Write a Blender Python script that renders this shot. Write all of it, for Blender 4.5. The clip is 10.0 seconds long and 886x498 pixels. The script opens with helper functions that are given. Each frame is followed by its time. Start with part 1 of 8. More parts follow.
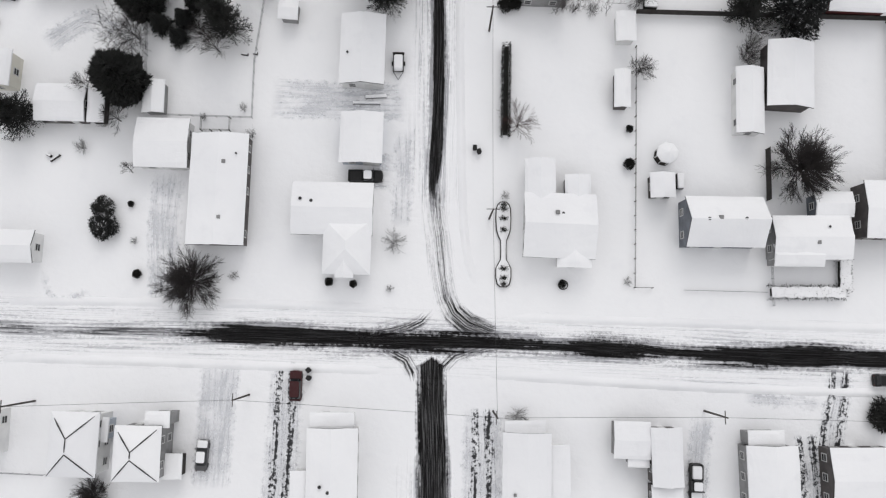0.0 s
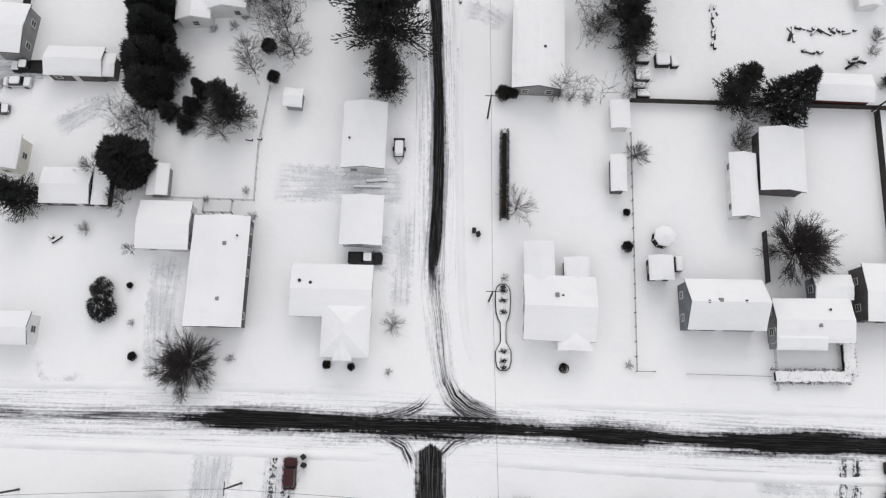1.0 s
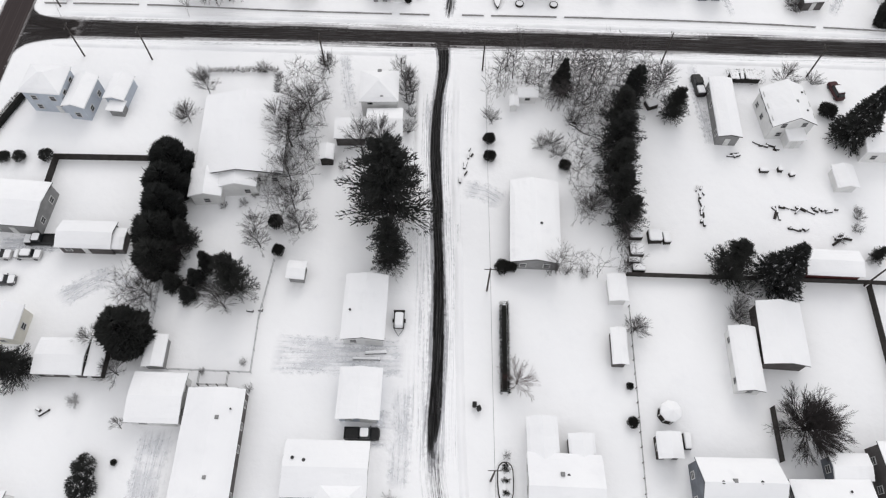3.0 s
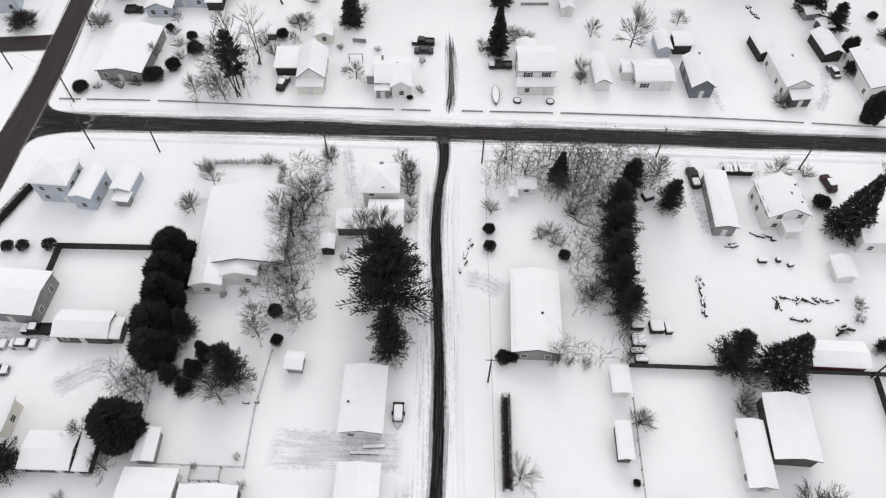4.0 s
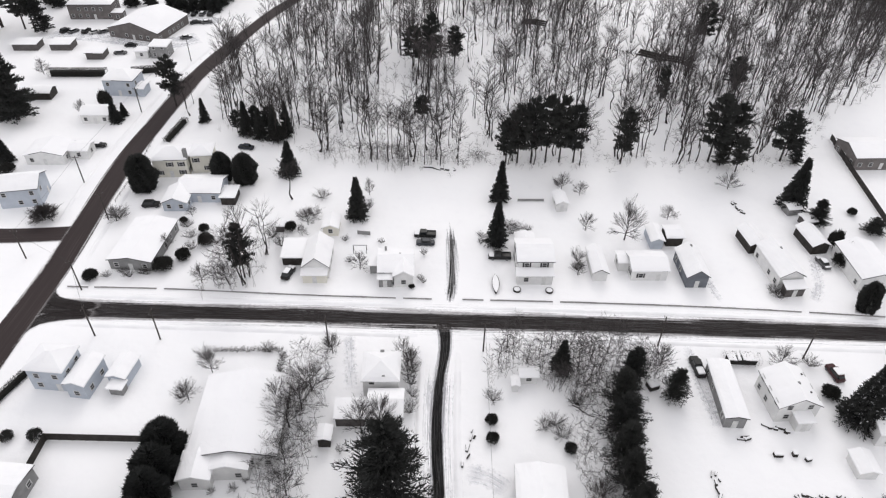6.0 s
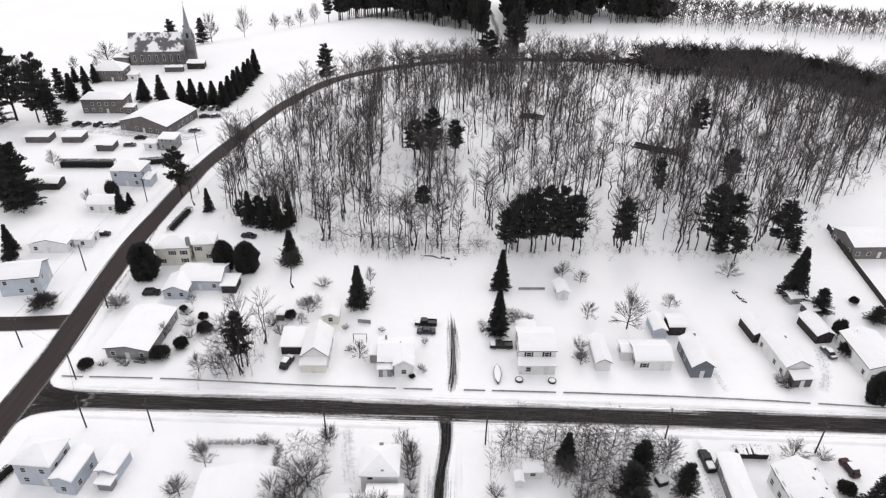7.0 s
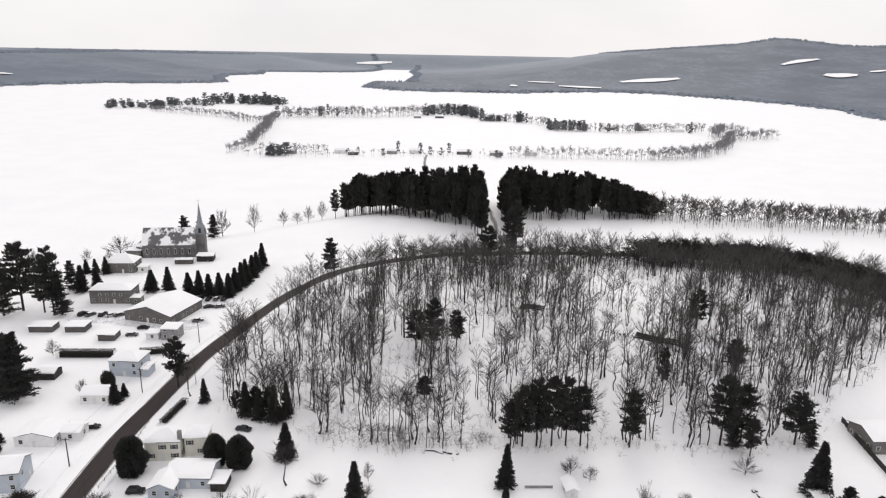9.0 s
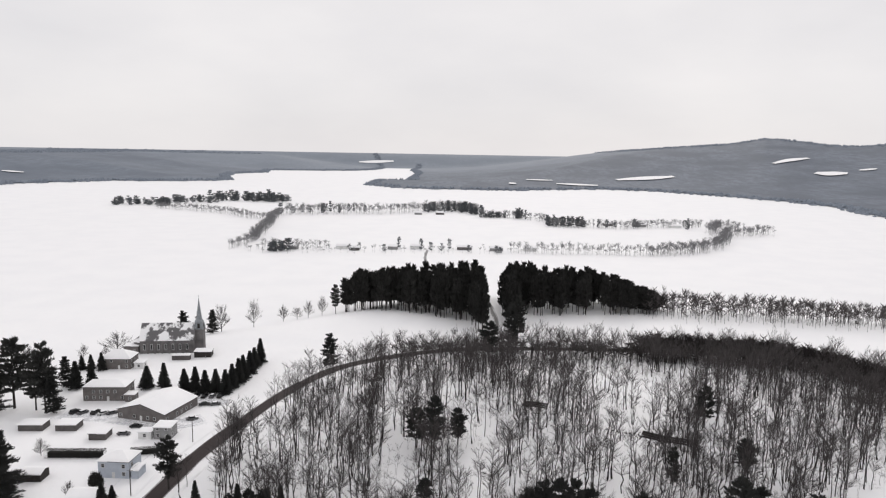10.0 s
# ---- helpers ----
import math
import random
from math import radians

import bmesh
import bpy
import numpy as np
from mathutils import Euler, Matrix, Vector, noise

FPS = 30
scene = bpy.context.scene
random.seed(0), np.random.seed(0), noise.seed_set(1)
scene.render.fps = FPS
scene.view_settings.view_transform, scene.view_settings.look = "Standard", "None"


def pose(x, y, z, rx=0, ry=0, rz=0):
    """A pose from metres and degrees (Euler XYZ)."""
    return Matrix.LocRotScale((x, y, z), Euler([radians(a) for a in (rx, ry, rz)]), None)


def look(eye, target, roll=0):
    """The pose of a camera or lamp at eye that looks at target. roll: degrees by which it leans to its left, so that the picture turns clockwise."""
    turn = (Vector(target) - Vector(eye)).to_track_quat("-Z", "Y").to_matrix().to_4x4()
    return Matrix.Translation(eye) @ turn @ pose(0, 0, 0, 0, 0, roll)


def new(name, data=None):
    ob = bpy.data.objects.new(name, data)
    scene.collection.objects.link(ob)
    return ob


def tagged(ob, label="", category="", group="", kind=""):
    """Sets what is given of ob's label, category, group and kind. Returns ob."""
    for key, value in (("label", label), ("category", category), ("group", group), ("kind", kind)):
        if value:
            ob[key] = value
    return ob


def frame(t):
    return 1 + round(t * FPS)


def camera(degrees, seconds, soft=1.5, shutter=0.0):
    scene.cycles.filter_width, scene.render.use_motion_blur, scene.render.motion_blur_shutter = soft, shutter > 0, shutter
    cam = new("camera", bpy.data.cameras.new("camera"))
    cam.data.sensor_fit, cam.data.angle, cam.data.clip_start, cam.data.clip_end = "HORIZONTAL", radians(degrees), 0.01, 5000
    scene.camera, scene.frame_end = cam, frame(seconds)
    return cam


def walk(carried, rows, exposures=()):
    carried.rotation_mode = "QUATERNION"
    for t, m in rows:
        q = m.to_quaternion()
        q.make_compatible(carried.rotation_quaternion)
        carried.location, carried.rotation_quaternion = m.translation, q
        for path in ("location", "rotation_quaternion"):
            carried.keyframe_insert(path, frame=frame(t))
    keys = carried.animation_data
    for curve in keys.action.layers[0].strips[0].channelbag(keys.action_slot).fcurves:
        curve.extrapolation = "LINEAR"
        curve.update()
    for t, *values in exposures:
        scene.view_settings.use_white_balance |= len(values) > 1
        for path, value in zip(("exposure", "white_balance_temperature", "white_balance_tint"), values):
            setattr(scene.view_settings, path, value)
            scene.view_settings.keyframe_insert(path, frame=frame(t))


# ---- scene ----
# camera: seconds, place in metres, yaw, pitch and roll in degrees
cam = camera(66.01, 10.0, soft=1.2)
PATH = [
    (0, 0.000, -0.001, 107.999, -1.093, -83.110, 1.746),
    (0.5, -0.101, 0.152, 107.971, -0.971, -79.737, 1.688),
    (1, -0.202, 0.303, 107.943, -0.851, -76.370, 1.632),
    (1.5, -0.303, 0.452, 107.916, -0.734, -72.890, 1.579),
    (2, -0.404, 0.600, 107.888, -0.618, -69.340, 1.528),
    (2.5, -0.506, 0.746, 107.860, -0.504, -65.827, 1.479),
    (4, -0.813, 1.177, 107.776, -0.176, -54.841, 1.346),
    (4.5, -0.916, 1.317, 107.749, -0.071, -51.029, 1.307),
    (5, -1.019, 1.456, 107.721, 0.033, -47.201, 1.269),
    (5.5, -1.122, 1.594, 107.693, 0.134, -43.126, 1.234),
    (7, -1.433, 1.998, 107.609, 0.425, -31.903, 1.141),
    (7.5, -1.537, 2.129, 107.581, 0.518, -27.997, 1.114),
    (8, -1.641, 2.259, 107.553, 0.609, -24.083, 1.090),
    (8.5, -1.746, 2.388, 107.526, 0.697, -20.096, 1.068),
    (9, -1.851, 2.515, 107.498, 0.784, -16.067, 1.048),
    (9.5, -1.956, 2.641, 107.470, 0.869, -12.056, 1.030),
    (10, -2.062, 2.765, 107.442, 0.951, -8.094, 1.015),
]


def aim(x, y, z, yaw, pitch, roll):
    a, p = radians(yaw), radians(pitch)
    way = Vector((-math.sin(a) * math.cos(p), math.cos(a) * math.cos(p), math.sin(p)))
    return look((x, y, z), Vector((x, y, z)) + 100 * way, roll)


walk(cam, [(t, aim(*row)) for t, *row in PATH], [(0.0, 0.06, 6500, 10), (2.5, 0.21, 6505, 10), (4.5, 0.28, 6520, 11), (5.5, 0.33, 6540, 12), (7.5, 0.39, 6600, 12), (9.0, 0.32, 6680, 12), (10.0, 0.14, 6660, 12)])

# world: a bright overcast sky over a clear one, and a soft sun behind the cloud
world = bpy.data.worlds.new("overcast_sky")
scene.world = world
world.use_nodes = True
wn, wl = world.node_tree.nodes, world.node_tree.links
wn.clear()
SUN_UP, SUN_TURN = radians(38), radians(8)
sky = wn.new("ShaderNodeTexSky")
sky.sky_type, sky.sun_disc = "NISHITA", False
sky.sun_elevation, sky.sun_rotation = SUN_UP, SUN_TURN
clear = wn.new("ShaderNodeBackground")
clear.inputs["Strength"].default_value = 0.05
wl.new(sky.outputs[0], clear.inputs["Color"])
where = wn.new("ShaderNodeTexCoord")
stretch = wn.new("ShaderNodeMapping")
stretch.inputs["Scale"].default_value = (1.0, 1.0, 2.6)
wl.new(where.outputs["Generated"], stretch.inputs["Vector"])
puffs = wn.new("ShaderNodeTexNoise")
puffs.inputs["Scale"].default_value, puffs.inputs["Detail"].default_value = 2.2, 5.0
wl.new(stretch.outputs[0], puffs.inputs["Vector"])
greys = wn.new("ShaderNodeValToRGB")
greys.color_ramp.elements[0].position, greys.color_ramp.elements[0].color = 0.30, (0.745, 0.752, 0.78, 1)
greys.color_ramp.elements[1].position, greys.color_ramp.elements[1].color = 0.70, (0.885, 0.884, 0.895, 1)
wl.new(puffs.outputs["Fac"], greys.inputs["Fac"])
cloud = wn.new("ShaderNodeBackground")
cloud.inputs["Strength"].default_value = 0.92
wl.new(greys.outputs[0], cloud.inputs["Color"])
cover = wn.new("ShaderNodeMixShader")
cover.inputs[0].default_value = 0.94
wl.new(clear.outputs[0], cover.inputs[1])
wl.new(cloud.outputs[0], cover.inputs[2])
out = wn.new("ShaderNodeOutputWorld")
wl.new(cover.outputs[0], out.inputs["Surface"])

lamp = bpy.data.lights.new("sun", "SUN")
lamp.energy, lamp.angle, lamp.color = 0.6, radians(30), (1.0, 0.97, 0.93)
sun = new("sun", lamp)
sun.matrix_world = look((0, 0, 300), (-300 * math.cos(SUN_UP) * math.sin(SUN_TURN), -300 * math.cos(SUN_UP) * math.cos(SUN_TURN), 300 - 300 * math.sin(SUN_UP)))


# ---- materials ----
class Nodes:
    """A principled material and short ways to wire it."""

    def __init__(self, name, rough=0.7, metal=0.0):
        self.m = bpy.data.materials.new(name)
        self.m.use_nodes = True
        self.t = self.m.node_tree
        self.p = self.t.nodes["Principled BSDF"]
        self.p.inputs["Roughness"].default_value = rough
        self.p.inputs["Metallic"].default_value = metal
        self.p.inputs["Specular IOR Level"].default_value = 0.25

    def add(self, kind, **values):
        n = self.t.nodes.new(kind)
        for k, v in values.items():
            n.inputs[k.replace("_", " ")].default_value = v
        return n

    def link(self, a, b):
        self.t.links.new(a, b)

    def place(self, scale=(1, 1, 1), uv=False):
        if uv:
            c = self.add("ShaderNodeUVMap").outputs[0]
        else:
            c = self.add("ShaderNodeNewGeometry").outputs["Position"]
        mp = self.add("ShaderNodeMapping", Scale=scale)
        self.link(c, mp.inputs["Vector"])
        return mp.outputs[0]

    def noise(self, scale, detail=4.0, at=None, rough=0.55):
        n = self.add("ShaderNodeTexNoise", Scale=scale, Detail=detail, Roughness=rough)
        self.link(at if at is not None else self.place(), n.inputs["Vector"])
        return n.outputs["Fac"]

    def span(self, v, a, b, lo=0.0, hi=1.0):
        n = self.add("ShaderNodeMapRange")
        for i, x in enumerate((a, b, lo, hi)):
            n.inputs[1 + i].default_value = x
        n.interpolation_type = "SMOOTHSTEP"
        self.link(v, n.inputs[0])
        return n.outputs[0]

    def math(self, op, a, b=None):
        n = self.add("ShaderNodeMath")
        n.operation = op
        for i, x in enumerate((a, b)):
            if x is None:
                continue
            if isinstance(x, (int, float)):
                n.inputs[i].default_value = x
            else:
                self.link(x, n.inputs[i])
        return n.outputs[0]

    def mix(self, fac, a, b):
        n = self.add("ShaderNodeMixRGB")
        for i, x in ((0, fac), (1, a), (2, b)):
            if isinstance(x, (int, float)):
                n.inputs[i].default_value = x
            elif isinstance(x, tuple):
                n.inputs[i].default_value = (*x, 1)
            else:
                self.link(x, n.inputs[i])
        return n.outputs[0]

    def colour(self, c):
        if isinstance(c, tuple):
            self.p.inputs["Base Color"].default_value = (*c, 1)
        else:
            self.link(c, self.p.inputs["Base Color"])
        return self

    def bump(self, h, strength=0.3, distance=0.05):
        n = self.add("ShaderNodeBump", Strength=strength, Distance=distance)
        self.link(h, n.inputs["Height"])
        self.link(n.outputs[0], self.p.inputs["Normal"])
        return self


def worn(name, a, b, scale=0.8, rough=0.75, fine=14.0, metal=0.0, bump=0.2):
    """A surface of two near colours, stained at a large and a small scale."""
    n = Nodes(name, rough, metal)
    big, small = n.noise(scale, 3.0), n.noise(fine, 3.0)
    n.colour(n.mix(n.span(n.math("ADD", n.math("MULTIPLY", big, 0.7), n.math("MULTIPLY", small, 0.3)), 0.35, 0.65), a, b))
    n.bump(small, bump, 0.02)
    return n.m


def per_object(name, cols, rough=0.8, snow=0.0):
    """A colour that differs from object to object."""
    n = Nodes(name, rough)
    info = n.add("ShaderNodeObjectInfo").outputs["Random"]
    grain = n.noise(6.0, 3.0)
    c = n.mix(info, cols[0], cols[1])
    c = n.mix(n.span(grain, 0.3, 0.7), c, n.mix(0.5, c, cols[2]))
    if snow:
        up = n.add("ShaderNodeSeparateXYZ")
        n.link(n.add("ShaderNodeNewGeometry").outputs["Normal"], up.inputs[0])
        flakes = n.math("MULTIPLY", n.span(up.outputs[2], 0.45, 0.8), n.span(n.noise(1.1, 4.0), 0.60 - snow * 0.2, 0.66 - snow * 0.2))
        c = n.mix(flakes, c, (0.8, 0.8, 0.82))
    n.colour(c)
    return n.m


SNOW = (0.935, 0.935, 0.945)


def snow_material(name, drift=0.25, dirt=0.0):
    n = Nodes(name, 0.6)
    wide, mid, fine = n.noise(0.035, 4.0), n.noise(0.35, 5.0), n.noise(4.0, 4.0)
    c = n.mix(n.span(wide, 0.35, 0.7), SNOW, (0.86, 0.862, 0.88))
    c = n.mix(n.math("MULTIPLY", n.span(mid, 0.55, 0.75), 0.35), c, (0.81, 0.812, 0.835))
    if dirt:
        c = n.mix(n.math("MULTIPLY", n.span(n.noise(0.9, 6.0), 0.5, 0.7), dirt), c, (0.42, 0.42, 0.44))
    n.colour(c)
    n.bump(n.math("ADD", n.math("MULTIPLY", mid, 2.5), n.math("MULTIPLY", fine, 0.25)), drift, 0.35)
    return n.m


def track_material(name, core, soft, tar, slush, along=0.05, reach=0.5, wet=0.4, wisp=0.0, blur=1.0, ragged=1.6):
    """Ploughed road: tar bare where the wheels ran, thin streaked slush that ends in the snow below. UV: metres across from the middle, metres along;
    a second map fades the tracks out towards an end."""
    n = Nodes(name, 0.7)
    uv = n.add("ShaderNodeUVMap")
    uv.uv_map = "across_along"
    uv = uv.outputs[0]
    fade = n.add("ShaderNodeUVMap")
    fade.uv_map = "fade"
    ends = n.add("ShaderNodeSeparateXYZ")
    n.link(fade.outputs[0], ends.inputs[0])
    sep = n.add("ShaderNodeSeparateXYZ")
    n.link(uv, sep.inputs[0])
    off = n.math("ABSOLUTE", sep.outputs[0])
    noises = []
    for sx, sy in ((0.7, along), (2.6, along * 1.4), (0.25, 0.06), (6.0, along * 2.5)):
        m = n.add("ShaderNodeMapping", Scale=(sx, sy, 1))
        n.link(uv, m.inputs["Vector"])
        noises.append(n.math("SUBTRACT", n.noise(1.0, 3.0, m.outputs[0]), 0.5))
    a, b, d, e = noises
    streak = n.math("ADD", n.math("MULTIPLY", a, 2.2), n.math("ADD", n.math("MULTIPLY", b, 4.2), n.math("MULTIPLY", e, 1.6)))
    streak = n.math("ADD", streak, n.math("MULTIPLY", d, 2.0))
    chips = n.math("SUBTRACT", n.noise(1.5, 5.0, None, 0.7), 0.5)
    streak = n.math("ADD", streak, n.math("MULTIPLY", chips, ragged))
    inner = n.math("DIVIDE", n.math("SUBTRACT", core, off), soft)
    inner = n.math("SUBTRACT", inner, n.math("MULTIPLY", n.math("SUBTRACT", 1.0, ends.outputs[0]), 3.0 + core / soft))
    bare = n.span(n.math("ADD", inner, streak), -0.10 * blur, 0.35 * blur)
    grey = n.span(n.math("ADD", n.math("ADD", inner, reach), streak), -0.2 * blur, 0.9 * blur)
    tarred = n.mix(n.span(e, 0.0, 0.25), tar, tuple(min(1.0, x * 1.6 + 0.004) for x in tar))
    n.p.inputs["Specular IOR Level"].default_value = 0.08
    n.colour(n.mix(bare, slush, tarred))
    side = n.span(n.math("SUBTRACT", ends.outputs[1], off), 0.0, 0.5)
    cover = n.math("MULTIPLY", n.math("MAXIMUM", bare, n.math("MULTIPLY", grey, 0.55)), side)
    if wisp:
        m = n.add("ShaderNodeMapping", Scale=(5.5, 0.12, 1))
        n.link(uv, m.inputs["Vector"])
        thin = n.span(n.noise(1.0, 4.0, m.outputs[0], 0.65), 0.36, 0.62)
        cover = n.math("MULTIPLY", cover, n.math("ADD", n.math("MULTIPLY", thin, wisp), 1.0 - wisp))
    n.link(cover, n.p.inputs["Alpha"])
    n.link(n.span(bare, 0, 1, 0.7, wet), n.p.inputs["Roughness"])
    n.bump(n.math("SUBTRACT", n.math("MULTIPLY", b, 0.6), n.math("MULTIPLY", bare, 0.5)), 0.4, 0.06)
    return n.m


def packed_material(name, ruts=0.0, tar=(0.035, 0.035, 0.038)):
    """Snow pressed grey-blue by wheels, in soft patches with faint streaks; ruts bare dark ground in two broken lines."""
    n = Nodes(name, 0.6)
    uv = n.add("ShaderNodeUVMap")
    uv.uv_map = "across_along"
    fade = n.add("ShaderNodeUVMap")
    fade.uv_map = "fade"
    ends, sep = n.add("ShaderNodeSeparateXYZ"), n.add("ShaderNodeSeparateXYZ")
    n.link(fade.outputs[0], ends.inputs[0])
    n.link(uv.outputs[0], sep.inputs[0])
    off = n.math("ABSOLUTE", sep.outputs[0])
    long = n.add("ShaderNodeMapping", Scale=(2.2, 0.12, 1))
    n.link(uv.outputs[0], long.inputs["Vector"])
    wide, mid, line = n.noise(0.22, 4.0), n.noise(1.1, 5.0), n.noise(1.0, 4.0, long.outputs[0])
    side = n.span(n.math("ADD", n.math("SUBTRACT", ends.outputs[1], off), n.math("MULTIPLY", n.math("SUBTRACT", mid, 0.5), 2.4)), 0.15, 1.3)
    edge = n.math("MULTIPLY", side, n.span(ends.outputs[0], 0.05, 0.9))
    body = n.math("ADD", n.math("MULTIPLY", n.span(wide, 0.32, 0.62), 0.34), n.math("MULTIPLY", n.span(line, 0.42, 0.66), 0.34))
    body = n.math("ADD", body, n.math("MULTIPLY", n.span(mid, 0.45, 0.7), 0.22))
    c = n.mix(n.span(mid, 0.35, 0.65), (0.50, 0.515, 0.55), (0.66, 0.67, 0.70))
    cover = n.math("MULTIPLY", n.math("MULTIPLY", edge, body), 0.8)
    if ruts:
        gap = n.math("ABSOLUTE", n.math("SUBTRACT", off, ruts))
        chop = n.noise(1.7, 6.0, None, 0.7)
        far = n.math("ADD", n.math("SUBTRACT", 0.5, gap), n.math("ADD", n.math("MULTIPLY", n.math("SUBTRACT", chop, 0.53), 4.4), n.math("MULTIPLY", n.math("SUBTRACT", line, 0.5), 3.6)))
        bare = n.math("MULTIPLY", n.span(far, 0.0, 0.35), n.span(ends.outputs[0], 0.0, 0.4))
        c = n.mix(bare, c, tar)
        cover = n.math("MAXIMUM", cover, bare)
    n.colour(c)
    n.link(cover, n.p.inputs["Alpha"])
    n.bump(mid, 0.3, 0.05)
    return n.m


M = {
    "snow": snow_material("snow", 0.25),
    "roof_snow": snow_material("roof_snow", 0.18),
    "tar_street": track_material("bare_street", 0.95, 0.34, (0.006, 0.0055, 0.0058), (0.34, 0.34, 0.36), 0.035, 1.2, 0.6, 0.25),
    "tar_streaked": track_material("streaked_street", 0.5, 1.2, (0.06, 0.06, 0.064), (0.46, 0.46, 0.48), 0.03, 1.0, 0.6, 1.0, 1.6),
    "tar_corner": track_material("turning_tracks", 0.45, 0.9, (0.012, 0.0115, 0.012), (0.40, 0.40, 0.42), 0.05, 0.8, 0.6, 0.9, 1.2),
    "tar_faint": track_material("faintly_streaked_road", 0.5, 1.8, (0.08, 0.08, 0.085), (0.46, 0.46, 0.48), 0.022, 0.7, 0.6, 0.9),
    "tar_street_south": track_material("bare_south_street", 2.0, 0.5, (0.006, 0.0055, 0.0058), (0.20, 0.20, 0.22), 0.05, 0.9, 0.6, 0.35, 1.0, 2.6),
    "tar_cross": track_material("streaked_cross_road", 1.15, 0.75, (0.006, 0.0055, 0.0058), (0.30, 0.30, 0.32), 0.04, 0.9, 0.6, 0.2, 1.0, 2.4),
    "tar_lane": track_material("streaked_lane", 0.75, 0.6, (0.012, 0.0115, 0.012), (0.34, 0.34, 0.36), 0.04, 1.0, 0.6, 0.6),
    "tar_north": track_material("bare_north_road", 2.2, 0.75, (0.022, 0.0185, 0.0182), (0.28, 0.265, 0.265), 0.02, 1.2, 0.62, 0.25),
    "tar_main": track_material("bare_main_road", 3.1, 0.45, (0.042, 0.033, 0.033), (0.32, 0.305, 0.305), 0.02, 0.9, 0.6),
    "tar_gap": track_material("causeway_track", 0.9, 0.8, (0.10, 0.095, 0.095), (0.5, 0.5, 0.5), 0.03, 1.0),
    "drive": packed_material("driven_over_snow"),
    "drive_dark": packed_material("rutted_slush", 1.05),
    "verge": track_material("brushed_verge", 2.0, 3.0, (0.60, 0.605, 0.63), (0.72, 0.725, 0.745), 0.03, 0.6, 0.65, 0.9, 2.2),
    "white_siding": worn("white_siding", (0.78, 0.78, 0.77), (0.68, 0.68, 0.68), 0.5),
    "blue_siding": worn("blue_grey_siding", (0.19, 0.205, 0.23), (0.13, 0.14, 0.16), 0.5),
    "pale_siding": worn("pale_blue_siding", (0.50, 0.54, 0.60), (0.43, 0.47, 0.53), 0.5),
    "cream_siding": worn("cream_siding", (0.76, 0.74, 0.665), (0.68, 0.66, 0.59), 0.5),
    "grey_siding": worn("grey_siding", (0.30, 0.30, 0.30), (0.22, 0.22, 0.22), 0.5),
    "brown_siding": worn("brown_siding", (0.125, 0.115, 0.112), (0.085, 0.078, 0.077), 0.6),
    "red_siding": worn("dull_red_siding", (0.10, 0.022, 0.022), (0.065, 0.018, 0.018), 0.6),
    "brick": worn("brick", (0.18, 0.165, 0.16), (0.13, 0.12, 0.117), 0.5, fine=5.0),
    "stone": worn("church_stone", (0.20, 0.19, 0.19), (0.13, 0.125, 0.125), 0.4, fine=2.0),
    "dark_wood": worn("dark_weathered_wood", (0.045, 0.04, 0.037), (0.025, 0.022, 0.02), 1.0),
    "shingle": worn("dark_shingle", (0.06, 0.058, 0.06), (0.035, 0.034, 0.036), 1.0),
    "trim": worn("white_trim", (0.70, 0.70, 0.69), (0.60, 0.60, 0.60), 1.5),
    "metal": worn("grey_metal", (0.30, 0.30, 0.31), (0.22, 0.22, 0.23), 2.0, 0.45, metal=0.6),
    "steeple": worn("weathered_metal_spire", (0.30, 0.32, 0.34), (0.22, 0.235, 0.25), 0.8, 0.5, metal=0.3),
    "concrete": worn("concrete", (0.33, 0.32, 0.31), (0.25, 0.245, 0.24), 1.0),
    "pole_wood": worn("pole_wood", (0.07, 0.06, 0.055), (0.045, 0.04, 0.037), 2.0),
    "wire": worn("black_cable", (0.05, 0.05, 0.05), (0.04, 0.04, 0.04), 2.0),
    "rubber": worn("tyre_rubber", (0.018, 0.018, 0.018), (0.028, 0.028, 0.028), 4.0),
    "bark": per_object("dark_bark", ((0.040, 0.034, 0.032), (0.060, 0.052, 0.050), (0.03, 0.026, 0.025))),
    "twig": per_object("bare_twigs", ((0.045, 0.039, 0.039), (0.075, 0.067, 0.066), (0.035, 0.030, 0.030))),
    "red_twig": per_object("reddish_twigs", ((0.070, 0.036, 0.034), (0.085, 0.045, 0.042), (0.05, 0.028, 0.026))),
    "needles": per_object("dark_needles", ((0.034, 0.036, 0.035), (0.052, 0.053, 0.049), (0.027, 0.028, 0.027)), 0.8),
    "needles_snowy": per_object("snow_dusted_needles", ((0.034, 0.036, 0.035), (0.052, 0.053, 0.049), (0.027, 0.028, 0.027)), 0.8, 0.25),
    "hedge": per_object("dark_hedge", ((0.022, 0.022, 0.02), (0.032, 0.031, 0.028), (0.018, 0.018, 0.017)), 0.85),
}
glass = Nodes("window_glass", 0.08)
glass.colour((0.012, 0.014, 0.016)).p.inputs["Specular IOR Level"].default_value = 0.5
M["glass"] = glass.m


def paint(name, c, rough=0.42):
    n = Nodes(name, rough)
    n.colour(n.mix(n.span(n.noise(3.0, 4.0), 0.45, 0.75), c, tuple(x * 0.8 + 0.012 for x in c)))
    n.p.inputs["Specular IOR Level"].default_value = 0.35
    return n.m


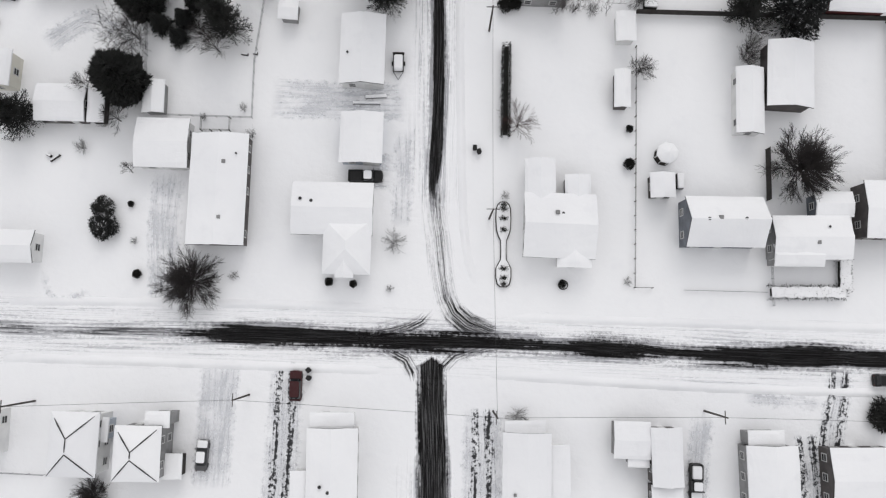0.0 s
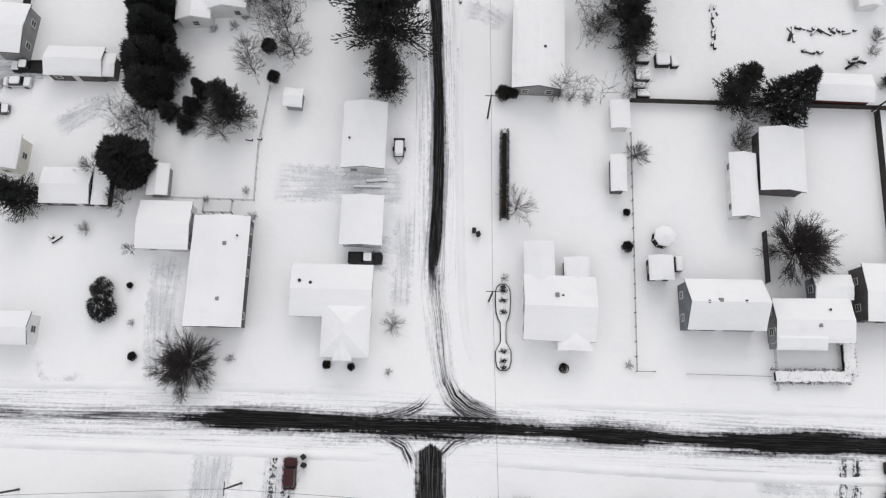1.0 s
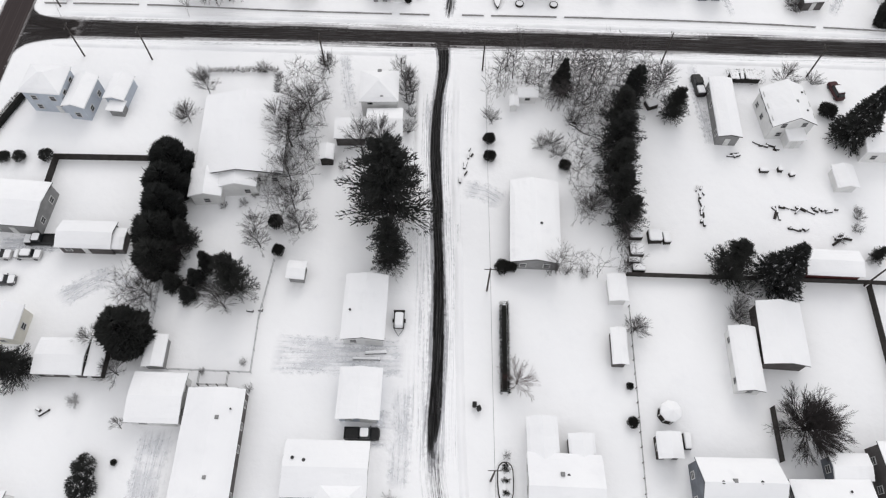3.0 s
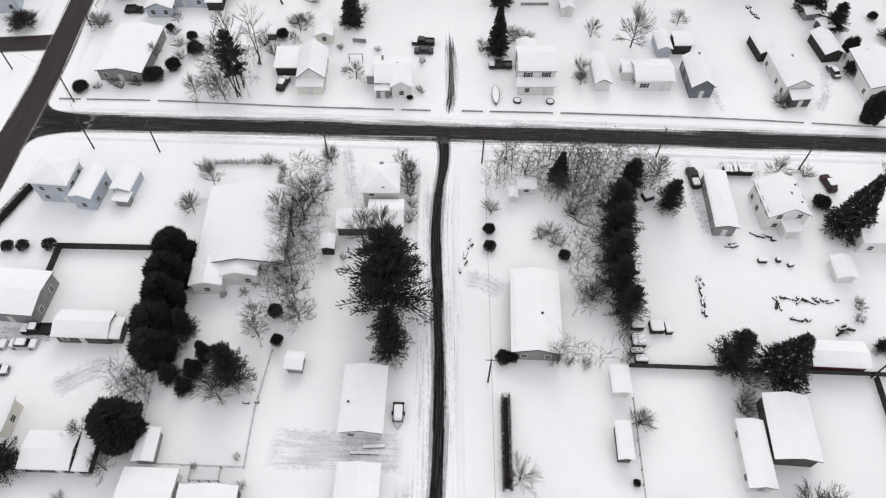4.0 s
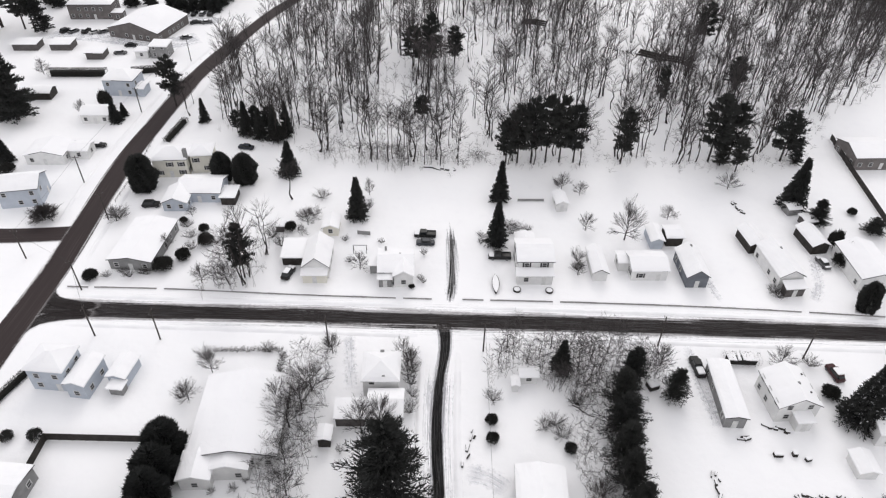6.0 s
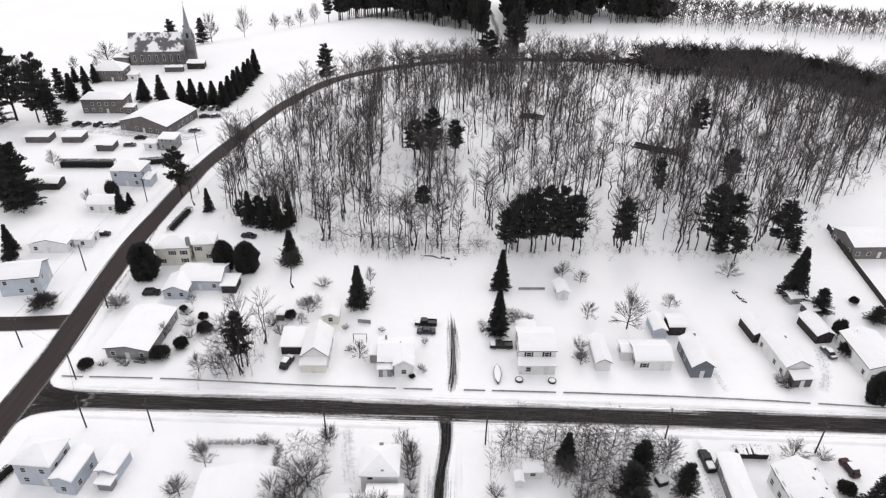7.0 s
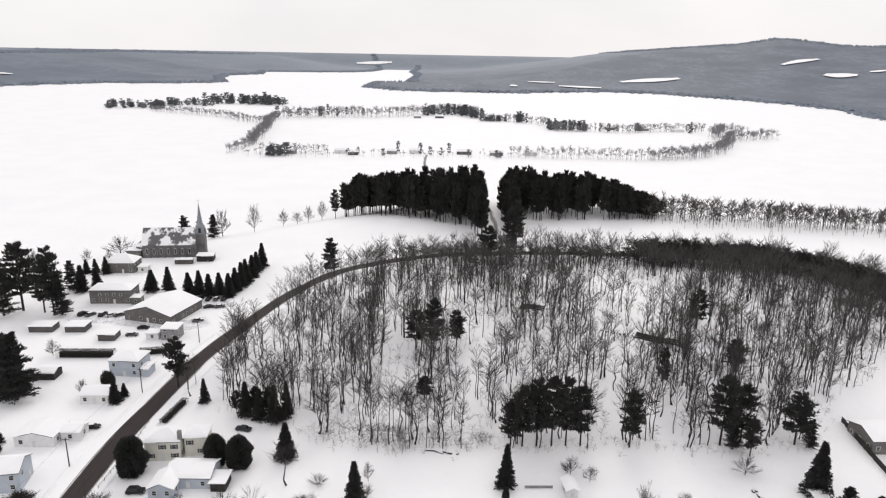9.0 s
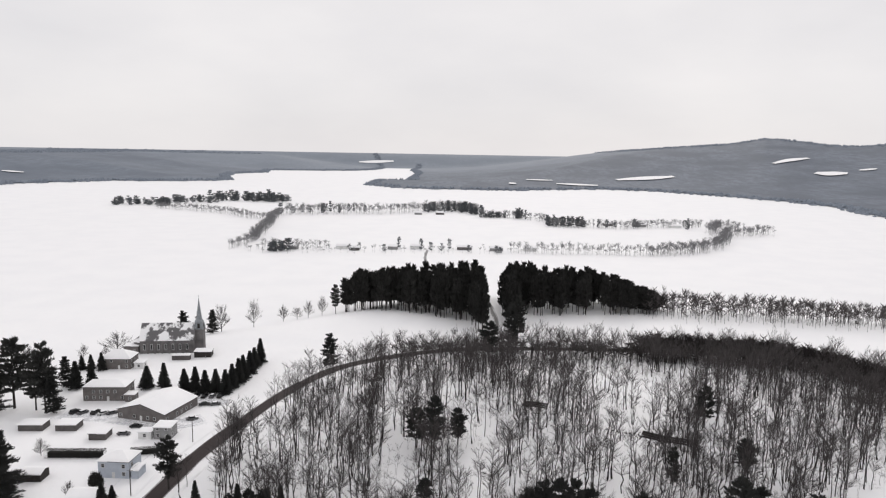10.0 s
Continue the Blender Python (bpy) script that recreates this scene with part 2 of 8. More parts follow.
PAINT = {
    "black": paint("black_car_paint", (0.006, 0.006, 0.0065)),
    "red": paint("dark_red_car_paint", (0.045, 0.006, 0.008)),
    "grey": paint("grey_car_paint", (0.10, 0.10, 0.105)),
    "white": paint("white_car_paint", (0.55, 0.55, 0.55)),
    "blue": paint("dark_blue_car_paint", (0.02, 0.024, 0.034)),
}


# ---- mesh helpers ----
def mesh_of(name, verts, faces, material=None):
    me = bpy.data.meshes.new(name)
    me.from_pydata(verts, [], faces)
    me.update()
    if material is not None:
        me.materials.append(material)
    return me


def part(name, bm, material, parent, label=""):
    """One mesh object under a thing or a part; bm is a bmesh or a mesh."""
    if isinstance(bm, bmesh.types.BMesh):
        me = bpy.data.meshes.new(name)
        bm.to_mesh(me)
        bm.free()
        me.materials.append(material)
    else:
        me = bm
        if not me.materials:
            me.materials.append(material)
    ob = new(name, me)
    ob.parent = parent
    if label:
        ob["label"] = label
    return ob


def thing(name, x, y, z, rot, label, category, group="", kind=""):
    ob = new(name)
    ob.empty_display_size = 0.2
    ob.matrix_world = pose(x, y, z, 0, 0, rot)
    return tagged(ob, label, category, group, kind)


def box(bm, cx, cy, z0, lx, ly, h, turn=0.0):
    c, s = math.cos(turn), math.sin(turn)
    vs = []
    for z in (z0, z0 + h):
        for u, v in ((-1, -1), (1, -1), (1, 1), (-1, 1)):
            a, b = u * lx / 2, v * ly / 2
            vs.append(bm.verts.new((cx + a * c - b * s, cy + a * s + b * c, z)))
    for f in ((3, 2, 1, 0), (4, 5, 6, 7), (0, 1, 5, 4), (1, 2, 6, 5), (2, 3, 7, 6), (3, 0, 4, 7)):
        bm.faces.new([vs[i] for i in f])
    return vs


def tube(bm, pts, radii, sides=6):
    rings = []
    for i, (p, r) in enumerate(zip(pts, radii)):
        d = (Vector(pts[min(i + 1, len(pts) - 1)]) - Vector(pts[max(i - 1, 0)])).normalized()
        q = d.to_track_quat("Z", "Y")
        rings.append([bm.verts.new(Vector(p) + q @ Vector((r * math.cos(k * 2 * math.pi / sides), r * math.sin(k * 2 * math.pi / sides), 0))) for k in range(sides)])
    for a, b in zip(rings, rings[1:]):
        for k in range(sides):
            bm.faces.new((a[k], a[(k + 1) % sides], b[(k + 1) % sides], b[k]))
    bm.faces.new(rings[0][::-1])
    bm.faces.new(rings[-1])


# ---- the lie of the land ----
LAKE = -8.0


def smooth(v):
    v = np.clip(v, 0.0, 1.0)
    return v * v * (3 - 2 * v)


SHORE_X = np.array([-5000, -900, -400, -215, -150, -95, 0, 130, 240, 420, 800, 5000])
SHORE_Y = np.array([-1500, -300, 150, 330, 425, 470, 560, 545, 500, 450, 330, -900])
LEFT_SHORE = [(-4800, 900), (-2500, 1300), (-1297, 1925), (-1235, 2095), (-1142, 2250), (-966, 2292), (-847, 2390), (-813, 2503), (-930, 2800), (-1000, 3100), (-919, 3345), (-1000, 3690), (-766, 3751), (-597, 3863), (-492, 4055), (-465, 4560), (-560, 4900), (-700, 5400), (-7000, 5400)]
RIGHT_SHORE = [(-250, 5400), (-275, 4700), (-284, 4198), (-213, 3578), (-208, 2896), (-180, 2740), (-318, 2620), (-315, 2305), (-189, 2132), (-12, 2096), (169, 2094), (272, 2159), (470, 2258), (623, 2211), (792, 1959), (872, 1765), (883, 1625), (848, 1430), (847, 1357), (1200, 900), (3000, 300), (7000, 300), (7000, 5400)]


def inland(poly, x, y):
    """Metres inside the outline, 0 outside."""
    best, inside = np.full(x.shape, 1e9), np.zeros(x.shape, bool)
    for (ax, ay), (bx, by) in zip(poly, poly[1:] + poly[:1]):
        dx, dy = bx - ax, by - ay
        k = np.clip(((x - ax) * dx + (y - ay) * dy) / (dx * dx + dy * dy), 0, 1)
        best = np.minimum(best, np.hypot(x - ax - k * dx, y - ay - k * dy))
        if dy:
            inside ^= ((ay > y) != (by > y)) & (x < (bx - ax) * (y - ay) / dy + ax)
    return np.where(inside, best, 0.0)


def ripple(x, y, scale, seed=0.0):
    v = np.zeros(np.shape(x))
    for k in range(5):
        a = seed + 1.7 * k
        v = v + np.sin((x * math.cos(a) + y * math.sin(a)) / scale * (1 + 0.43 * k) + 2.1 * k + seed) / (1 + 0.5 * k)
    return v / 2.2


def land(x, y):
    """The ground's height at x, y (arrays)."""
    x, y = np.asarray(x, float), np.asarray(y, float)
    sy = np.interp(x, SHORE_X, SHORE_Y)
    z = LAKE * smooth((y - sy + 60) / 75)
    d2 = ((x - 58) / 150) ** 2 + ((y - 262) / 98) ** 2
    z = z + 9.0 * np.clip(1 - d2, 0, 1) ** 1.5
    d3 = ((x + 40) / 70) ** 2 + ((y - 425) / 45) ** 2
    z = z + 4.0 * np.clip(1 - d3, 0, 1) ** 2
    if y.size == 0 or y.max() < 850:
        return z
    l, r = inland(LEFT_SHORE, x, y), inland(RIGHT_SHORE, x, y)
    z = z + 5.0 * smooth(l / 28) + 5.0 * smooth(r / 28)
    z = z + 83 * smooth(l / 900) * (1 + 0.07 * ripple(x, y, 340, 1.0)) * (l > 0)
    ridge = np.interp(np.degrees(np.arctan2(x, y)), (-3, 2.2, 9.3, 13.9, 18.2, 21.5, 23.8, 25.5, 28.2, 30.0, 33, 60), (62, 86, 124, 150, 167, 182, 207, 200, 176, 172, 186, 150))
    z = z + (ridge - 11) * smooth(r / 1300) * (1 + 0.02 * ripple(x, y, 300, 2.0)) * (r > 0)
    far = np.hypot(x, y)
    z = np.maximum(z, LAKE + 99 * smooth((far - 4560) / 380) * (y > 0) + 40 * smooth((far - 3000) / 1500) * (y <= 0))
    return z


def ground_at(x, y):
    return float(land(np.array([x]), np.array([y]))[0])


def build_ground():
    ang = np.concatenate([np.linspace(-180, -46, 36)[:-1], np.linspace(-46, 46, 400), np.linspace(46, 180, 36)[1:-1]])
    rad = np.concatenate([[0.0], np.linspace(8, 160, 24), np.linspace(166, 640, 76), np.geomspace(655, 4985, 190)])
    a, r = np.meshgrid(np.radians(ang), rad[1:])
    x, y = r * np.sin(a), r * np.cos(a)
    z = land(x, y)
    n, k = x.shape
    verts = np.concatenate([[[0, 0, 0]], np.stack([x, y, z], -1).reshape(-1, 3)])
    faces = [(0, 1 + (j + 1) % k, 1 + j) for j in range(k)]
    for i in range(n - 1):
        b = 1 + i * k
        for j in range(k):
            j2 = (j + 1) % k
            faces.append((b + j, b + j2, b + k + j2, b + k + j))
    me = mesh_of("ground", verts.tolist(), faces)
    for p in me.polygons:
        p.use_smooth = True
    g = Nodes("snow_and_far_woods", 0.65)
    wide, mid, fine = g.noise(0.03, 4.0), g.noise(0.3, 5.0), g.noise(3.0, 4.0)
    c = g.mix(g.span(wide, 0.35, 0.7), SNOW, (0.905, 0.907, 0.922))
    c = g.mix(g.math("MULTIPLY", g.span(mid, 0.55, 0.75), 0.35), c, (0.86, 0.862, 0.885))
    sep = g.add("ShaderNodeSeparateXYZ")
    g.link(g.place(), sep.inputs[0])
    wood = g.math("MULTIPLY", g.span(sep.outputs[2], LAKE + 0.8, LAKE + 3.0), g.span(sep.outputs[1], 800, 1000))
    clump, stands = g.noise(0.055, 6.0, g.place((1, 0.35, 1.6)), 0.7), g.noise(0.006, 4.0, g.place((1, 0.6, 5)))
    # the woods' blue-grey tones have distance haze painted in
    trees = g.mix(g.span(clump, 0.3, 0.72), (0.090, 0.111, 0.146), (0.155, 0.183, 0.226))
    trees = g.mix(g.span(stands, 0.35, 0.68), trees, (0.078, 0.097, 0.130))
    # painted haze: paler still with distance and on the left-hand hills
    haze = g.math("MAXIMUM", g.span(sep.outputs[1], 2900, 4300), g.math("MULTIPLY", g.span(g.math("MULTIPLY", sep.outputs[0], -1.0), 500, 900), 0.4))
    trees = g.mix(g.math("MULTIPLY", haze, 0.55), trees, (0.26, 0.30, 0.35))
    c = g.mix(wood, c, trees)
    g.colour(c)
    g.bump(g.math("ADD", g.math("MULTIPLY", mid, 2.5), g.math("MULTIPLY", fine, 0.3)), 0.25, 0.35)
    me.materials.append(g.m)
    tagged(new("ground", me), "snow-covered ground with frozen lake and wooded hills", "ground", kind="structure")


build_ground()


def spline(pts, step=2.0):
    """Points a step apart on a smooth line through pts."""
    p = [np.array(q, float) for q in pts]
    p = [2 * p[0] - p[1]] + p + [2 * p[-1] - p[-2]]
    res = []
    for a, b, c, d in zip(p, p[1:], p[2:], p[3:]):
        n = max(1, int(np.linalg.norm(c - b) / step))
        for i in range(n):
            t = i / n
            res.append(0.5 * (2 * b + (c - a) * t + (2 * a - 5 * b + 4 * c - d) * t * t + (3 * b - a - 3 * c + d) * t**3))
    return np.array(res + [p[-2]])


def strip(name, pts, width, material, label, category, lift=0.04, across=8, step=2.0, crown=None, kind="structure", fade=(0, 0), swell=None):
    """A band along a line, laid on the ground; crown gives its height across."""
    line = spline(pts, step)
    d = np.gradient(line, axis=0)
    d /= np.linalg.norm(d, axis=1, keepdims=True)
    nrm = np.stack([-d[:, 1], d[:, 0]], 1)
    run = np.concatenate([[0], np.cumsum(np.linalg.norm(np.diff(line, axis=0), axis=1))])
    verts, uvs, faces, half = [], [], [], []
    for i in range(len(line)):
        for j in range(across + 1):
            s = j / across - 0.5
            w = width if not callable(width) else width(run[i] / run[-1])
            x, y = line[i] - nrm[i] * s * w
            verts.append((x, y, lift + (crown(s, run[i]) if crown else 0.0)))
            uvs.append((s * w, run[i]))
            half.append(w / 2)
    v = np.array(verts)
    v[:, 2] += land(v[:, 0], v[:, 1])
    verts = v.tolist()
    k = across + 1
    for i in range(len(line) - 1):
        for j in range(across):
            faces.append((i * k + j, i * k + k + j, i * k + k + j + 1, i * k + j + 1))
    me = mesh_of(name, verts, [f[::-1] for f in faces], material)
    layer = me.uv_layers.new(name="across_along")
    ends = me.uv_layers.new(name="fade")
    for lp in me.loops:
        u, v = uvs[lp.vertex_index]
        layer.data[lp.index].uv = (u, v)
        e = 1.0
        for reach, far in zip(fade, (v, run[-1] - v)):
            if reach:
                e = min(e, far / reach)
        if swell:
            e += float(np.interp(v / run[-1], *swell))
        ends.data[lp.index].uv = (e, half[lp.vertex_index])
    for p in me.polygons:
        p.use_smooth = True
    if me.polygons[0].normal.z < 0:
        me.flip_normals()
    return tagged(new(name, me), label, category, kind=kind)


# roads
strip("road_street", [(-1.2, 107.5), (-0.8, 100), (-1.7, 91), (-2.0, 77.5), (-1.3, 65), (-0.8, 50), (-0.8, 40), (-1.0, 32), (-1.4, 22), (-1.0, 13)], 5.0, M["tar_street"], "snowy side street with a bare black wheel track", "road", 0.06, fade=(0, 12), swell=((0, 0.05, 0.15, 0.5, 0.75, 0.9, 1), (0.25, 0.1, 0.0, 0.03, 0.1, 0.0, 0)))
strip("road_street_lower", [(-1.3, 28), (-1.2, 20), (-0.5, 15), (0.1, 9), (0.9, 5), (2.0, 2.8)], 5.0, M["tar_streaked"], "side street faintly streaked by wheels", "road", 0.066, fade=(6, 2))
strip("road_corner_north", [(-0.4, 15), (0.2, 9.5), (0.9, 5.4), (2.1, 2.9), (4.2, 1.1), (7.5, -0.3), (11, -1.2)], 4.6, M["tar_corner"], "black turning tracks at the corner", "road", 0.07, fade=(11, 3), swell=((0, 0.5, 0.75, 1), (0.0, 0.12, 0.5, 0.3)))
strip("road_street_bend", [(-0.6, 7.0), (-1.3, 3.9), (-3.1, 1.7), (-7.1, 0.1), (-12, -0.6)], 4.0, M["tar_corner"], "tyre marks turning in the snow at the corner", "road", 0.03, fade=(6, 3), swell=((0, 0.6, 1), (-0.05, 0.12, 0.25)))
strip("road_corner_west", [(-3.2, -9.5), (-4.0, -6.3), (-5.2, -4.3), (-8.5, -2.6), (-13, -1.8)], 3.4, M["tar_corner"], "dark tyre streaks turning at the corner", "road", 0.034, fade=(3, 4), swell=((0, 1), (0.05, 0.1)))
strip("road_corner_east", [(0.4, -8.5), (0.9, -5.6), (2.4, -4.0), (7.2, -2.6), (11, -2.2)], 3.4, M["tar_corner"], "dark tyre streaks turning at the corner", "road", 0.038, fade=(3, 4), swell=((0, 1), (0.0, 0.12)))
strip("road_street_south", [(-1.5, -2.8), (-1.4, -10), (-1.2, -15), (-1.0, -20), (-1.0, -26), (-1.0, -60)], 8.4, M["tar_street_south"], "bare black side street between snowbanks", "road", 0.05, fade=(0.3, 0), swell=((0, 0.1, 0.2, 0.3, 1), (-0.06, -0.02, 0.0, 0.09, 0.1)))
strip("road_street_north", [(0.2, 112.5), (0.7, 120), (0.4, 133), (-0.5, 149)], 4.5, M["tar_lane"], "snowy lane with one bare wheel track", "road", 0.05, fade=(3, 12))
strip("road_cross_west", [(-130, 1.0), (-100, 0.6), (-69, -0.2), (-40, -0.6), (-30, -0.7)], 8.0, M["tar_faint"], "snow-covered road with faint wheel streaks", "road", 0.055, fade=(0, 8))
strip("road_cross", [(-55, -0.3), (-40, -0.7), (-34, -0.7), (-16, -1.2), (0, -1.7), (7, -1.8), (20, -2.1), (28.4, -2.4), (37, -2.9), (46, -3.2), (55, -3.3), (64, -3.5), (70, -3.7), (120, -4.4)], 6.4, M["tar_cross"], "snow-covered cross road with streaked bare asphalt", "road", 0.075, fade=(24, 0), swell=((0, 0.14, 0.26, 0.31, 0.36, 0.42, 0.46, 0.49, 0.53, 0.58, 0.66, 0.71, 1), (0.0, 0.2, 0.1, 0.14, -0.04, -0.07, 0.12, 0.05, -0.06, 0.1, 0.16, 0.0, 0.0)))
strip("road_north", [(-94, 109.2), (-62, 109), (-34, 108.8), (-1, 108.4), (31, 108.2), (64, 107.9), (100, 107.4), (180, 106)], 7.5, M["tar_north"], "bare asphalt road between low snowbanks", "road", 0.09)
strip("road_main", [(-95, 20), (-94.5, 70), (-94, 95), (-93.5, 112), (-93.5, 130), (-95, 165), (-93.5, 198), (-91, 228), (-85, 256), (-74, 297), (-58, 330), (-31, 352), (0, 366), (30, 370), (80, 372), (150, 368), (190, 345), (215, 300)], 9.5, M["tar_main"], "wet bare main road curving round the wooded hill", "road", 0.11, 10)
strip("road_corner_main", [(-93.2, 96), (-92.2, 101.5), (-89.6, 105.4), (-83, 107.4), (-76, 107.8)], 3.4, M["tar_north"], "bare rounded corner onto the main road", "road", 0.10, fade=(3, 5))
strip("road_corner_upper", [(-93.0, 122), (-91.8, 115.4), (-89.0, 111.8), (-83, 110.3), (-76, 110)], 3.4, M["tar_north"], "bare rounded corner onto the main road", "road", 0.105, fade=(3, 5))
strip("road_stub", [(-160, 132), (-125, 134), (-110, 134.5), (-96, 136)], 6.5, M["tar_main"], "bare side road meeting the main road", "road", 0.08)
strip("road_gap", [(18, 372), (22, 395), (26, 425), (25, 460), (22, 490), (5, 560), (-20, 650), (-33, 730), (-34, 800)], 7.0, M["tar_gap"], "ploughed track through the pines to the causeway", "road", 0.10)
# snow brushed by the plough beside the tracks
strip("verge_street", [(-1.4, 104), (-2.2, 80), (-1.4, 50), (-1.4, 8)], 10.0, M["verge"], "ploughed snow with faint streaks beside the tracks", "road", 0.007, fade=(14, 14))
strip("verge_cross", [(-110, 0.4), (-60, -0.4), (-2, -1.4), (60, -3.3), (120, -4.2)], 12.0, M["verge"], "ploughed snow with faint streaks beside the tracks", "road", 0.010, fade=(14, 14))
strip("verge_north", [(-86, 109), (-34, 108.8), (31, 108.2), (100, 107.4), (180, 106)], 13.0, M["verge"], "ploughed snow with faint streaks beside the tracks", "road", 0.012, fade=(14, 14))
strip("verge_south", [(-1.8, -8), (-1.7, -26), (-1.6, -60)], 10.0, M["verge"], "ploughed snow with faint streaks beside the tracks", "road", 0.014, fade=(14, 14))
# open fields on the far hillsides
CLEARINGS = []
for i, (line, width) in enumerate((
        ([(590, 2530), (690, 2545), (805, 2555)], 70), ([(1150, 2520), (1220, 2545), (1295, 2560)], 45), ([(1190, 2300), (1225, 2265), (1262, 2240)], 70),
        ([(1315, 2270), (1350, 2235)], 30), ([(255, 2500), (350, 2510)], 36), ([(350, 2400), (420, 2390), (490, 2375)], 60), ([(180, 2350), (205, 2350)], 60),
        ([(-660, 4670), (-560, 4690), (-430, 4720)], 45), ([(-1500, 2240), (-1440, 2260)], 30))):
    strip("field_%d" % (i + 1), line, lambda f, w=width: w * (0.35 + 0.65 * math.sin(math.pi * min(0.93, max(0.07, f)))), M["snow"], "snow-covered clearing in the far woods", "field", 3.0, 8, 8.0)
    CLEARINGS += [(p, q, width) for p, q in zip(line, line[1:])]
# driven-over snow in yards and drives
DRIVES = []
for name, line, width, mat, label in (
    ("driveway", [(-44.2, 25.5), (-44.4, 15), (-43.4, 3.5)], 6.0, "drive", "driveway of packed grey snow"),
    ("driveway", [(-28.5, 37.6), (-18, 37.3), (-5.5, 37.2)], 7.5, "drive", "driven-over snow before a garage"),
    ("driveway", [(-13, 25.6), (-9.5, 25.5), (-7.0, 25.2)], 7.0, "drive", "packed snow beside a parked pickup"),
    ("driveway", [(-6.4, 33), (-6.2, 26), (-6.6, 16)], 4.2, "drive", "packed snow along the street's edge"),
    ("driveway", [(-34.2, -4.6), (-34.6, -14), (-35.0, -25)], 7.0, "drive", "driveway of packed grey snow"),
    ("driveway", [(-23.8, -4.8), (-24.0, -14), (-24.6, -28)], 6.2, "drive_dark", "rutted slushy driveway"),
    ("driveway", [(6.6, -11.5), (6.6, -20), (6.4, -28)], 7.0, "drive_dark", "rutted slushy driveway beside the street"),
    ("driveway", [(62.6, -5.0), (62.0, -10), (60.8, -14), (59.8, -20)], 5.0, "drive_dark", "rutted slushy driveway"),
    ("driveway", [(56.5, -15), (57.0, -20), (57.2, -28)], 4.5, "drive_dark", "slushy strip beside a house"),
    ("driveway", [(47, -9.5), (54, -10.2), (60, -10.5)], 3.0, "drive", "trodden snow before a house"),
    ("driveway", [(41.0, -12.0), (39.8, -20), (39.4, -28)], 4.5, "drive", "driveway of packed grey snow"),
    ("driveway", [(-66.0, 46.0), (-59.0, 50.5), (-53.5, 47.5)], 5.0, "drive", "driven-over yard snow"),
    ("driveway", [(-80.0, 56.5), (-72, 57.3), (-67, 57.2)], 4.5, "drive", "driven-over snow beside parked cars"),
    ("driveway", [(-21.5, 104), (-20.6, 97), (-18.9, 88)], 3.4, "drive", "wheel tracks in a snowy drive"),
    ("driveway", [(51.0, 103), (51.0, 92), (51.6, 81)], 3.0, "drive", "wheel tracks beside a mobile home"),
    ("driveway", [(3.0, 70.8), (7.5, 69.6), (11.0, 67.0)], 5.0, "drive", "trodden snow beside a long house"),
    ("driveway", [(62.5, 116), (61.6, 123), (60.6, 132)], 2.6, "drive", "wheel tracks beside a blue house"),
    ("driveway", [(84, 117), (88, 124), (90.5, 134)], 3.4, "drive", "wheel tracks to a garage"),
    ("driveway", [(-55, 6.0), (-61, 4.2), (-63.5, 9.5)], 2.0, "drive", "single tyre trace in the snow"),
    ("parking_lot", [(-160, 263), (-140, 261), (-112, 256), (-100, 262)], 12.0, "drive", "snowy parking lot driven over by cars"),
    ("parking_lot", [(-114, 281), (-104, 280), (-96, 279)], 9.0, "drive", "snowy parking lot below the spruces"),
):
    DRIVES.append(name)
    strip(name, line, width, M[mat], label, "driveway", 0.012 + 0.0045 * len(DRIVES), fade=(3, 3))


def bank(pts, width, height, label):
    """A ploughed ridge of lumpy snow."""
    total = sum(math.dist(p, q) for p, q in zip(pts, pts[1:]))

    def lump(s, run):
        k = 0.75 + 0.25 * math.sin(run * 0.9) + 0.2 * math.sin(run * 2.3 + 1)
        return max(0.0, min(1.0, run / 5, (total - run) / 5)) * height * k * max(0.0, math.cos(s * math.pi)) ** 1.3
    strip("snowbank", pts, width, M["snow"], label, "snowbank", -0.05, 6, 1.5, lump)


for pts in ([(-69, 4.0), (-47, 4.1), (-20, 3.8), (-8, 3.4)], [(10.5, 2.3), (46, 1.6), (90, 0.9)], [(-69, -4.8), (-47, -5.2), (-8, -6.2)], [(7, -6.6), (46, -8.4), (90, -9.0)],
            [(2.6, 60), (2.8, 40), (3.6, 16), (5.5, 7)], [(-5.6, 100), (-5.4, 80), (-5.4, 60)], [(2.0, 100), (1.8, 80), (2.2, 62)],
            [(-86, 113.6), (-40, 113.2), (-5, 112.9)], [(5, 112.8), (50, 112.2), (110, 111.2)], [(-84, 104.6), (-45, 104.2), (-6, 103.6)], [(4, 103.4), (50, 103.2), (110, 102.0)],
            [(-87.6, 122), (-88.6, 160), (-87.6, 196), (-84.5, 226)], [(-101, 140), (-102, 165), (-100, 200), (-97.5, 230), (-91, 260)]):
    bank(pts, 1.6, 0.45, "low ploughed bank of snow along the road")


# ---- houses ----
WINDOW_W, WINDOW_H = 1.0, 1.25


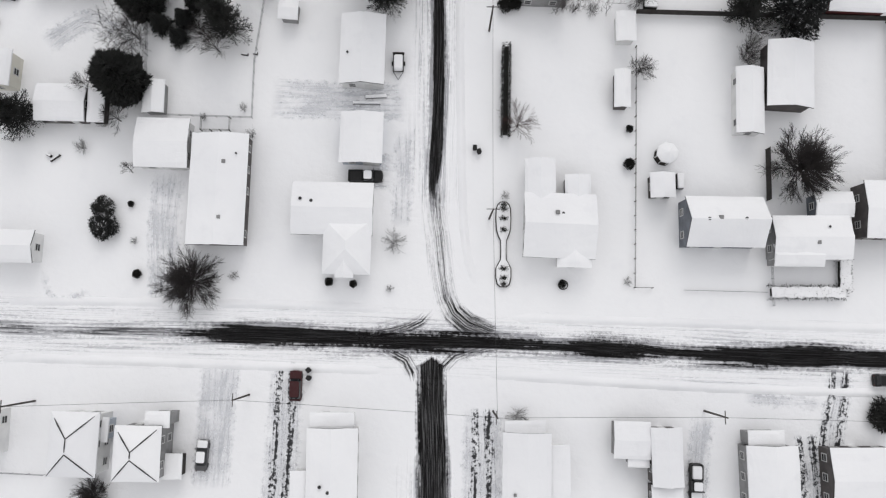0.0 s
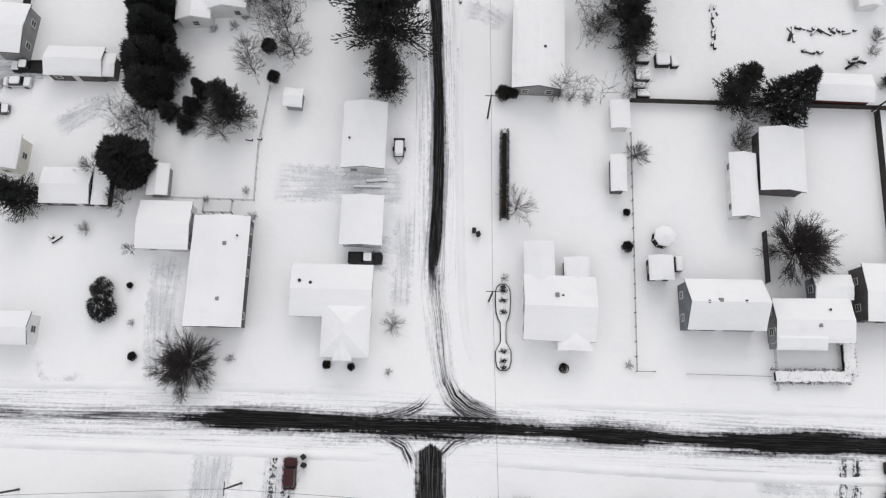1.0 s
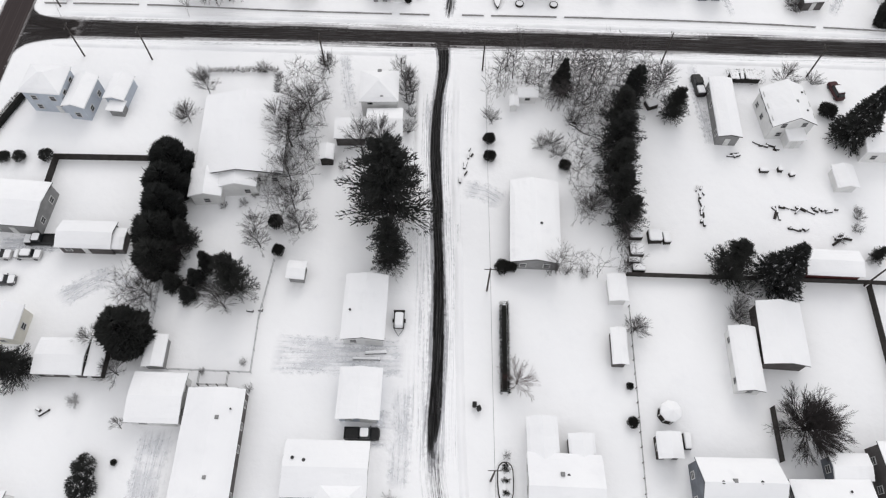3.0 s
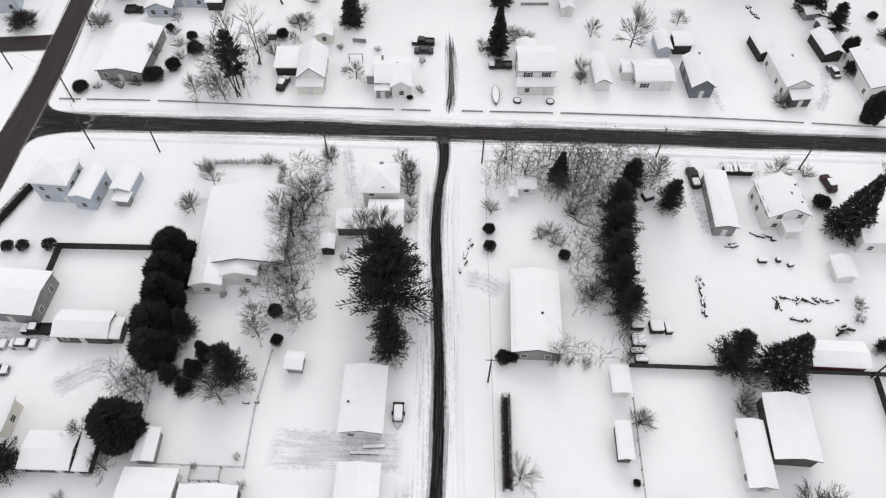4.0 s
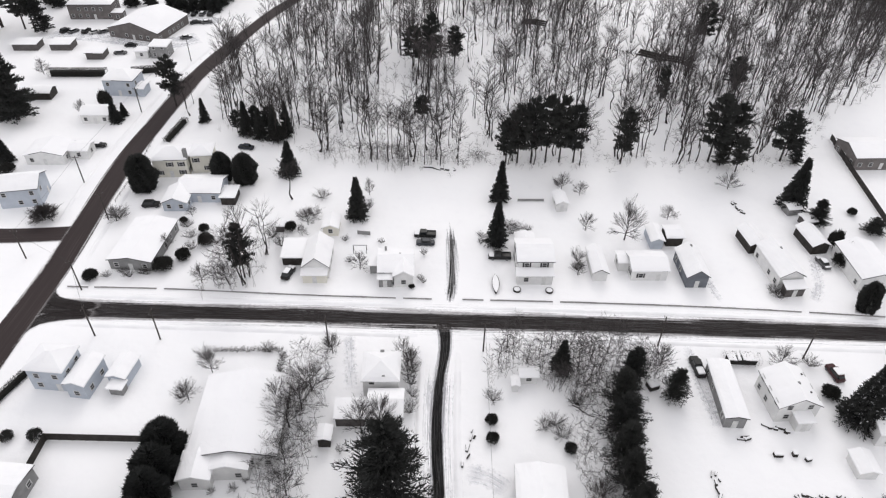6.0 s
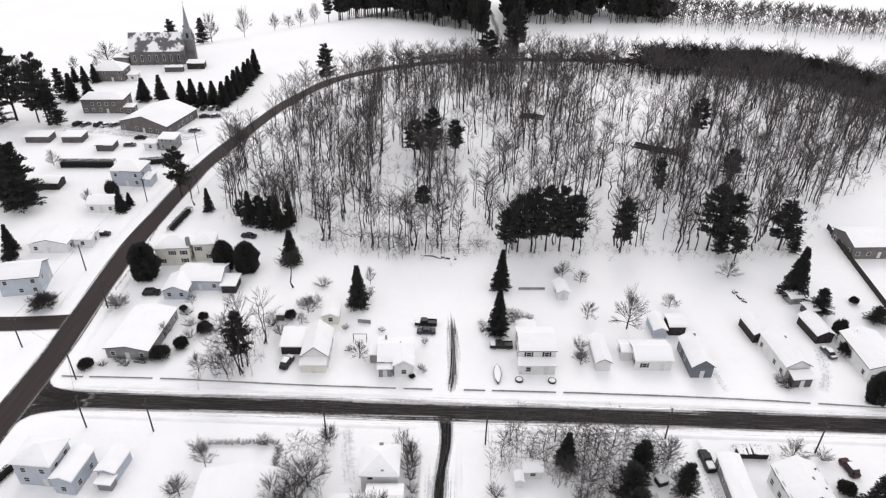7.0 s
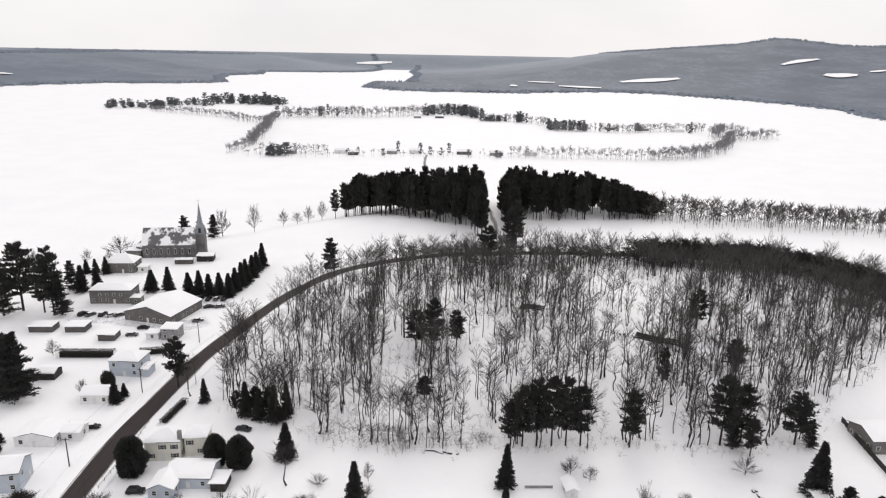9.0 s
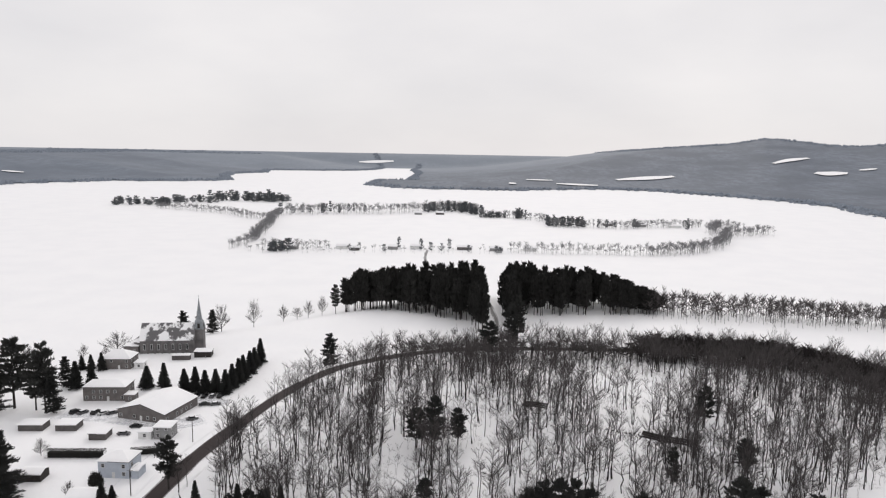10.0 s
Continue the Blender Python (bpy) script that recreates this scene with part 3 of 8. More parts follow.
def window_meshes():
    bm = bmesh.new()
    w, h = WINDOW_W, WINDOW_H
    for cx, cz, lx, lz in ((0, 0, w + 0.2, 0.1), (0, h, w + 0.2, 0.1), (-w / 2 - 0.05, h / 2, 0.1, h), (w / 2 + 0.05, h / 2, 0.1, h), (0, h / 2, w, 0.05)):
        box(bm, cx, -0.03, cz - lz / 2, lx, 0.10, lz)
    frame_me = bpy.data.meshes.new("window")
    bm.to_mesh(frame_me)
    bm.free()
    frame_me.materials.append(M["trim"])
    bm = bmesh.new()
    box(bm, 0, 0.0, 0.05, w, 0.05, h - 0.1)
    pane_me = bpy.data.meshes.new("pane")
    bm.to_mesh(pane_me)
    bm.free()
    pane_me.materials.append(M["glass"])
    bm = bmesh.new()
    box(bm, 0, -0.02, 0, 1.0, 0.08, 2.05)
    box(bm, 0.36, -0.09, 1.0, 0.06, 0.08, 0.12)
    door_me = bpy.data.meshes.new("door")
    bm.to_mesh(door_me)
    bm.free()
    door_me.materials.append(M["trim"])
    bm = bmesh.new()
    box(bm, 0, -0.02, 0, 2.6, 0.08, 2.2)
    for k in range(1, 4):
        box(bm, 0, -0.075, k * 0.55 - 0.03, 2.5, 0.03, 0.05)
    gate_me = bpy.data.meshes.new("garage_door")
    bm.to_mesh(gate_me)
    bm.free()
    gate_me.materials.append(M["trim"])
    bm = bmesh.new()
    box(bm, 0, 0, -0.03, 0.42, 0.05, h + 0.06)
    for k in range(5):
        box(bm, 0, -0.03, 0.1 + k * 0.24, 0.36, 0.03, 0.1)
    shutter_me = bpy.data.meshes.new("shutter")
    bm.to_mesh(shutter_me)
    bm.free()
    shutter_me.materials.append(M["shingle"])
    return frame_me, pane_me, door_me, gate_me, shutter_me


WINDOW_ME, PANE_ME, DOOR_ME, GATE_ME, SHUTTER_ME = window_meshes()


def roof_faces(kind, L, W, eave, rise):
    """Corners and faces of a roof's top; the ridge runs along x."""
    a, b, r = L / 2, W / 2, eave + rise
    if kind == "gable":
        v = [(-a, -b, eave), (a, -b, eave), (a, 0, r), (-a, 0, r), (a, b, eave), (-a, b, eave)]
        return v, [(0, 1, 2, 3), (3, 2, 4, 5)], [0, 1, 2, 4, 5, 3]
    if kind == "hip":
        k = max(a - b, 0.25)
        v = [(-a, -b, eave), (a, -b, eave), (a, b, eave), (-a, b, eave), (-k, 0, r), (k, 0, r)]
        return v, [(0, 1, 5, 4), (1, 2, 5), (2, 3, 4, 5), (3, 0, 4)], [0, 1, 2, 3]
    if kind == "shed":
        v = [(-a, -b, eave), (a, -b, eave), (a, b, r), (-a, b, r)]
        return v, [(0, 1, 2, 3)], [0, 1, 2, 3]
    v = [(-a, -b, eave), (a, -b, eave), (a, b, eave), (-a, b, eave)]
    return v, [(0, 1, 2, 3)], [0, 1, 2, 3]


def slab(kind, L, W, eave, rise, thick, jitter=0.0, cuts=0, seed=0):
    """A roof as a closed sheet of that thickness, its top roughened where it is snow."""
    bm = bmesh.new()
    v, faces, rim = roof_faces(kind, L, W, eave, rise)
    top = [bm.verts.new((x, y, z + thick)) for x, y, z in v]
    low = [bm.verts.new(p) for p in v]
    for f in faces:
        bm.faces.new([top[i] for i in f])
        bm.faces.new([low[i] for i in f[::-1]])
    for i, j in zip(rim, rim[1:] + rim[:1]):
        bm.faces.new((low[i], low[j], top[j], top[i]))
    if cuts:
        tops = set(top)
        edges = [e for e in bm.edges if e.verts[0] in tops and e.verts[1] in tops]
        bmesh.ops.subdivide_edges(bm, edges=edges, cuts=cuts, use_grid_fill=True)
        rnd = random.Random(seed)
        lows = set(low)
        for p in bm.verts:
            if p in lows:
                continue
            d = noise.noise((p.co.x * 0.5 + seed, p.co.y * 0.5, seed * 0.3))
            p.co.z += jitter * d * 1.6
            k = noise.noise((p.co.x * 1.3, p.co.y * 1.3 + seed, 3.0)) * jitter * 1.5
            edge = max(abs(p.co.x) / (L / 2), abs(p.co.y) / (W / 2))
            if edge > 0.97:
                p.co.x *= 1 - 0.012 + k * 0.1
                p.co.y *= 1 - 0.012 + k * 0.1
                p.co.z -= thick * 0.35 + rnd.random() * 0.04
    bm.normal_update()
    return bm


def block(parent, cx, cy, L, W, rot, eave, rise, roof="gable", axis="a", wall="white_siding", glaze=True, door="", chimneys=(), over=0.35, sides="swen", snow=0.26, hips=False, shutters=False):
    """One body of a building: walls, roof, its snow, windows, door, chimneys. World places; L lies along the turned x axis, axis 'b' lays the ridge along W."""
    o = parent.matrix_basis.inverted() @ pose(cx, cy, parent.matrix_basis.translation.z, 0, 0, rot)
    turn = pose(0, 0, 0, 0, 0, 90) if axis == "b" else Matrix()
    l, w = (W, L) if axis == "b" else (L, W)
    m = o @ turn
    seed = int(abs(cx * 7 + cy * 13)) % 97
    bm = bmesh.new()
    a, b = l / 2 - over, w / 2 - over
    low = [bm.verts.new(p) for p in ((-a, -b, -0.4), (a, -b, -0.4), (a, b, -0.4), (-a, b, -0.4))]
    lift = rise * over / (w / 2) if roof in ("gable", "hip") else 0.0
    if roof == "shed":
        hs = [eave + rise * over / w, eave + rise * over / w, eave + rise - rise * over / w, eave + rise - rise * over / w]
    else:
        hs = [eave + lift] * 4
    up = [bm.verts.new((p.co.x, p.co.y, h - 0.01)) for p, h in zip(low, hs)]
    bm.faces.new(low[::-1])
    if roof == "gable":
        r = [bm.verts.new((-a, 0, eave + rise - 0.01)), bm.verts.new((a, 0, eave + rise - 0.01))]
        bm.faces.new((low[0], low[1], up[1], up[0]))
        bm.faces.new((low[2], low[3], up[3], up[2]))
        bm.faces.new((low[1], low[2], up[2], r[1], up[1]))
        bm.faces.new((low[3], low[0], up[0], r[0], up[3]))
        bm.faces.new((up[0], up[1], r[1], r[0]))
        bm.faces.new((r[0], r[1], up[2], up[3]))
    else:
        for i in range(4):
            j = (i + 1) % 4
            bm.faces.new((low[i], low[j], up[j], up[i]))
        bm.faces.new(up)
    walls = part("wall", bm, M[wall], parent)
    walls.matrix_local = m
    rf = part("roof", slab(roof, l, w, eave, rise, 0.16), M["shingle"], parent)
    rf.matrix_local = m
    sn = part("roof_snow", slab(roof, l + 0.10, w + 0.10, eave + 0.13, rise, snow, 0.07, 4, seed), M["roof_snow"], parent, "thick white snow on the roof")
    sn.matrix_local = m
    for f in sn.data.polygons:
        f.use_smooth = False
    if hips:
        v, _, _ = roof_faces(roof, l, w, eave + 0.13 + snow, rise)
        pairs = ((0, 4), (1, 5), (2, 5), (3, 4), (4, 5)) if roof == "hip" else ((2, 3),)
        for k, (p, q) in enumerate(pairs):
            p, q = Vector(v[p]), Vector(v[q])
            bm = bmesh.new()
            tube(bm, [p.lerp(q, 0.05 + 0.1 * (k % 3)) + Vector((0, 0, 0.03)), p.lerp(q, 0.5) + Vector((0, 0, 0.06)), q + Vector((0, 0, 0.03))], [0.05, 0.11, 0.08], 5)
            part("hip_cap", bm, M["shingle"], parent, "dark bare hip where the snow has split").matrix_local = m
    # windows along each wall, in the block's own axes
    ha, hb = L / 2 - over, W / 2 - over
    top = eave + (rise * 0.2 if roof == "gable" else 0)
    storeys = [0.95] if top < 4.6 else [0.95, 3.55]
    for side, turn_deg, length, off in (("s", 0, 2 * ha, hb), ("e", 90, 2 * hb, ha), ("n", 180, 2 * ha, hb), ("w", 270, 2 * hb, ha)):
        if side not in sides or not glaze or length < 2.6:
            continue
        wallm = o @ pose(0, 0, 0, 0, 0, turn_deg)
        count = max(1, int(length / 2.9))
        gap = length / count
        for s, z in enumerate(storeys):
            for k in range(count):
                x = -length / 2 + gap * (k + 0.5)
                if door and side == door[0] and s == 0 and k == count // 2:
                    d = part("door", DOOR_ME, M["trim"], parent) if len(door) == 1 else part("garage_door", GATE_ME, M["trim"], parent)
                    d.matrix_local = wallm @ pose(x, -off - 0.02, 0)
                    continue
                if (k * 7 + s * 3 + seed) % 5 == 4:
                    continue
                win = part("window", WINDOW_ME, M["trim"], parent)
                win.matrix_local = wallm @ pose(x, -off - 0.02, z)
                pane = part("pane", PANE_ME, M["glass"], win)
                pane.matrix_local = pose(0, -0.01, 0)
                if shutters:
                    for u in (-0.78, 0.78):
                        part("shutter", SHUTTER_ME, None, win, "dark window shutter").matrix_local = pose(u, -0.03, 0)
    for dx, dy, h, r in chimneys:
        bm = bmesh.new()
        if r < 0.2:
            tube(bm, [(dx, dy, eave), (dx, dy, eave + rise + h), (dx, dy, eave + rise + h + 0.12)], [r, r, r * 1.7], 8)
            c = part("vent_pipe", bm, M["shingle"], parent, "dark roof vent pipe")
        else:
            box(bm, dx, dy, eave, r * 2, r * 2, rise + h)
            box(bm, dx, dy, eave + rise + h, r * 1.5, r * 1.5, 0.12)
            c = part("chimney", bm, M["grey_siding"], parent, "grey chimney")
        c.matrix_local = o
    return walls


def house(name, label, category, *blocks, group=""):
    cx, cy, rot = blocks[0]["at"][0], blocks[0]["at"][1], blocks[0]["at"][4]
    ob = thing(name, cx, cy, ground_at(cx, cy), rot, label, category, group)
    for b in blocks:
        x, y, l, w, r = b["at"]
        block(ob, x, y, l, w, r, **{k: v for k, v in b.items() if k != "at"})
    return ob


def B(x, y, l, w, r, eave=3.0, rise=1.2, roof="gable", axis="a", **kw):
    return dict(at=(x, y, l, w, r), eave=eave, rise=rise, roof=roof, axis=axis, **kw)


VENTS = ((1.5, 1.5, 0.2, 0.14), (-2.0, 0.6, 0.3, 0.12))
# south of the middle block
house("house", "long low white bungalow with side wing under thick snow", "house",
      B(-35.1, 21.8, 9.0, 17.9, -0.5, 3.0, 0.7, axis="b", wall="brown_siding", chimneys=((0.9, 4.2, 0.3, 0.3), (0.6, -4.6, 0.3, 0.3), (2.8, 5.5, 0.2, 0.1))),
      B(-44.3, 29.1, 8.4, 8.0, -0.7, 2.8, 0.8, wall="white_siding", door="sg"))
house("shed", "small snow-roofed garden shed beside a dark cedar", "shed", B(-46.4, 36.9, 3.4, 5.4, 0.7, 2.2, 0.5, axis="b", wall="grey_siding", glaze=False))
house("garage", "white garage with dark eaves beside a conifer", "garage", B(-61.0, 35.6, 8.0, 6.1, -0.4, 2.5, 0.6, wall="brown_siding", door="s"), B(-55.4, 35.5, 2.6, 6.0, -0.4, 2.2, 0.3, roof="shed", wall="dark_wood", glaze=False))
house("house", "small pale house at the edge of the lane", "house", B(-67.3, 12.4, 8.5, 5.1, -0.5, 3.0, 0.9, wall="white_siding"))
house("house", "pale two-storey house half hidden by a conifer", "house", B(-71.6, 41.0, 5.5, 6.0, -1.9, 3.4, 1.2, axis="b", wall="cream_siding"))
house("garage", "wide garage with a low gable towards the drive", "garage", B(-13.0, 44.9, 7.2, 11.7, -0.8, 3.0, 1.0, axis="b", wall="white_siding", door="sg", chimneys=((-2.3, -1.0, 0.1, 0.12),)))
house("garage", "square garage with an evenly snowed roof", "garage", B(-12.9, 30.4, 6.8, 8.3, -0.8, 2.6, 0.8, axis="b", wall="pale_siding", door="sg"))
house("house", "corner house with hipped wing and several vent pipes", "house",
      B(-17.0, 18.8, 12.7, 8.3, -0.5, 3.2, 1.1, wall="white_siding", door="n", chimneys=((-4.9, 1.3, 0.1, 0.16), (-3.2, 1.0, 0.1, 0.16))),
      B(-14.6, 12.8, 7.4, 8.6, -0.7, 3.25, 2.0, roof="hip", axis="b", wall="white_siding", chimneys=((-1.0, 0.8, -0.6, 0.16), (0.8, 0.9, -0.6, 0.16))),
      B(-14.9, 10.2, 2.8, 4.4, -0.7, 3.3, 1.1, axis="b", wall="white_siding"))
house("shed", "small white shed by a fence", "shed", B(-25.3, 51.8, 3.2, 3.3, -4.4, 2.2, 0.5, wall="grey_siding", glaze=False))
house("house", "rambling white house with two rear wings", "house",
      B(18.3, 16.5, 11.2, 10.2, -1.6, 3.4, 1.8, wall="white_siding", chimneys=((-0.6, 1.8, 0.1, 0.3), (0.3, 1.7, -0.3, 0.14))),
      B(15.4, 23.2, 4.8, 8.0, 0.7, 3.0, 0.8, axis="b", wall="white_siding"), B(21.3, 21.8, 4.0, 5.8, 0.7, 2.9, 0.7, axis="b", wall="brown_siding"),
      B(20.6, 12.0, 5.3, 4.0, -1.2, 3.0, 0.9, axis="b", wall="white_siding", door="s"))
house("shed", "small flat-roofed shed on the fence line", "shed", B(29.6, 49.6, 3.3, 5.0, 0.7, 2.2, 0.4, axis="b", wall="white_siding", glaze=False))
house("shed", "narrow dark shed beside a bare bush", "shed", B(28.8, 39.1, 2.6, 6.3, -1.4, 2.3, 0.5, axis="b", wall="brown_siding", glaze=False))
house("shed", "small square shed with a dark base", "shed", B(34.8, 23.3, 3.9, 4.0, 0.7, 2.4, 0.7, axis="b", wall="dark_wood", door="s"))
house("house", "blue-grey house with a steep roof and white-framed windows", "house",
      B(43.7, 17.3, 12.1, 7.9, -0.2, 4.0, 2.6, wall="blue_siding", door="s", chimneys=((-1.6, 0.2, 0.3, 0.35), (-3.4, 0.0, 0.2, 0.16), (2.2, 0.1, 0.2, 0.16))))
house("house", "low white house with an angled wing behind a hedge", "house",
      B(57.5, 15.1, 12.2, 6.9, 0.7, 3.2, 0.9, wall="grey_siding", chimneys=((0.6, -0.8, 0.2, 0.3), (2.4, 1.6, 0.1, 0.12))), B(55.4, 12.3, 7.7, 3.4, 0.0, 3.0, 0.6, wall="grey_siding", door="s"), B(61.3, 20.4, 5.9, 4.0, 0.7, 3.0, 0.6, wall="blue_siding"))
house("house", "dark-walled house with a flat white roof", "house", B(70.6, 19.5, 10.1, 9.1, -0.8, 4.0, 0.8, wall="brown_siding"))
house("garage", "long white shed with dark openings along its side", "garage", B(49.1, 37.3, 4.4, 11.0, -1.7, 2.6, 0.8, axis="b", wall="white_siding"))
house("barn", "dark-sided barn with a wide snowed gable roof", "barn", B(55.5, 41.5, 7.4, 11.0, -3.0, 3.2, 1.2, axis="b", wall="brown_siding", glaze=False))
house("barn", "long barn with a dull red wall behind two spruces", "barn", B(67.3, 54.7, 9.8, 5.0, -2.1, 3.0, 0.8, wall="red_siding", glaze=False))
# south of the cross road
house("house", "white house with a hipped roof near the lane", "house", B(-53.8, -17.1, 7.2, 9.4, -0.7, 4.6, 2.2, roof="hip", hips=True, axis="b", wall="white_siding", door="n"), B(-50.6, -15.2, 2.0, 3.6, -0.7, 3.0, 0.4, roof="flat", wall="pale_siding"))
house("house", "tall square house with a pyramid roof and bare hip lines", "house", B(-44.1, -18.2, 6.9, 8.0, -0.1, 5.3, 2.2, roof="hip", hips=True, axis="b", wall="grey_siding", door="n"), B(-41.7, -13.4, 3.6, 2.4, 0.6, 4.6, 0.4, roof="flat", wall="grey_siding"))
house("shed", "low lean-to shed beside a tall house", "shed", B(-39.9, -20.5, 2.8, 3.7, 0.6, 2.5, 0.3, roof="flat", wall="dark_wood", glaze=False))
house("house", "white house with stepped roof beside the street", "house", B(-15.8, -20.9, 7.6, 13.0, 0.6, 4.0, 1.0, axis="b", wall="white_siding", chimneys=((-1.6, -1.8, 0.2, 0.16), (-0.4, -2.6, 0.2, 0.16))), B(-16.0, -13.4, 6.6, 2.4, 0.6, 3.6, 0.3, roof="shed", wall="white_siding", door="n"), B(-20.6, -24.0, 2.8, 6.5, 0.6, 3.4, 0.3, roof="flat", wall="white_siding"))
house("house", "white house with lean-to and porch beside a rutted drive", "house", B(13.0, -20.2, 7.2, 10.8, -0.7, 4.0, 1.2, axis="b", wall="white_siding", chimneys=((-1.8, -3.4, 0.0, 0.2),)), B(18.0, -21.0, 3.2, 8.6, 0.6, 3.0, 0.4, roof="flat", wall="white_siding"), B(12.9, -14.3, 6.1, 2.2, 0.6, 3.0, 0.3, roof="flat", wall="white_siding", door="n"))
house("garage", "square garage with bare dark eave", "garage", B(29.0, -15.9, 5.5, 5.5, -1.5, 2.8, 0.5, wall="grey_siding", glaze=False), B(30.0, -19.2, 3.2, 1.4, -1.5, 2.4, 0.2, roof="flat", wall="grey_siding", glaze=False))
house("house", "narrow white house with a dark side wall", "house", B(34.0, -18.2, 4.6, 8.6, 0.6, 3.5, 0.9, axis="b", wall="brown_siding", door="n"), B(34.0, -24.2, 4.6, 3.8, 0.6, 3.0, 0.4, roof="flat", wall="brown_siding"))
house("house", "two-storey house with clapboard side and porch", "house", B(49.6, -21.2, 7.7, 9.8, 0.6, 3.8, 1.0, axis="b", wall="grey_siding", door="n"), B(48.9, -15.4, 5.4, 2.4, 0.6, 3.4, 0.3, roof="flat", wall="grey_siding"))
house("house", "large white-roofed house with dark wooden side stairs", "house", B(63.4, -21.2, 10.4, 9.4, 0.6, 3.6, 0.8, wall="brown_siding", door="n"))
house("house", "white house at the end of the lane", "house", B(-68.5, -15.7, 5.2, 7.2, 0.6, 4.0, 1.0, axis="b", wall="white_siding"))
# middle block
house("house", "large ranch house with a broad snowed roof and front gable", "house",
      B(-38.2, 79.5, 16.2, 18.7, 2.5, 3.5, 1.8, axis="b", wall="white_siding", door="s", chimneys=((1.0, 1.5, -0.6, 0.1), (2.4, 2.0, -0.8, 0.1), (5.2, -3.5, -1.2, 0.1))), B(-43.4, 68.6, 6.0, 6.0, 3.0, 3.2, 1.0, axis="b", wall="white_siding"), B(-38.0, 69.4, 7.5, 3.5, 2.5, 3.3, 1.2, axis="b", wall="white_siding"))
house("house", "pale blue two-storey house with a lower wing by the main road", "house", B(-77.5, 89.8, 8.0, 7.0, -3.7, 5.8, 1.8, roof="hip", wall="pale_siding", door="s"), B(-71.2, 88.6, 4.6, 8.2, -6, 4.0, 0.8, axis="b", wall="pale_siding"))
house("shed", "pale garage with a small porch", "garage", B(-64.8, 90.9, 4.3, 6.4, -6.8, 2.6, 0.8, axis="b", wall="pale_siding", glaze=False), B(-64.6, 86.8, 3.3, 2.6, -5.6, 2.0, 0.3, roof="flat", wall="grey_siding", glaze=False))
house("house", "white house with broken snow on hips and a low front range", "house", B(-13.2, 90.7, 7.6, 7.7, 1.4, 4.6, 1.8, roof="hip", axis="b", wall="white_siding", chimneys=((0.6, -2.8, -1.0, 0.35), (0, 3.4, -1.0, 0.4))), B(-11.8, 83.0, 7.0, 6.8, 1.3, 3.2, 1.0, wall="white_siding", door="s"), B(-18.4, 81.8, 6.0, 4.6, 1.3, 2.6, 0.4, roof="shed", wall="brown_siding", glaze=False))
house("shed", "small dark shed under bare trees", "shed", B(-22.5, 76.5, 2.9, 3.4, 1.3, 2.4, 0.5, axis="b", wall="dark_wood", glaze=False))
house("house", "long narrow house with a grey gable end", "house", B(16.0, 62.0, 8.9, 16.9, -1.6, 3.0, 1.3, axis="b", wall="grey_siding", chimneys=((-1.5, 3.6, -0.3, 0.35), (1.0, -1.2, 0.1, 0.16))))
house("shed", "little white cottage shed among bushes", "shed", B(16.1, 92.3, 4.1, 3.1, 1.4, 2.2, 0.9, wall="white_siding"))
house("shed", "tiny white shed in the snow", "shed", B(13.3, 89.9, 1.9, 2.5, 1.3, 2.0, 0.5, axis="b", wall="white_siding", glaze=False))
house("house", "long narrow mobile home with a snowy roof", "mobile home", B(54.6, 88.7, 4.6, 14.8, -2.0, 3.0, 0.5, axis="b", wall="grey_siding", door="s"))
house("house", "white gabled house with small rear porch", "house", B(66.2, 88.0, 8.7, 9.5, 4.5, 4.2, 2.4, axis="b", wall="white_siding", chimneys=((0.6, -0.6, 0.1, 0.3), (3.0, 2.4, -1.2, 0.14), (2.6, -2.2, -1.0, 0.14))), B(67.2, 82.4, 3.6, 3.0, 4.5, 2.8, 0.4, roof="flat", wall="white_siding", door="s"))
house("shed", "rounded snow-covered shed by a garden wall", "shed", B(74.8, 73.4, 4.1, 5.0, 1.2, 2.0, 0.8, axis="b", wall="white_siding", glaze=False))
house("house", "white house behind a large spruce", "house", B(83.8, 81.9, 9.0, 7.9, -0.5, 3.6, 1.0, wall="white_siding"))
house("garage", "low garage with a stepped white roof", "garage", B(-62.6, 57.7, 9.8, 5.4, -1.1, 2.6, 0.9, wall="brown_siding", door="s"), B(-57.6, 57.2, 3.6, 4.2, -1.1, 2.3, 0.4, wall="brown_siding", glaze=False))
house("house", "large white-roofed house with a glazed side by the yard", "house", B(-77.8, 63.6, 13.1, 9.3, -3.8, 3.4, 0.9, wall="grey_siding", door="s"))
# north block
house("house", "low house with a long roof by the main road", "house", B(-74.9, 130.8, 11.0, 17.0, -3.3, 2.9, 1.0, axis="b", wall="grey_siding", door="s", chimneys=((-1.5, 6.0, -0.2, 0.45),)))
house("house", "pale grey house with a front gable and carport", "house", B(-67.5, 155.0, 12.0, 9.0, 1.0, 3.0, 1.6, wall="pale_siding", door="s"), B(-72.7, 150.2, 7.0, 8.0, 2.1, 2.6, 1.6, axis="b", wall="pale_siding"), B(-59.6, 152.5, 4.4, 6.0, 1.0, 2.5, 0.3, roof="flat", wall="dark_wood", glaze=False))
house("house", "cream two-storey house with dark-shuttered windows", "house", B(-79.0, 166.3, 10.0, 8.0, 6.0, 5.6, 2.0, roof="hip", wall="cream_siding", door="s", shutters=True, chimneys=((4.6, -3.0, 1.0, 0.5),)), B(-71.0, 168.5, 6.5, 7.0, 6.0, 5.6, 1.2, roof="hip", wall="cream_siding", shutters=True))
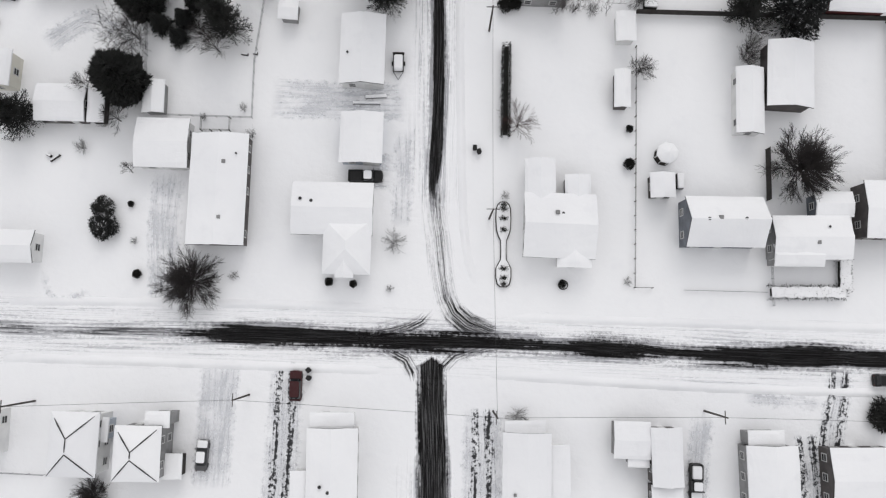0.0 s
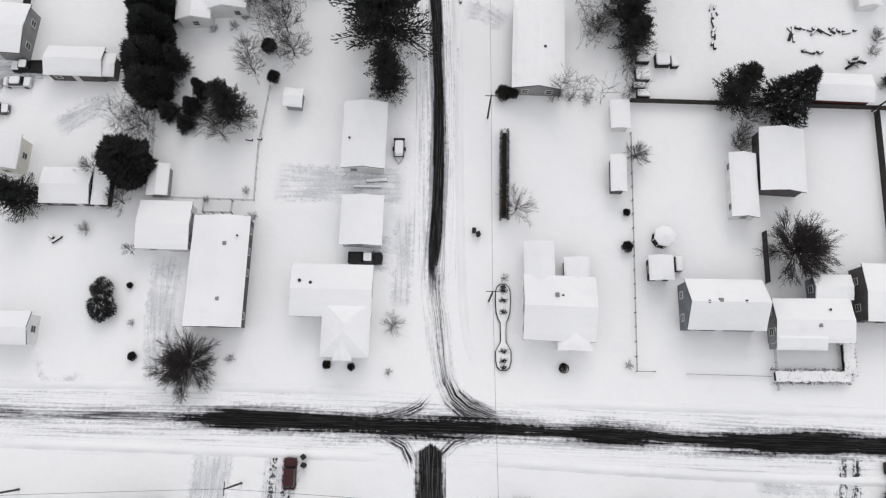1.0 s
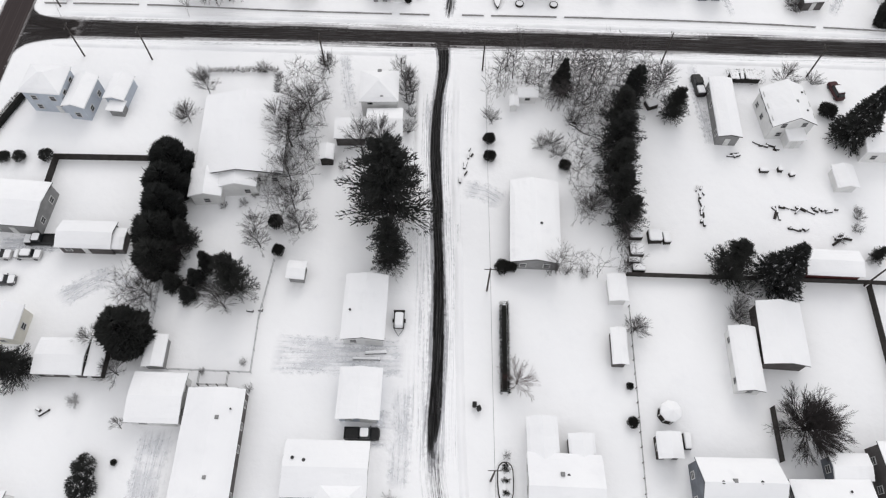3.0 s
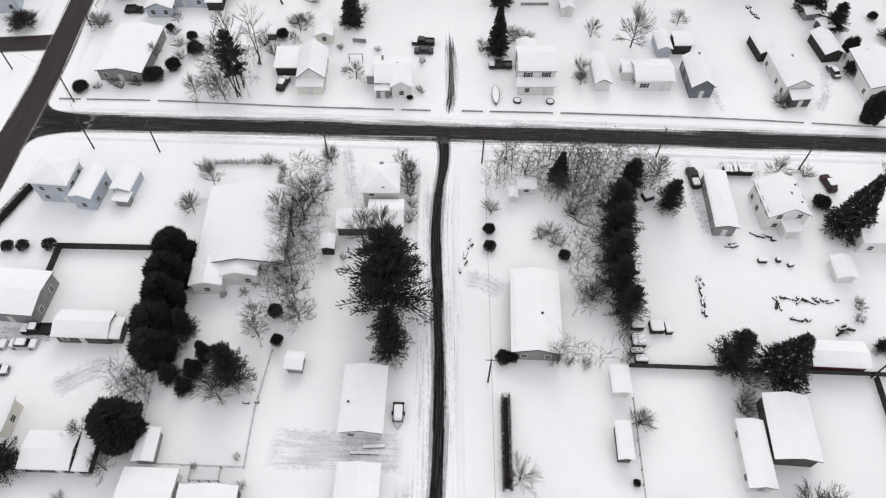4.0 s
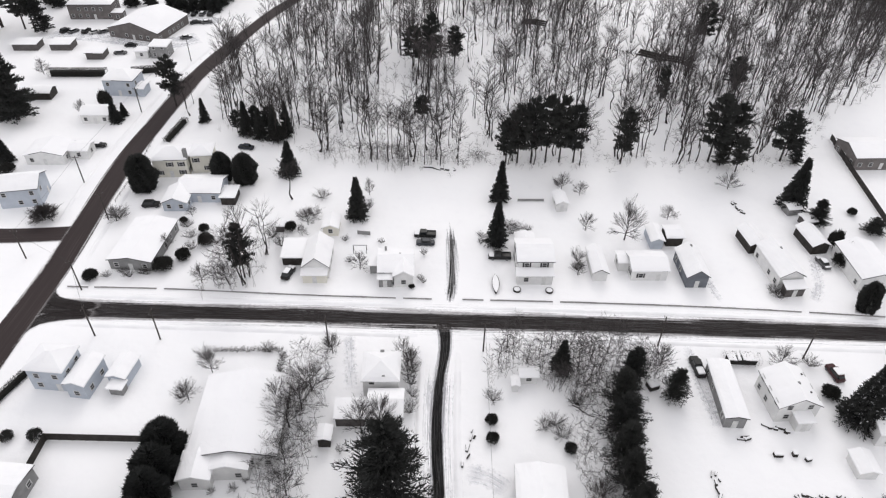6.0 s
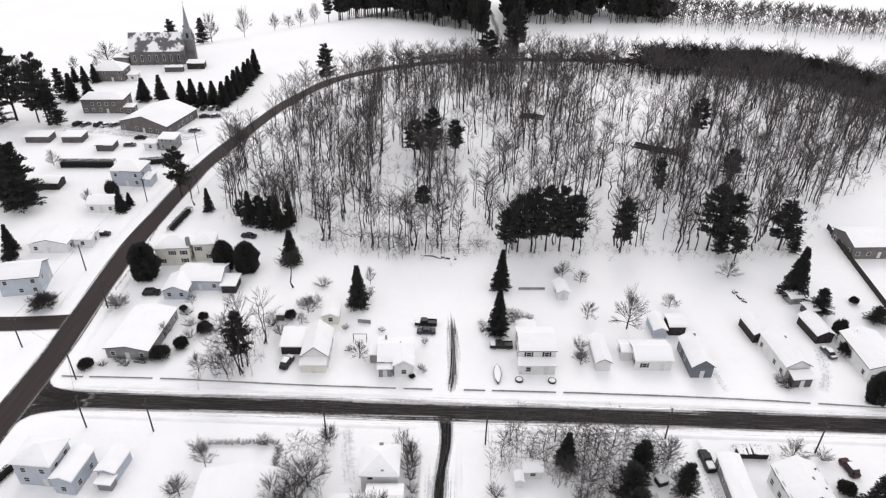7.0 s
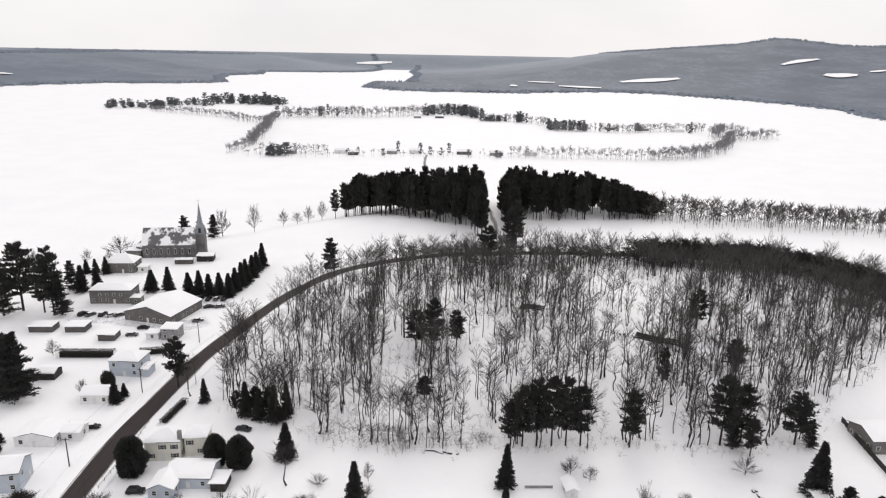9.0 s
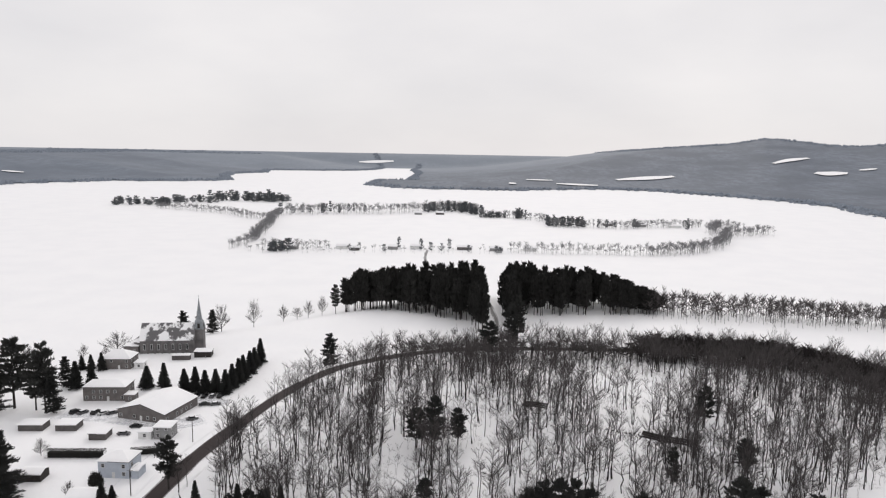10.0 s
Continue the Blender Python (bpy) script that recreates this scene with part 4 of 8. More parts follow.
house("house", "pale two-storey house across the main road", "house", B(-114.1, 150.8, 10.8, 9.0, 12, 5.3, 2.0, axis="a", wall="pale_siding", door="e"))
house("house", "white house with a broad low roof across the main road", "house", B(-116.9, 171.7, 11.6, 9.0, 2.3, 3.0, 1.4, axis="b", wall="white_siding", door="s"), B(-108.5, 173.5, 6.0, 6.0, 2.3, 2.8, 0.8, wall="white_siding"))
# the closed side block's dark walls stand in for an open carport's shade
house("house", "small gabled cottage with a front porch", "house", B(-31.5, 126.3, 6.6, 10.5, 1.9, 3.4, 2.8, axis="b", wall="white_siding"), B(-31.5, 120.6, 6.2, 2.6, 1.9, 2.5, 0.5, roof="shed", wall="cream_siding", door="s"), B(-37.4, 129.0, 6.4, 7.0, 1.9, 2.5, 0.5, roof="shed", wall="dark_wood", glaze=False))
house("shed", "cream garden garage with one window", "garage", B(-30.4, 140.2, 4.5, 6.0, 2.0, 2.5, 1.0, axis="b", wall="cream_siding"))
house("house", "white cottage with a gabled dormer and open porch", "house", B(-12.8, 124.6, 8.6, 9.0, 3.0, 3.3, 1.6, wall="white_siding", chimneys=((-2.4, 2.6, 0.4, 0.25), (1.0, 0.5, 0.1, 0.14))), B(-10.8, 121.2, 5.0, 5.0, 3.0, 3.3, 1.6, axis="b", wall="white_siding"), B(-15.0, 119.8, 3.6, 2.6, 3.0, 2.5, 0.3, roof="shed", wall="grey_siding", door="s"), B(-18.2, 125.0, 2.2, 3.6, 3.0, 2.6, 0.4, roof="flat", wall="grey_siding"))
house("house", "two-storey white house with a snowed porch roof", "house", B(19.9, 127.3, 9.0, 9.0, 1.9, 5.2, 1.6, wall="white_siding", shutters=True), B(19.9, 121.8, 9.0, 2.4, 1.9, 2.7, 0.6, roof="shed", wall="white_siding", door="s"), B(18.4, 134.0, 5.0, 5.0, 1.9, 3.2, 0.8, axis="b", wall="white_siding"))
house("shed", "tiny white shed at the end of a garden", "shed", B(29.5, 153.1, 3.6, 6.0, 6.0, 2.4, 1.0, axis="b", wall="white_siding", door="s"))
house("garage", "narrow white garage with a gabled front", "garage", B(35.3, 127.4, 4.0, 10.0, 1.9, 2.5, 1.1, axis="b", wall="white_siding", glaze=False))
house("house", "low white house with large front windows", "house", B(47.1, 126.8, 9.2, 7.6, 1.9, 3.0, 1.2, wall="white_siding", door="s", shutters=True), B(41.6, 128.5, 3.0, 4.6, 1.9, 2.7, 0.6, wall="white_siding"))
house("house", "narrow blue-grey gabled house", "house", B(57.7, 126.4, 5.6, 11.0, 1.9, 3.2, 2.0, axis="b", wall="blue_siding", door="s", chimneys=((0.4, 4.0, 0.3, 0.25),)))
house("shed", "pale shed behind the houses", "shed", B(51.6, 138.5, 3.7, 7.0, 2.0, 2.5, 0.8, axis="b", wall="pale_siding", glaze=False))
house("shed", "dark shed with a clean white roof", "shed", B(56.3, 138.9, 4.7, 5.4, 2.0, 2.8, 0.6, wall="dark_wood", glaze=False))
house("garage", "dark brown garage with an open front", "garage", B(76.0, 138.2, 4.6, 8.0, 8.0, 2.6, 1.2, axis="b", wall="dark_wood", glaze=False))
house("house", "narrow gabled house with patchy snow on its roof", "house", B(78.9, 127.6, 6.4, 13.0, 6.0, 3.8, 1.9, axis="b", wall="white_siding", chimneys=((0.4, 2.0, 0.3, 0.3),)), B(79.8, 119.8, 5.2, 2.6, 6.0, 2.6, 0.5, roof="shed", wall="brown_siding", door="s"))
house("garage", "dark garage beside a parked car", "garage", B(91.7, 139.0, 5.0, 9.0, 8.0, 2.5, 1.2, axis="b", wall="dark_wood", glaze=False))
house("house", "white house with a deep porch beside a round conifer", "house", B(99.8, 128.1, 9.4, 14.0, 1.9, 3.8, 1.5, axis="b", wall="white_siding", door="s"))
house("house", "brick house behind a board fence", "house", B(124.5, 180.6, 14.0, 12.0, 4.0, 3.8, 1.8, wall="brick", door="s"))
house("shed", "small shed with heaped snow on its roof", "shed", B(91.8, 152.7, 4.0, 4.0, 10.0, 2.0, 0.7, wall="grey_siding", glaze=False))
house("shed", "low shed at the end of a drive", "shed", B(93.9, 147.2, 3.5, 4.0, 10.0, 2.0, 0.4, wall="brown_siding", glaze=False))
# beyond the main road
house("house", "two-storey house with a hipped roof by the hedge", "house", B(-111.7, 215.1, 11.0, 9.0, -2, 5.6, 2.0, roof="hip", wall="pale_siding", door="s"), B(-104.8, 213.5, 3.0, 6.0, -2, 2.8, 0.5, wall="pale_siding"))
house("house", "low white house near the main road", "house", B(-112.5, 195.1, 9.4, 7.0, 2.8, 3.0, 1.3, wall="white_siding", door="s"))
house("shed", "dark low garage by the conifers", "garage", B(-137.4, 209.5, 8.0, 6.0, 3.0, 2.5, 0.8, wall="dark_wood", glaze=False))
house("hall", "wide hall with a broad low gabled roof and brick front", "hall", B(-122.0, 268.5, 22.5, 22.0, -14, 3.6, 3.2, axis="b", wall="brick", door="s"))
house("house", "small house with snowed verandas beside the parking lot", "house", B(-109.0, 244.6, 7.0, 7.0, 0, 4.6, 0.6, roof="flat", wall="grey_siding", door="s"), B(-115.4, 243.0, 5.4, 4.6, 0, 2.8, 0.3, roof="flat", wall="white_siding"))
for gx, gy, gl in ((-161.4, 248.7, 9.7), (-148.3, 249.5, 8.4), (-132.4, 242.2, 6.8)):
    house("garage", "flat-roofed brown garage in a row", "garage", B(gx, gy, gl, 6.5, 3.3, 2.5, 0.3, roof="flat", wall="brown_siding", glaze=False), group="row of garages")
house("school", "two-storey brick building with a shallow hipped roof", "school", B(-149.8, 283.0, 18.4, 10.0, 4, 6.0, 1.4, roof="hip", wall="brick", door="s"), B(-138.6, 280.0, 4.6, 5.0, 4, 3.2, 0.3, roof="flat", wall="brick"))
house("house", "brick rectory with a steep hipped roof", "house", B(-166.0, 325.1, 15.0, 11.0, 4.0, 5.0, 3.4, roof="hip", wall="brick", door="s"), B(-155.0, 324.0, 5.0, 6.0, 4.0, 3.0, 0.5, roof="flat", wall="white_siding"))


# ---- trees: unit shapes, one metre high and one metre in radius, scaled where they stand ----
def mesh_np(name, verts, faces, material):
    """A mesh from arrays: verts (n, 3), faces (m, k)."""
    verts, faces = np.asarray(verts, np.float32), np.asarray(faces, np.int32)
    me = bpy.data.meshes.new(name)
    me.vertices.add(len(verts))
    me.vertices.foreach_set("co", verts.ravel())
    m, k = faces.shape
    me.loops.add(m * k)
    me.loops.foreach_set("vertex_index", faces.ravel())
    me.polygons.add(m)
    me.polygons.foreach_set("loop_start", np.arange(0, m * k, k, dtype=np.int32))
    me.update(calc_edges=True)
    me.materials.append(material)
    return me


def halves(quads):
    """Two triangles for each four-cornered face."""
    return np.concatenate([quads[:, [0, 1, 2]], quads[:, [0, 2, 3]]])


def prisms(segs):
    """Three-sided tapered sticks from rows of x0 y0 z0 x1 y1 z1 r0 r1."""
    s = np.asarray(segs, float)
    a, b = s[:, :3], s[:, 3:6]
    d = b - a
    d /= np.linalg.norm(d, axis=1, keepdims=True) + 1e-9
    ref = np.where(np.abs(d[:, 2:3]) > 0.9, [[1.0, 0, 0]], [[0, 0, 1.0]])
    u = np.cross(d, ref)
    u /= np.linalg.norm(u, axis=1, keepdims=True) + 1e-9
    v = np.cross(d, u)
    verts = np.empty((len(s), 6, 3))
    for k in range(3):
        w = math.cos(k * 2.0944) * u + math.sin(k * 2.0944) * v
        verts[:, k] = a + w * s[:, 6:7]
        verts[:, 3 + k] = b + w * s[:, 7:8]
    base = np.arange(len(s))[:, None] * 6
    faces = np.concatenate([base + np.array([[k, (k + 1) % 3, 3 + (k + 1) % 3, 3 + k]]) for k in range(3)])
    return verts.reshape(-1, 3), halves(faces)


def ribbons(segs):
    """The thinnest twigs: one narrow tapering face each, pointed where they end."""
    s = np.asarray(segs, float)
    a, b = s[:, :3], s[:, 3:6]
    d = b - a
    side = np.cross(d, np.stack([np.sin(a[:, 0] * 91), np.cos(a[:, 1] * 77), np.sin(a[:, 2] * 53)], 1))
    side /= np.linalg.norm(side, axis=1, keepdims=True) + 1e-9
    w0, w1 = s[:, 6:7] * 1.2, s[:, 7:8] * 1.2
    tip = s[:, 7] < s[:, 6] * 0.3
    points = np.stack([a - side * w0, a + side * w0, b], 1)[tip]
    bands = np.stack([a - side * w0, a + side * w0, b + side * w1, b - side * w1], 1)[~tip]
    n = len(points) * 3
    faces = np.concatenate([np.arange(n).reshape(-1, 3), halves(np.arange(len(bands) * 4).reshape(-1, 4)) + n])
    return np.concatenate([points.reshape(-1, 3), bands.reshape(-1, 3)]), faces


def sticks(segs, cut):
    """Limbs as three-sided sticks, those thinner than that share of the thickest as ribbons."""
    s = np.asarray(segs, float)
    thin = s[:, 6] < s[:, 6].max() * cut
    v, f = prisms(s[~thin])
    if thin.any():
        v2, f2 = ribbons(s[thin])
        v, f = np.concatenate([v, v2]), np.concatenate([f, f2 + len(v)])
    return v, f


def grow(rnd, segs, p, d, length, r, level, kids, spread, rise, bend=0.16):
    """A limb and its twigs, as sticks."""
    n = (1, 2, 3, 3)[level]
    pts, q, dd = [p], np.array(p, float), np.array(d, float)
    for i in range(n):
        dd = dd + np.array([rnd.gauss(0, bend), rnd.gauss(0, bend), rnd.gauss(0, bend * 0.6) + rise * 0.1])
        dd /= np.linalg.norm(dd)
        q2 = q + dd * length / n
        f0, f1 = 1 - 0.75 * i / n, 1 - 0.75 * (i + 1) / n
        segs.append((*q, *q2, r * f0, r * f1))
        q = q2
        pts.append(q)
    if level == 0:
        return
    for k in range(kids[0]):
        f = 0.25 + 0.75 * (k + rnd.random()) / kids[0]
        i = min(int(f * n), n - 1)
        g = f * n - i
        at = np.array(pts[i]) * (1 - g) + np.array(pts[i + 1]) * g
        side = np.array([rnd.gauss(0, 1), rnd.gauss(0, 1), rnd.gauss(0, 0.5)])
        side -= dd * (side @ dd)
        side /= np.linalg.norm(side) + 1e-9
        way = dd + side * spread * rnd.uniform(0.7, 1.3) + np.array([0, 0, rise * 0.25])
        way /= np.linalg.norm(way)
        grow(rnd, segs, at, way, length * rnd.uniform(0.42, 0.66) * (1.15 - 0.4 * f), r * 0.62, level - 1, kids[1:], spread, rise, bend)


def bare_tree(seed, style):
    """Trunk sticks and crown sticks of a leafless tree."""
    rnd = random.Random(seed)
    trunk, crown = [], []
    if style == "shrub":
        for k in range(30):
            a, t = k * 2.4 + rnd.random(), rnd.uniform(0.2, 1.1)
            d = np.array([math.cos(a) * t, math.sin(a) * t, 1.0])
            grow(rnd, crown, (0.04 * math.cos(a), 0.04 * math.sin(a), 0), d / np.linalg.norm(d), rnd.uniform(0.75, 1.1), 0.010, 2, (7, 5), 0.34, 0.25, 0.06)
        trunk.append((0, 0, -0.05, 0, 0, 0.12, 0.05, 0.03))
    elif style in ("tall", "wood", "sapling", "far"):
        thick, limbs, n, twigs, fine = {"tall": (0.052, 16, 6, 20, 0.0042), "wood": (0.052, 14, 5, 20, 0.0042), "sapling": (0.020, 8, 3, 9, 0.0064), "far": (0.05, 7, 2, 3, 0.030)}[style]
        stems = 1 if style == "far" else rnd.choice((1, 1, 2, 2)) if style != "sapling" else rnd.choice((1, 2, 3))
        for s in range(stems):
            tilt = rnd.uniform(0, 6.28)
            lean = rnd.uniform(0.0, 0.07) if stems == 1 else rnd.uniform(0.06, 0.14)
            p = np.array([0.05 * s, 0, -0.02])
            spine, reach = [p], rnd.uniform(0.8, 0.97) if s else 0.97
            for i in range(n):
                g = (i + 1) / n
                q = np.array([math.cos(tilt) * lean * g + rnd.gauss(0, 0.02), math.sin(tilt) * lean * g + rnd.gauss(0, 0.02), g * reach])
                trunk.append((*p, *q, thick * (1 - 0.72 * i / n) / (1 + 0.25 * (stems - 1)), thick * (1 - 0.72 * g) / (1 + 0.25 * (stems - 1))))
                p = q
                spine.append(p)
            for k in range(limbs // stems + 1):
                f = 0.46 + 0.52 * rnd.random() ** 0.9
                i = min(int(f * n), n - 1)
                at = spine[i] + (spine[i + 1] - spine[i]) * (f * n - i)
                a = k * 2.4 + rnd.random()
                d = np.array([math.cos(a), math.sin(a), rnd.uniform(0.35, 1.2)])
                grow(rnd, crown, at, d / np.linalg.norm(d), rnd.uniform(0.30, 0.62) * (1.32 - f), fine, 1, (twigs,), 0.50 if style != "far" else 0.5, 0.8 if style != "far" else 0.55, 0.08)
    else:
        lean = 0.55 if style == "leaning" else 0.03
        fork = rnd.uniform(0.16, 0.22)
        trunk.append((0, 0, -0.03, lean * 0.3, 0, fork, 0.050, 0.042))
        trunk.append((lean * 0.3, 0, fork, lean * 0.6, 0.02, fork + 0.3, 0.042, 0.022))
        trunk.append((lean * 0.6, 0.02, fork + 0.3, lean * 0.75, 0.0, fork + 0.62, 0.022, 0.008))
        limbs = 84 if style == "dense" else 24
        for k in range(limbs):
            g = (k + 0.5) / limbs
            a = k * 2.39996 + rnd.gauss(0, 0.2)
            t = 1.25 * (1 - g) + 0.12
            d = np.array([math.cos(a) * t + lean * 0.6, math.sin(a) * t, 0.5 + 0.5 * g])
            kids = (9, 7, 4) if style == "dense" else (7, 5, 3)
            at = (lean * (0.3 + 0.4 * g), 0.01, fork * 0.9 + 0.5 * g ** 1.2)
            grow(rnd, crown, at, d / np.linalg.norm(d), rnd.uniform(0.55, 0.85) * (1 - 0.35 * g), 0.0125 if style == "dense" else 0.0085, 3, kids, 0.40, 0.16, 0.07)
    t, c = np.array(trunk), np.array(crown)
    every = np.concatenate([c[:, :3], c[:, 3:6]])
    far = np.percentile(np.hypot(every[:, 0], every[:, 1]), 94)
    top = max(every[:, 2].max(), t[:, 5].max())
    for s in (t, c):
        s[:, [2, 5]] /= top
    c[:, [0, 1, 3, 4]] /= far
    t[:, [0, 1, 3, 4]] /= far
    return t, c


def tufts(points, dirs, size, rnd):
    """Small pointed sprays at points, along dirs."""
    n = len(points)
    p, d = np.asarray(points), np.asarray(dirs)
    d = d / (np.linalg.norm(d, axis=1, keepdims=True) + 1e-9)
    side = np.cross(d, rnd.normal(size=(n, 3)))
    side /= np.linalg.norm(side, axis=1, keepdims=True) + 1e-9
    l = size * rnd.uniform(0.8, 1.3, (n, 1))
    w = l * rnd.uniform(0.13, 0.22, (n, 1))
    verts = np.stack([p - d * l * 0.25 + side * w, p + d * l, p - d * l * 0.25 - side * w], 1)
    return verts.reshape(-1, 3), np.arange(n * 3).reshape(-1, 3)


def conifer(seed, style, dense=1.0):
    """Trunk sticks, limb sticks and needle sprays of an evergreen, limb by limb in whorls."""
    rnd = np.random.RandomState(seed)
    trunk, limbs, pts, dirs, sizes = [], [], [], [], []
    lean = rnd.normal(0, 0.04, 2)
    n = 7
    for i in range(n):
        f0, f1 = i / n, (i + 1) / n
        trunk.append((lean[0] * f0, lean[1] * f0, f0 - 0.02 * (i == 0), lean[0] * f1, lean[1] * f1, f1 * 0.98, 0.075 * (1 - 0.9 * f0), 0.075 * (1 - 0.9 * f1)))
    low, whorls, each, start, sprays, size = {
        "spruce": (0.02, 19, 12, 0.10, 26, 0.125),
        "pine": (0.06, 13, 7, 0.14, 76, 0.064),
        "tall_pine": (0.26, 11, 7, 0.20, 40, 0.12),
        "stand": (0.24, 9, 5, 0.18, 15, 0.23),
        "far_pine": (0.06, 5, 4, 0.2, 7, 0.42),
    }[style]
    for w in range(whorls):
        g = (w + 0.5 + rnd.normal(0, 0.15)) / whorls
        for k in range(max(3, int(each * dense))):
            gg = min(0.99, max(0.0, g + rnd.normal(0, 0.018)))
            f = low + (1 - low) * gg
            a = rnd.uniform(0, 6.283)
            if style == "spruce":
                r = (1 - gg) ** 0.9 * 0.97 + 0.05
            elif style == "pine":
                r = (1.02 - gg) ** 0.62 * (0.82 + 0.22 * math.sin(w * 2.1 + seed)) + 0.06
            else:
                r = 0.35 + 0.62 * math.sin(math.pi * min(1.0, 0.22 + gg * 0.74)) + 0.12 * math.sin(w * 2.6 + seed)
                r *= 1.0 if gg < 0.85 else 0.72
            r *= rnd.uniform(0.78, 1.06) if style == "spruce" else rnd.uniform(0.68, 1.06)
            rise = {"spruce": -0.05, "pine": 0.05, "tall_pine": 0.045, "stand": 0.06, "far_pine": 0.05}[style]
            p0 = np.array([lean[0] * f, lean[1] * f, f])
            tip = p0 + np.array([math.cos(a) * r, math.sin(a) * r, rise * r * (0.3 + gg)])
            limbs.append((*p0, *tip, 0.013, 0.004))
            for j in range(sprays):
                s = start + (0.97 - start) * (j + rnd.random_sample()) / sprays
                wide = 0.20 * r * (1.12 - s) + 0.016
                off = rnd.normal(0, 1)
                q = p0 + (tip - p0) * s + np.array([-math.sin(a) * off * wide, math.cos(a) * off * wide, abs(rnd.normal(0, 0.011))])
                b = a + off * 0.5 + rnd.normal(0, 0.35)
                pts.append(q)
                dirs.append((math.cos(b), math.sin(b), 0.16 * rnd.normal() + (0.22 if style != "spruce" else 0.02)))
                sizes.append(size * (1.25 - 0.5 * s) * rnd.uniform(0.7, 1.2))
    v, f = tufts(pts, dirs, np.array(sizes)[:, None], rnd)
    v[:, 2] = np.clip(v[:, 2], 0.005, 1.05)
    return np.array(trunk), np.array(limbs), v, f


def cedar_crown(seed, count):
    """Short upright sprays over a dense oval, round a closed dark heart."""
    rnd = np.random.RandomState(seed)
    z = rnd.uniform(0.0, 1.0, count) ** 0.85
    a = rnd.uniform(0, 6.283, count)
    lump = 0.94 + 0.15 * np.sin(3 * a + seed) * np.sin(8 * z + seed) + 0.10 * np.sin(6 * a + 2 * seed + 11 * z)
    wide = np.where(z < 0.36, 0.72 + 0.28 * np.sin(z / 0.36 * 1.571), np.sqrt(np.clip(1 - ((z - 0.36) / 0.645) ** 2, 0, 1))) * lump
    r = wide * rnd.uniform(0.80, 1.0, count)
    p = np.stack([r * np.cos(a), r * np.sin(a), 0.02 + 0.95 * z], 1)
    d = np.stack([np.cos(a), np.sin(a), 0.10 + 0.25 * z], 1) + rnd.normal(0, 0.35, (count, 3)) * np.array([1, 1, 0.3])
    v, f = tufts(p, d, 0.19, rnd)
    v[:, 2] = np.clip(v[:, 2], 0.005, 1.02)
    rings, faces = [], []
    for i in range(9):
        g = i / 8
        w = 0.80 * (0.72 + 0.28 * math.sin(g / 0.36 * 1.571) if g < 0.36 else math.sqrt(max(0.0, 1 - ((g - 0.36) / 0.645) ** 2)))
        rings += [(w * math.cos(k * 0.6283), w * math.sin(k * 0.6283), 0.02 + 0.93 * g) for k in range(10)]
    for i in range(8):
        for k in range(10):
            q = [i * 10 + k, i * 10 + (k + 1) % 10, i * 10 + 10 + (k + 1) % 10, i * 10 + 10 + k]
            faces += [q[:3], [q[0], q[2], q[3]]]
    return np.concatenate([v, np.array(rings)]), np.concatenate([f, np.array(faces) + len(v)])


def leafy_ball(seed, count, size):
    """Sprays over an uneven dome, for dense evergreen bushes."""
    rnd = np.random.RandomState(seed)
    d = rnd.normal(size=(count, 3))
    d[:, 2] = np.abs(d[:, 2]) * 1.2 - 0.25
    d /= np.linalg.norm(d, axis=1, keepdims=True)
    r = rnd.uniform(0.0, 1.0, (count, 1)) ** 0.45 * (1 + 0.13 * np.sin(4 * d[:, :1] + seed) * np.cos(3 * d[:, 1:2]))
    p = d * r * np.array([1, 1, 0.55]) + np.array([0, 0, 0.45])
    p[:, 2] = np.clip(p[:, 2], 0.02, 1.1)
    return tufts(p, d * np.array([0.7, 0.7, 0.4]) + rnd.normal(0, 0.7, (count, 3)), size, rnd)


CUT = {"tall": 1.1, "wood": 1.1, "sapling": 1.1, "far": 1.1}
BARE = {"broad_tree": "broad", "maple": "dense", "red_tree": "broad", "tall_tree": "tall", "shrub": "shrub", "leaning_tree": "leaning"}
TREE_LABEL = {
    "broad_tree": ("bare broad-crowned tree standing in the snow", "tree", "bare_tree"),
    "maple": ("dense bare round-crowned tree by the road", "tree", "bare_tree"),
    "red_tree": ("bare tree with reddish twigs beside a hedge", "tree", "bare_tree"),
    "tall_tree": ("tall slender bare tree with upswept branches", "tree", "bare_tree"),
    "leaning_tree": ("small bare tree leaning over the snow", "tree", "bare_tree"),
    "shrub": ("leafless many-stemmed shrub in the snow", "shrub", "shrub"),
    "bush": ("dark evergreen bush in the snow", "bush", "bush"),
    "round_shrub": ("round evergreen shrub dusted with snow", "bush", "bush"),
    "spruce": ("dark narrow spruce in the snow", "tree", "spruce_tree"),
    "snowy_spruce": ("large dark spruce with snow on its boughs", "tree", "spruce_tree"),
    "pine": ("dark spreading pine with an uneven crown", "tree", "pine_tree"),
    "tall_pine": ("tall pine with a bare lower trunk", "tree", "pine_tree"),
    "cedar": ("dense dark cedar with a rounded outline", "tree", "cedar_tree"),
}
STOCK = {}


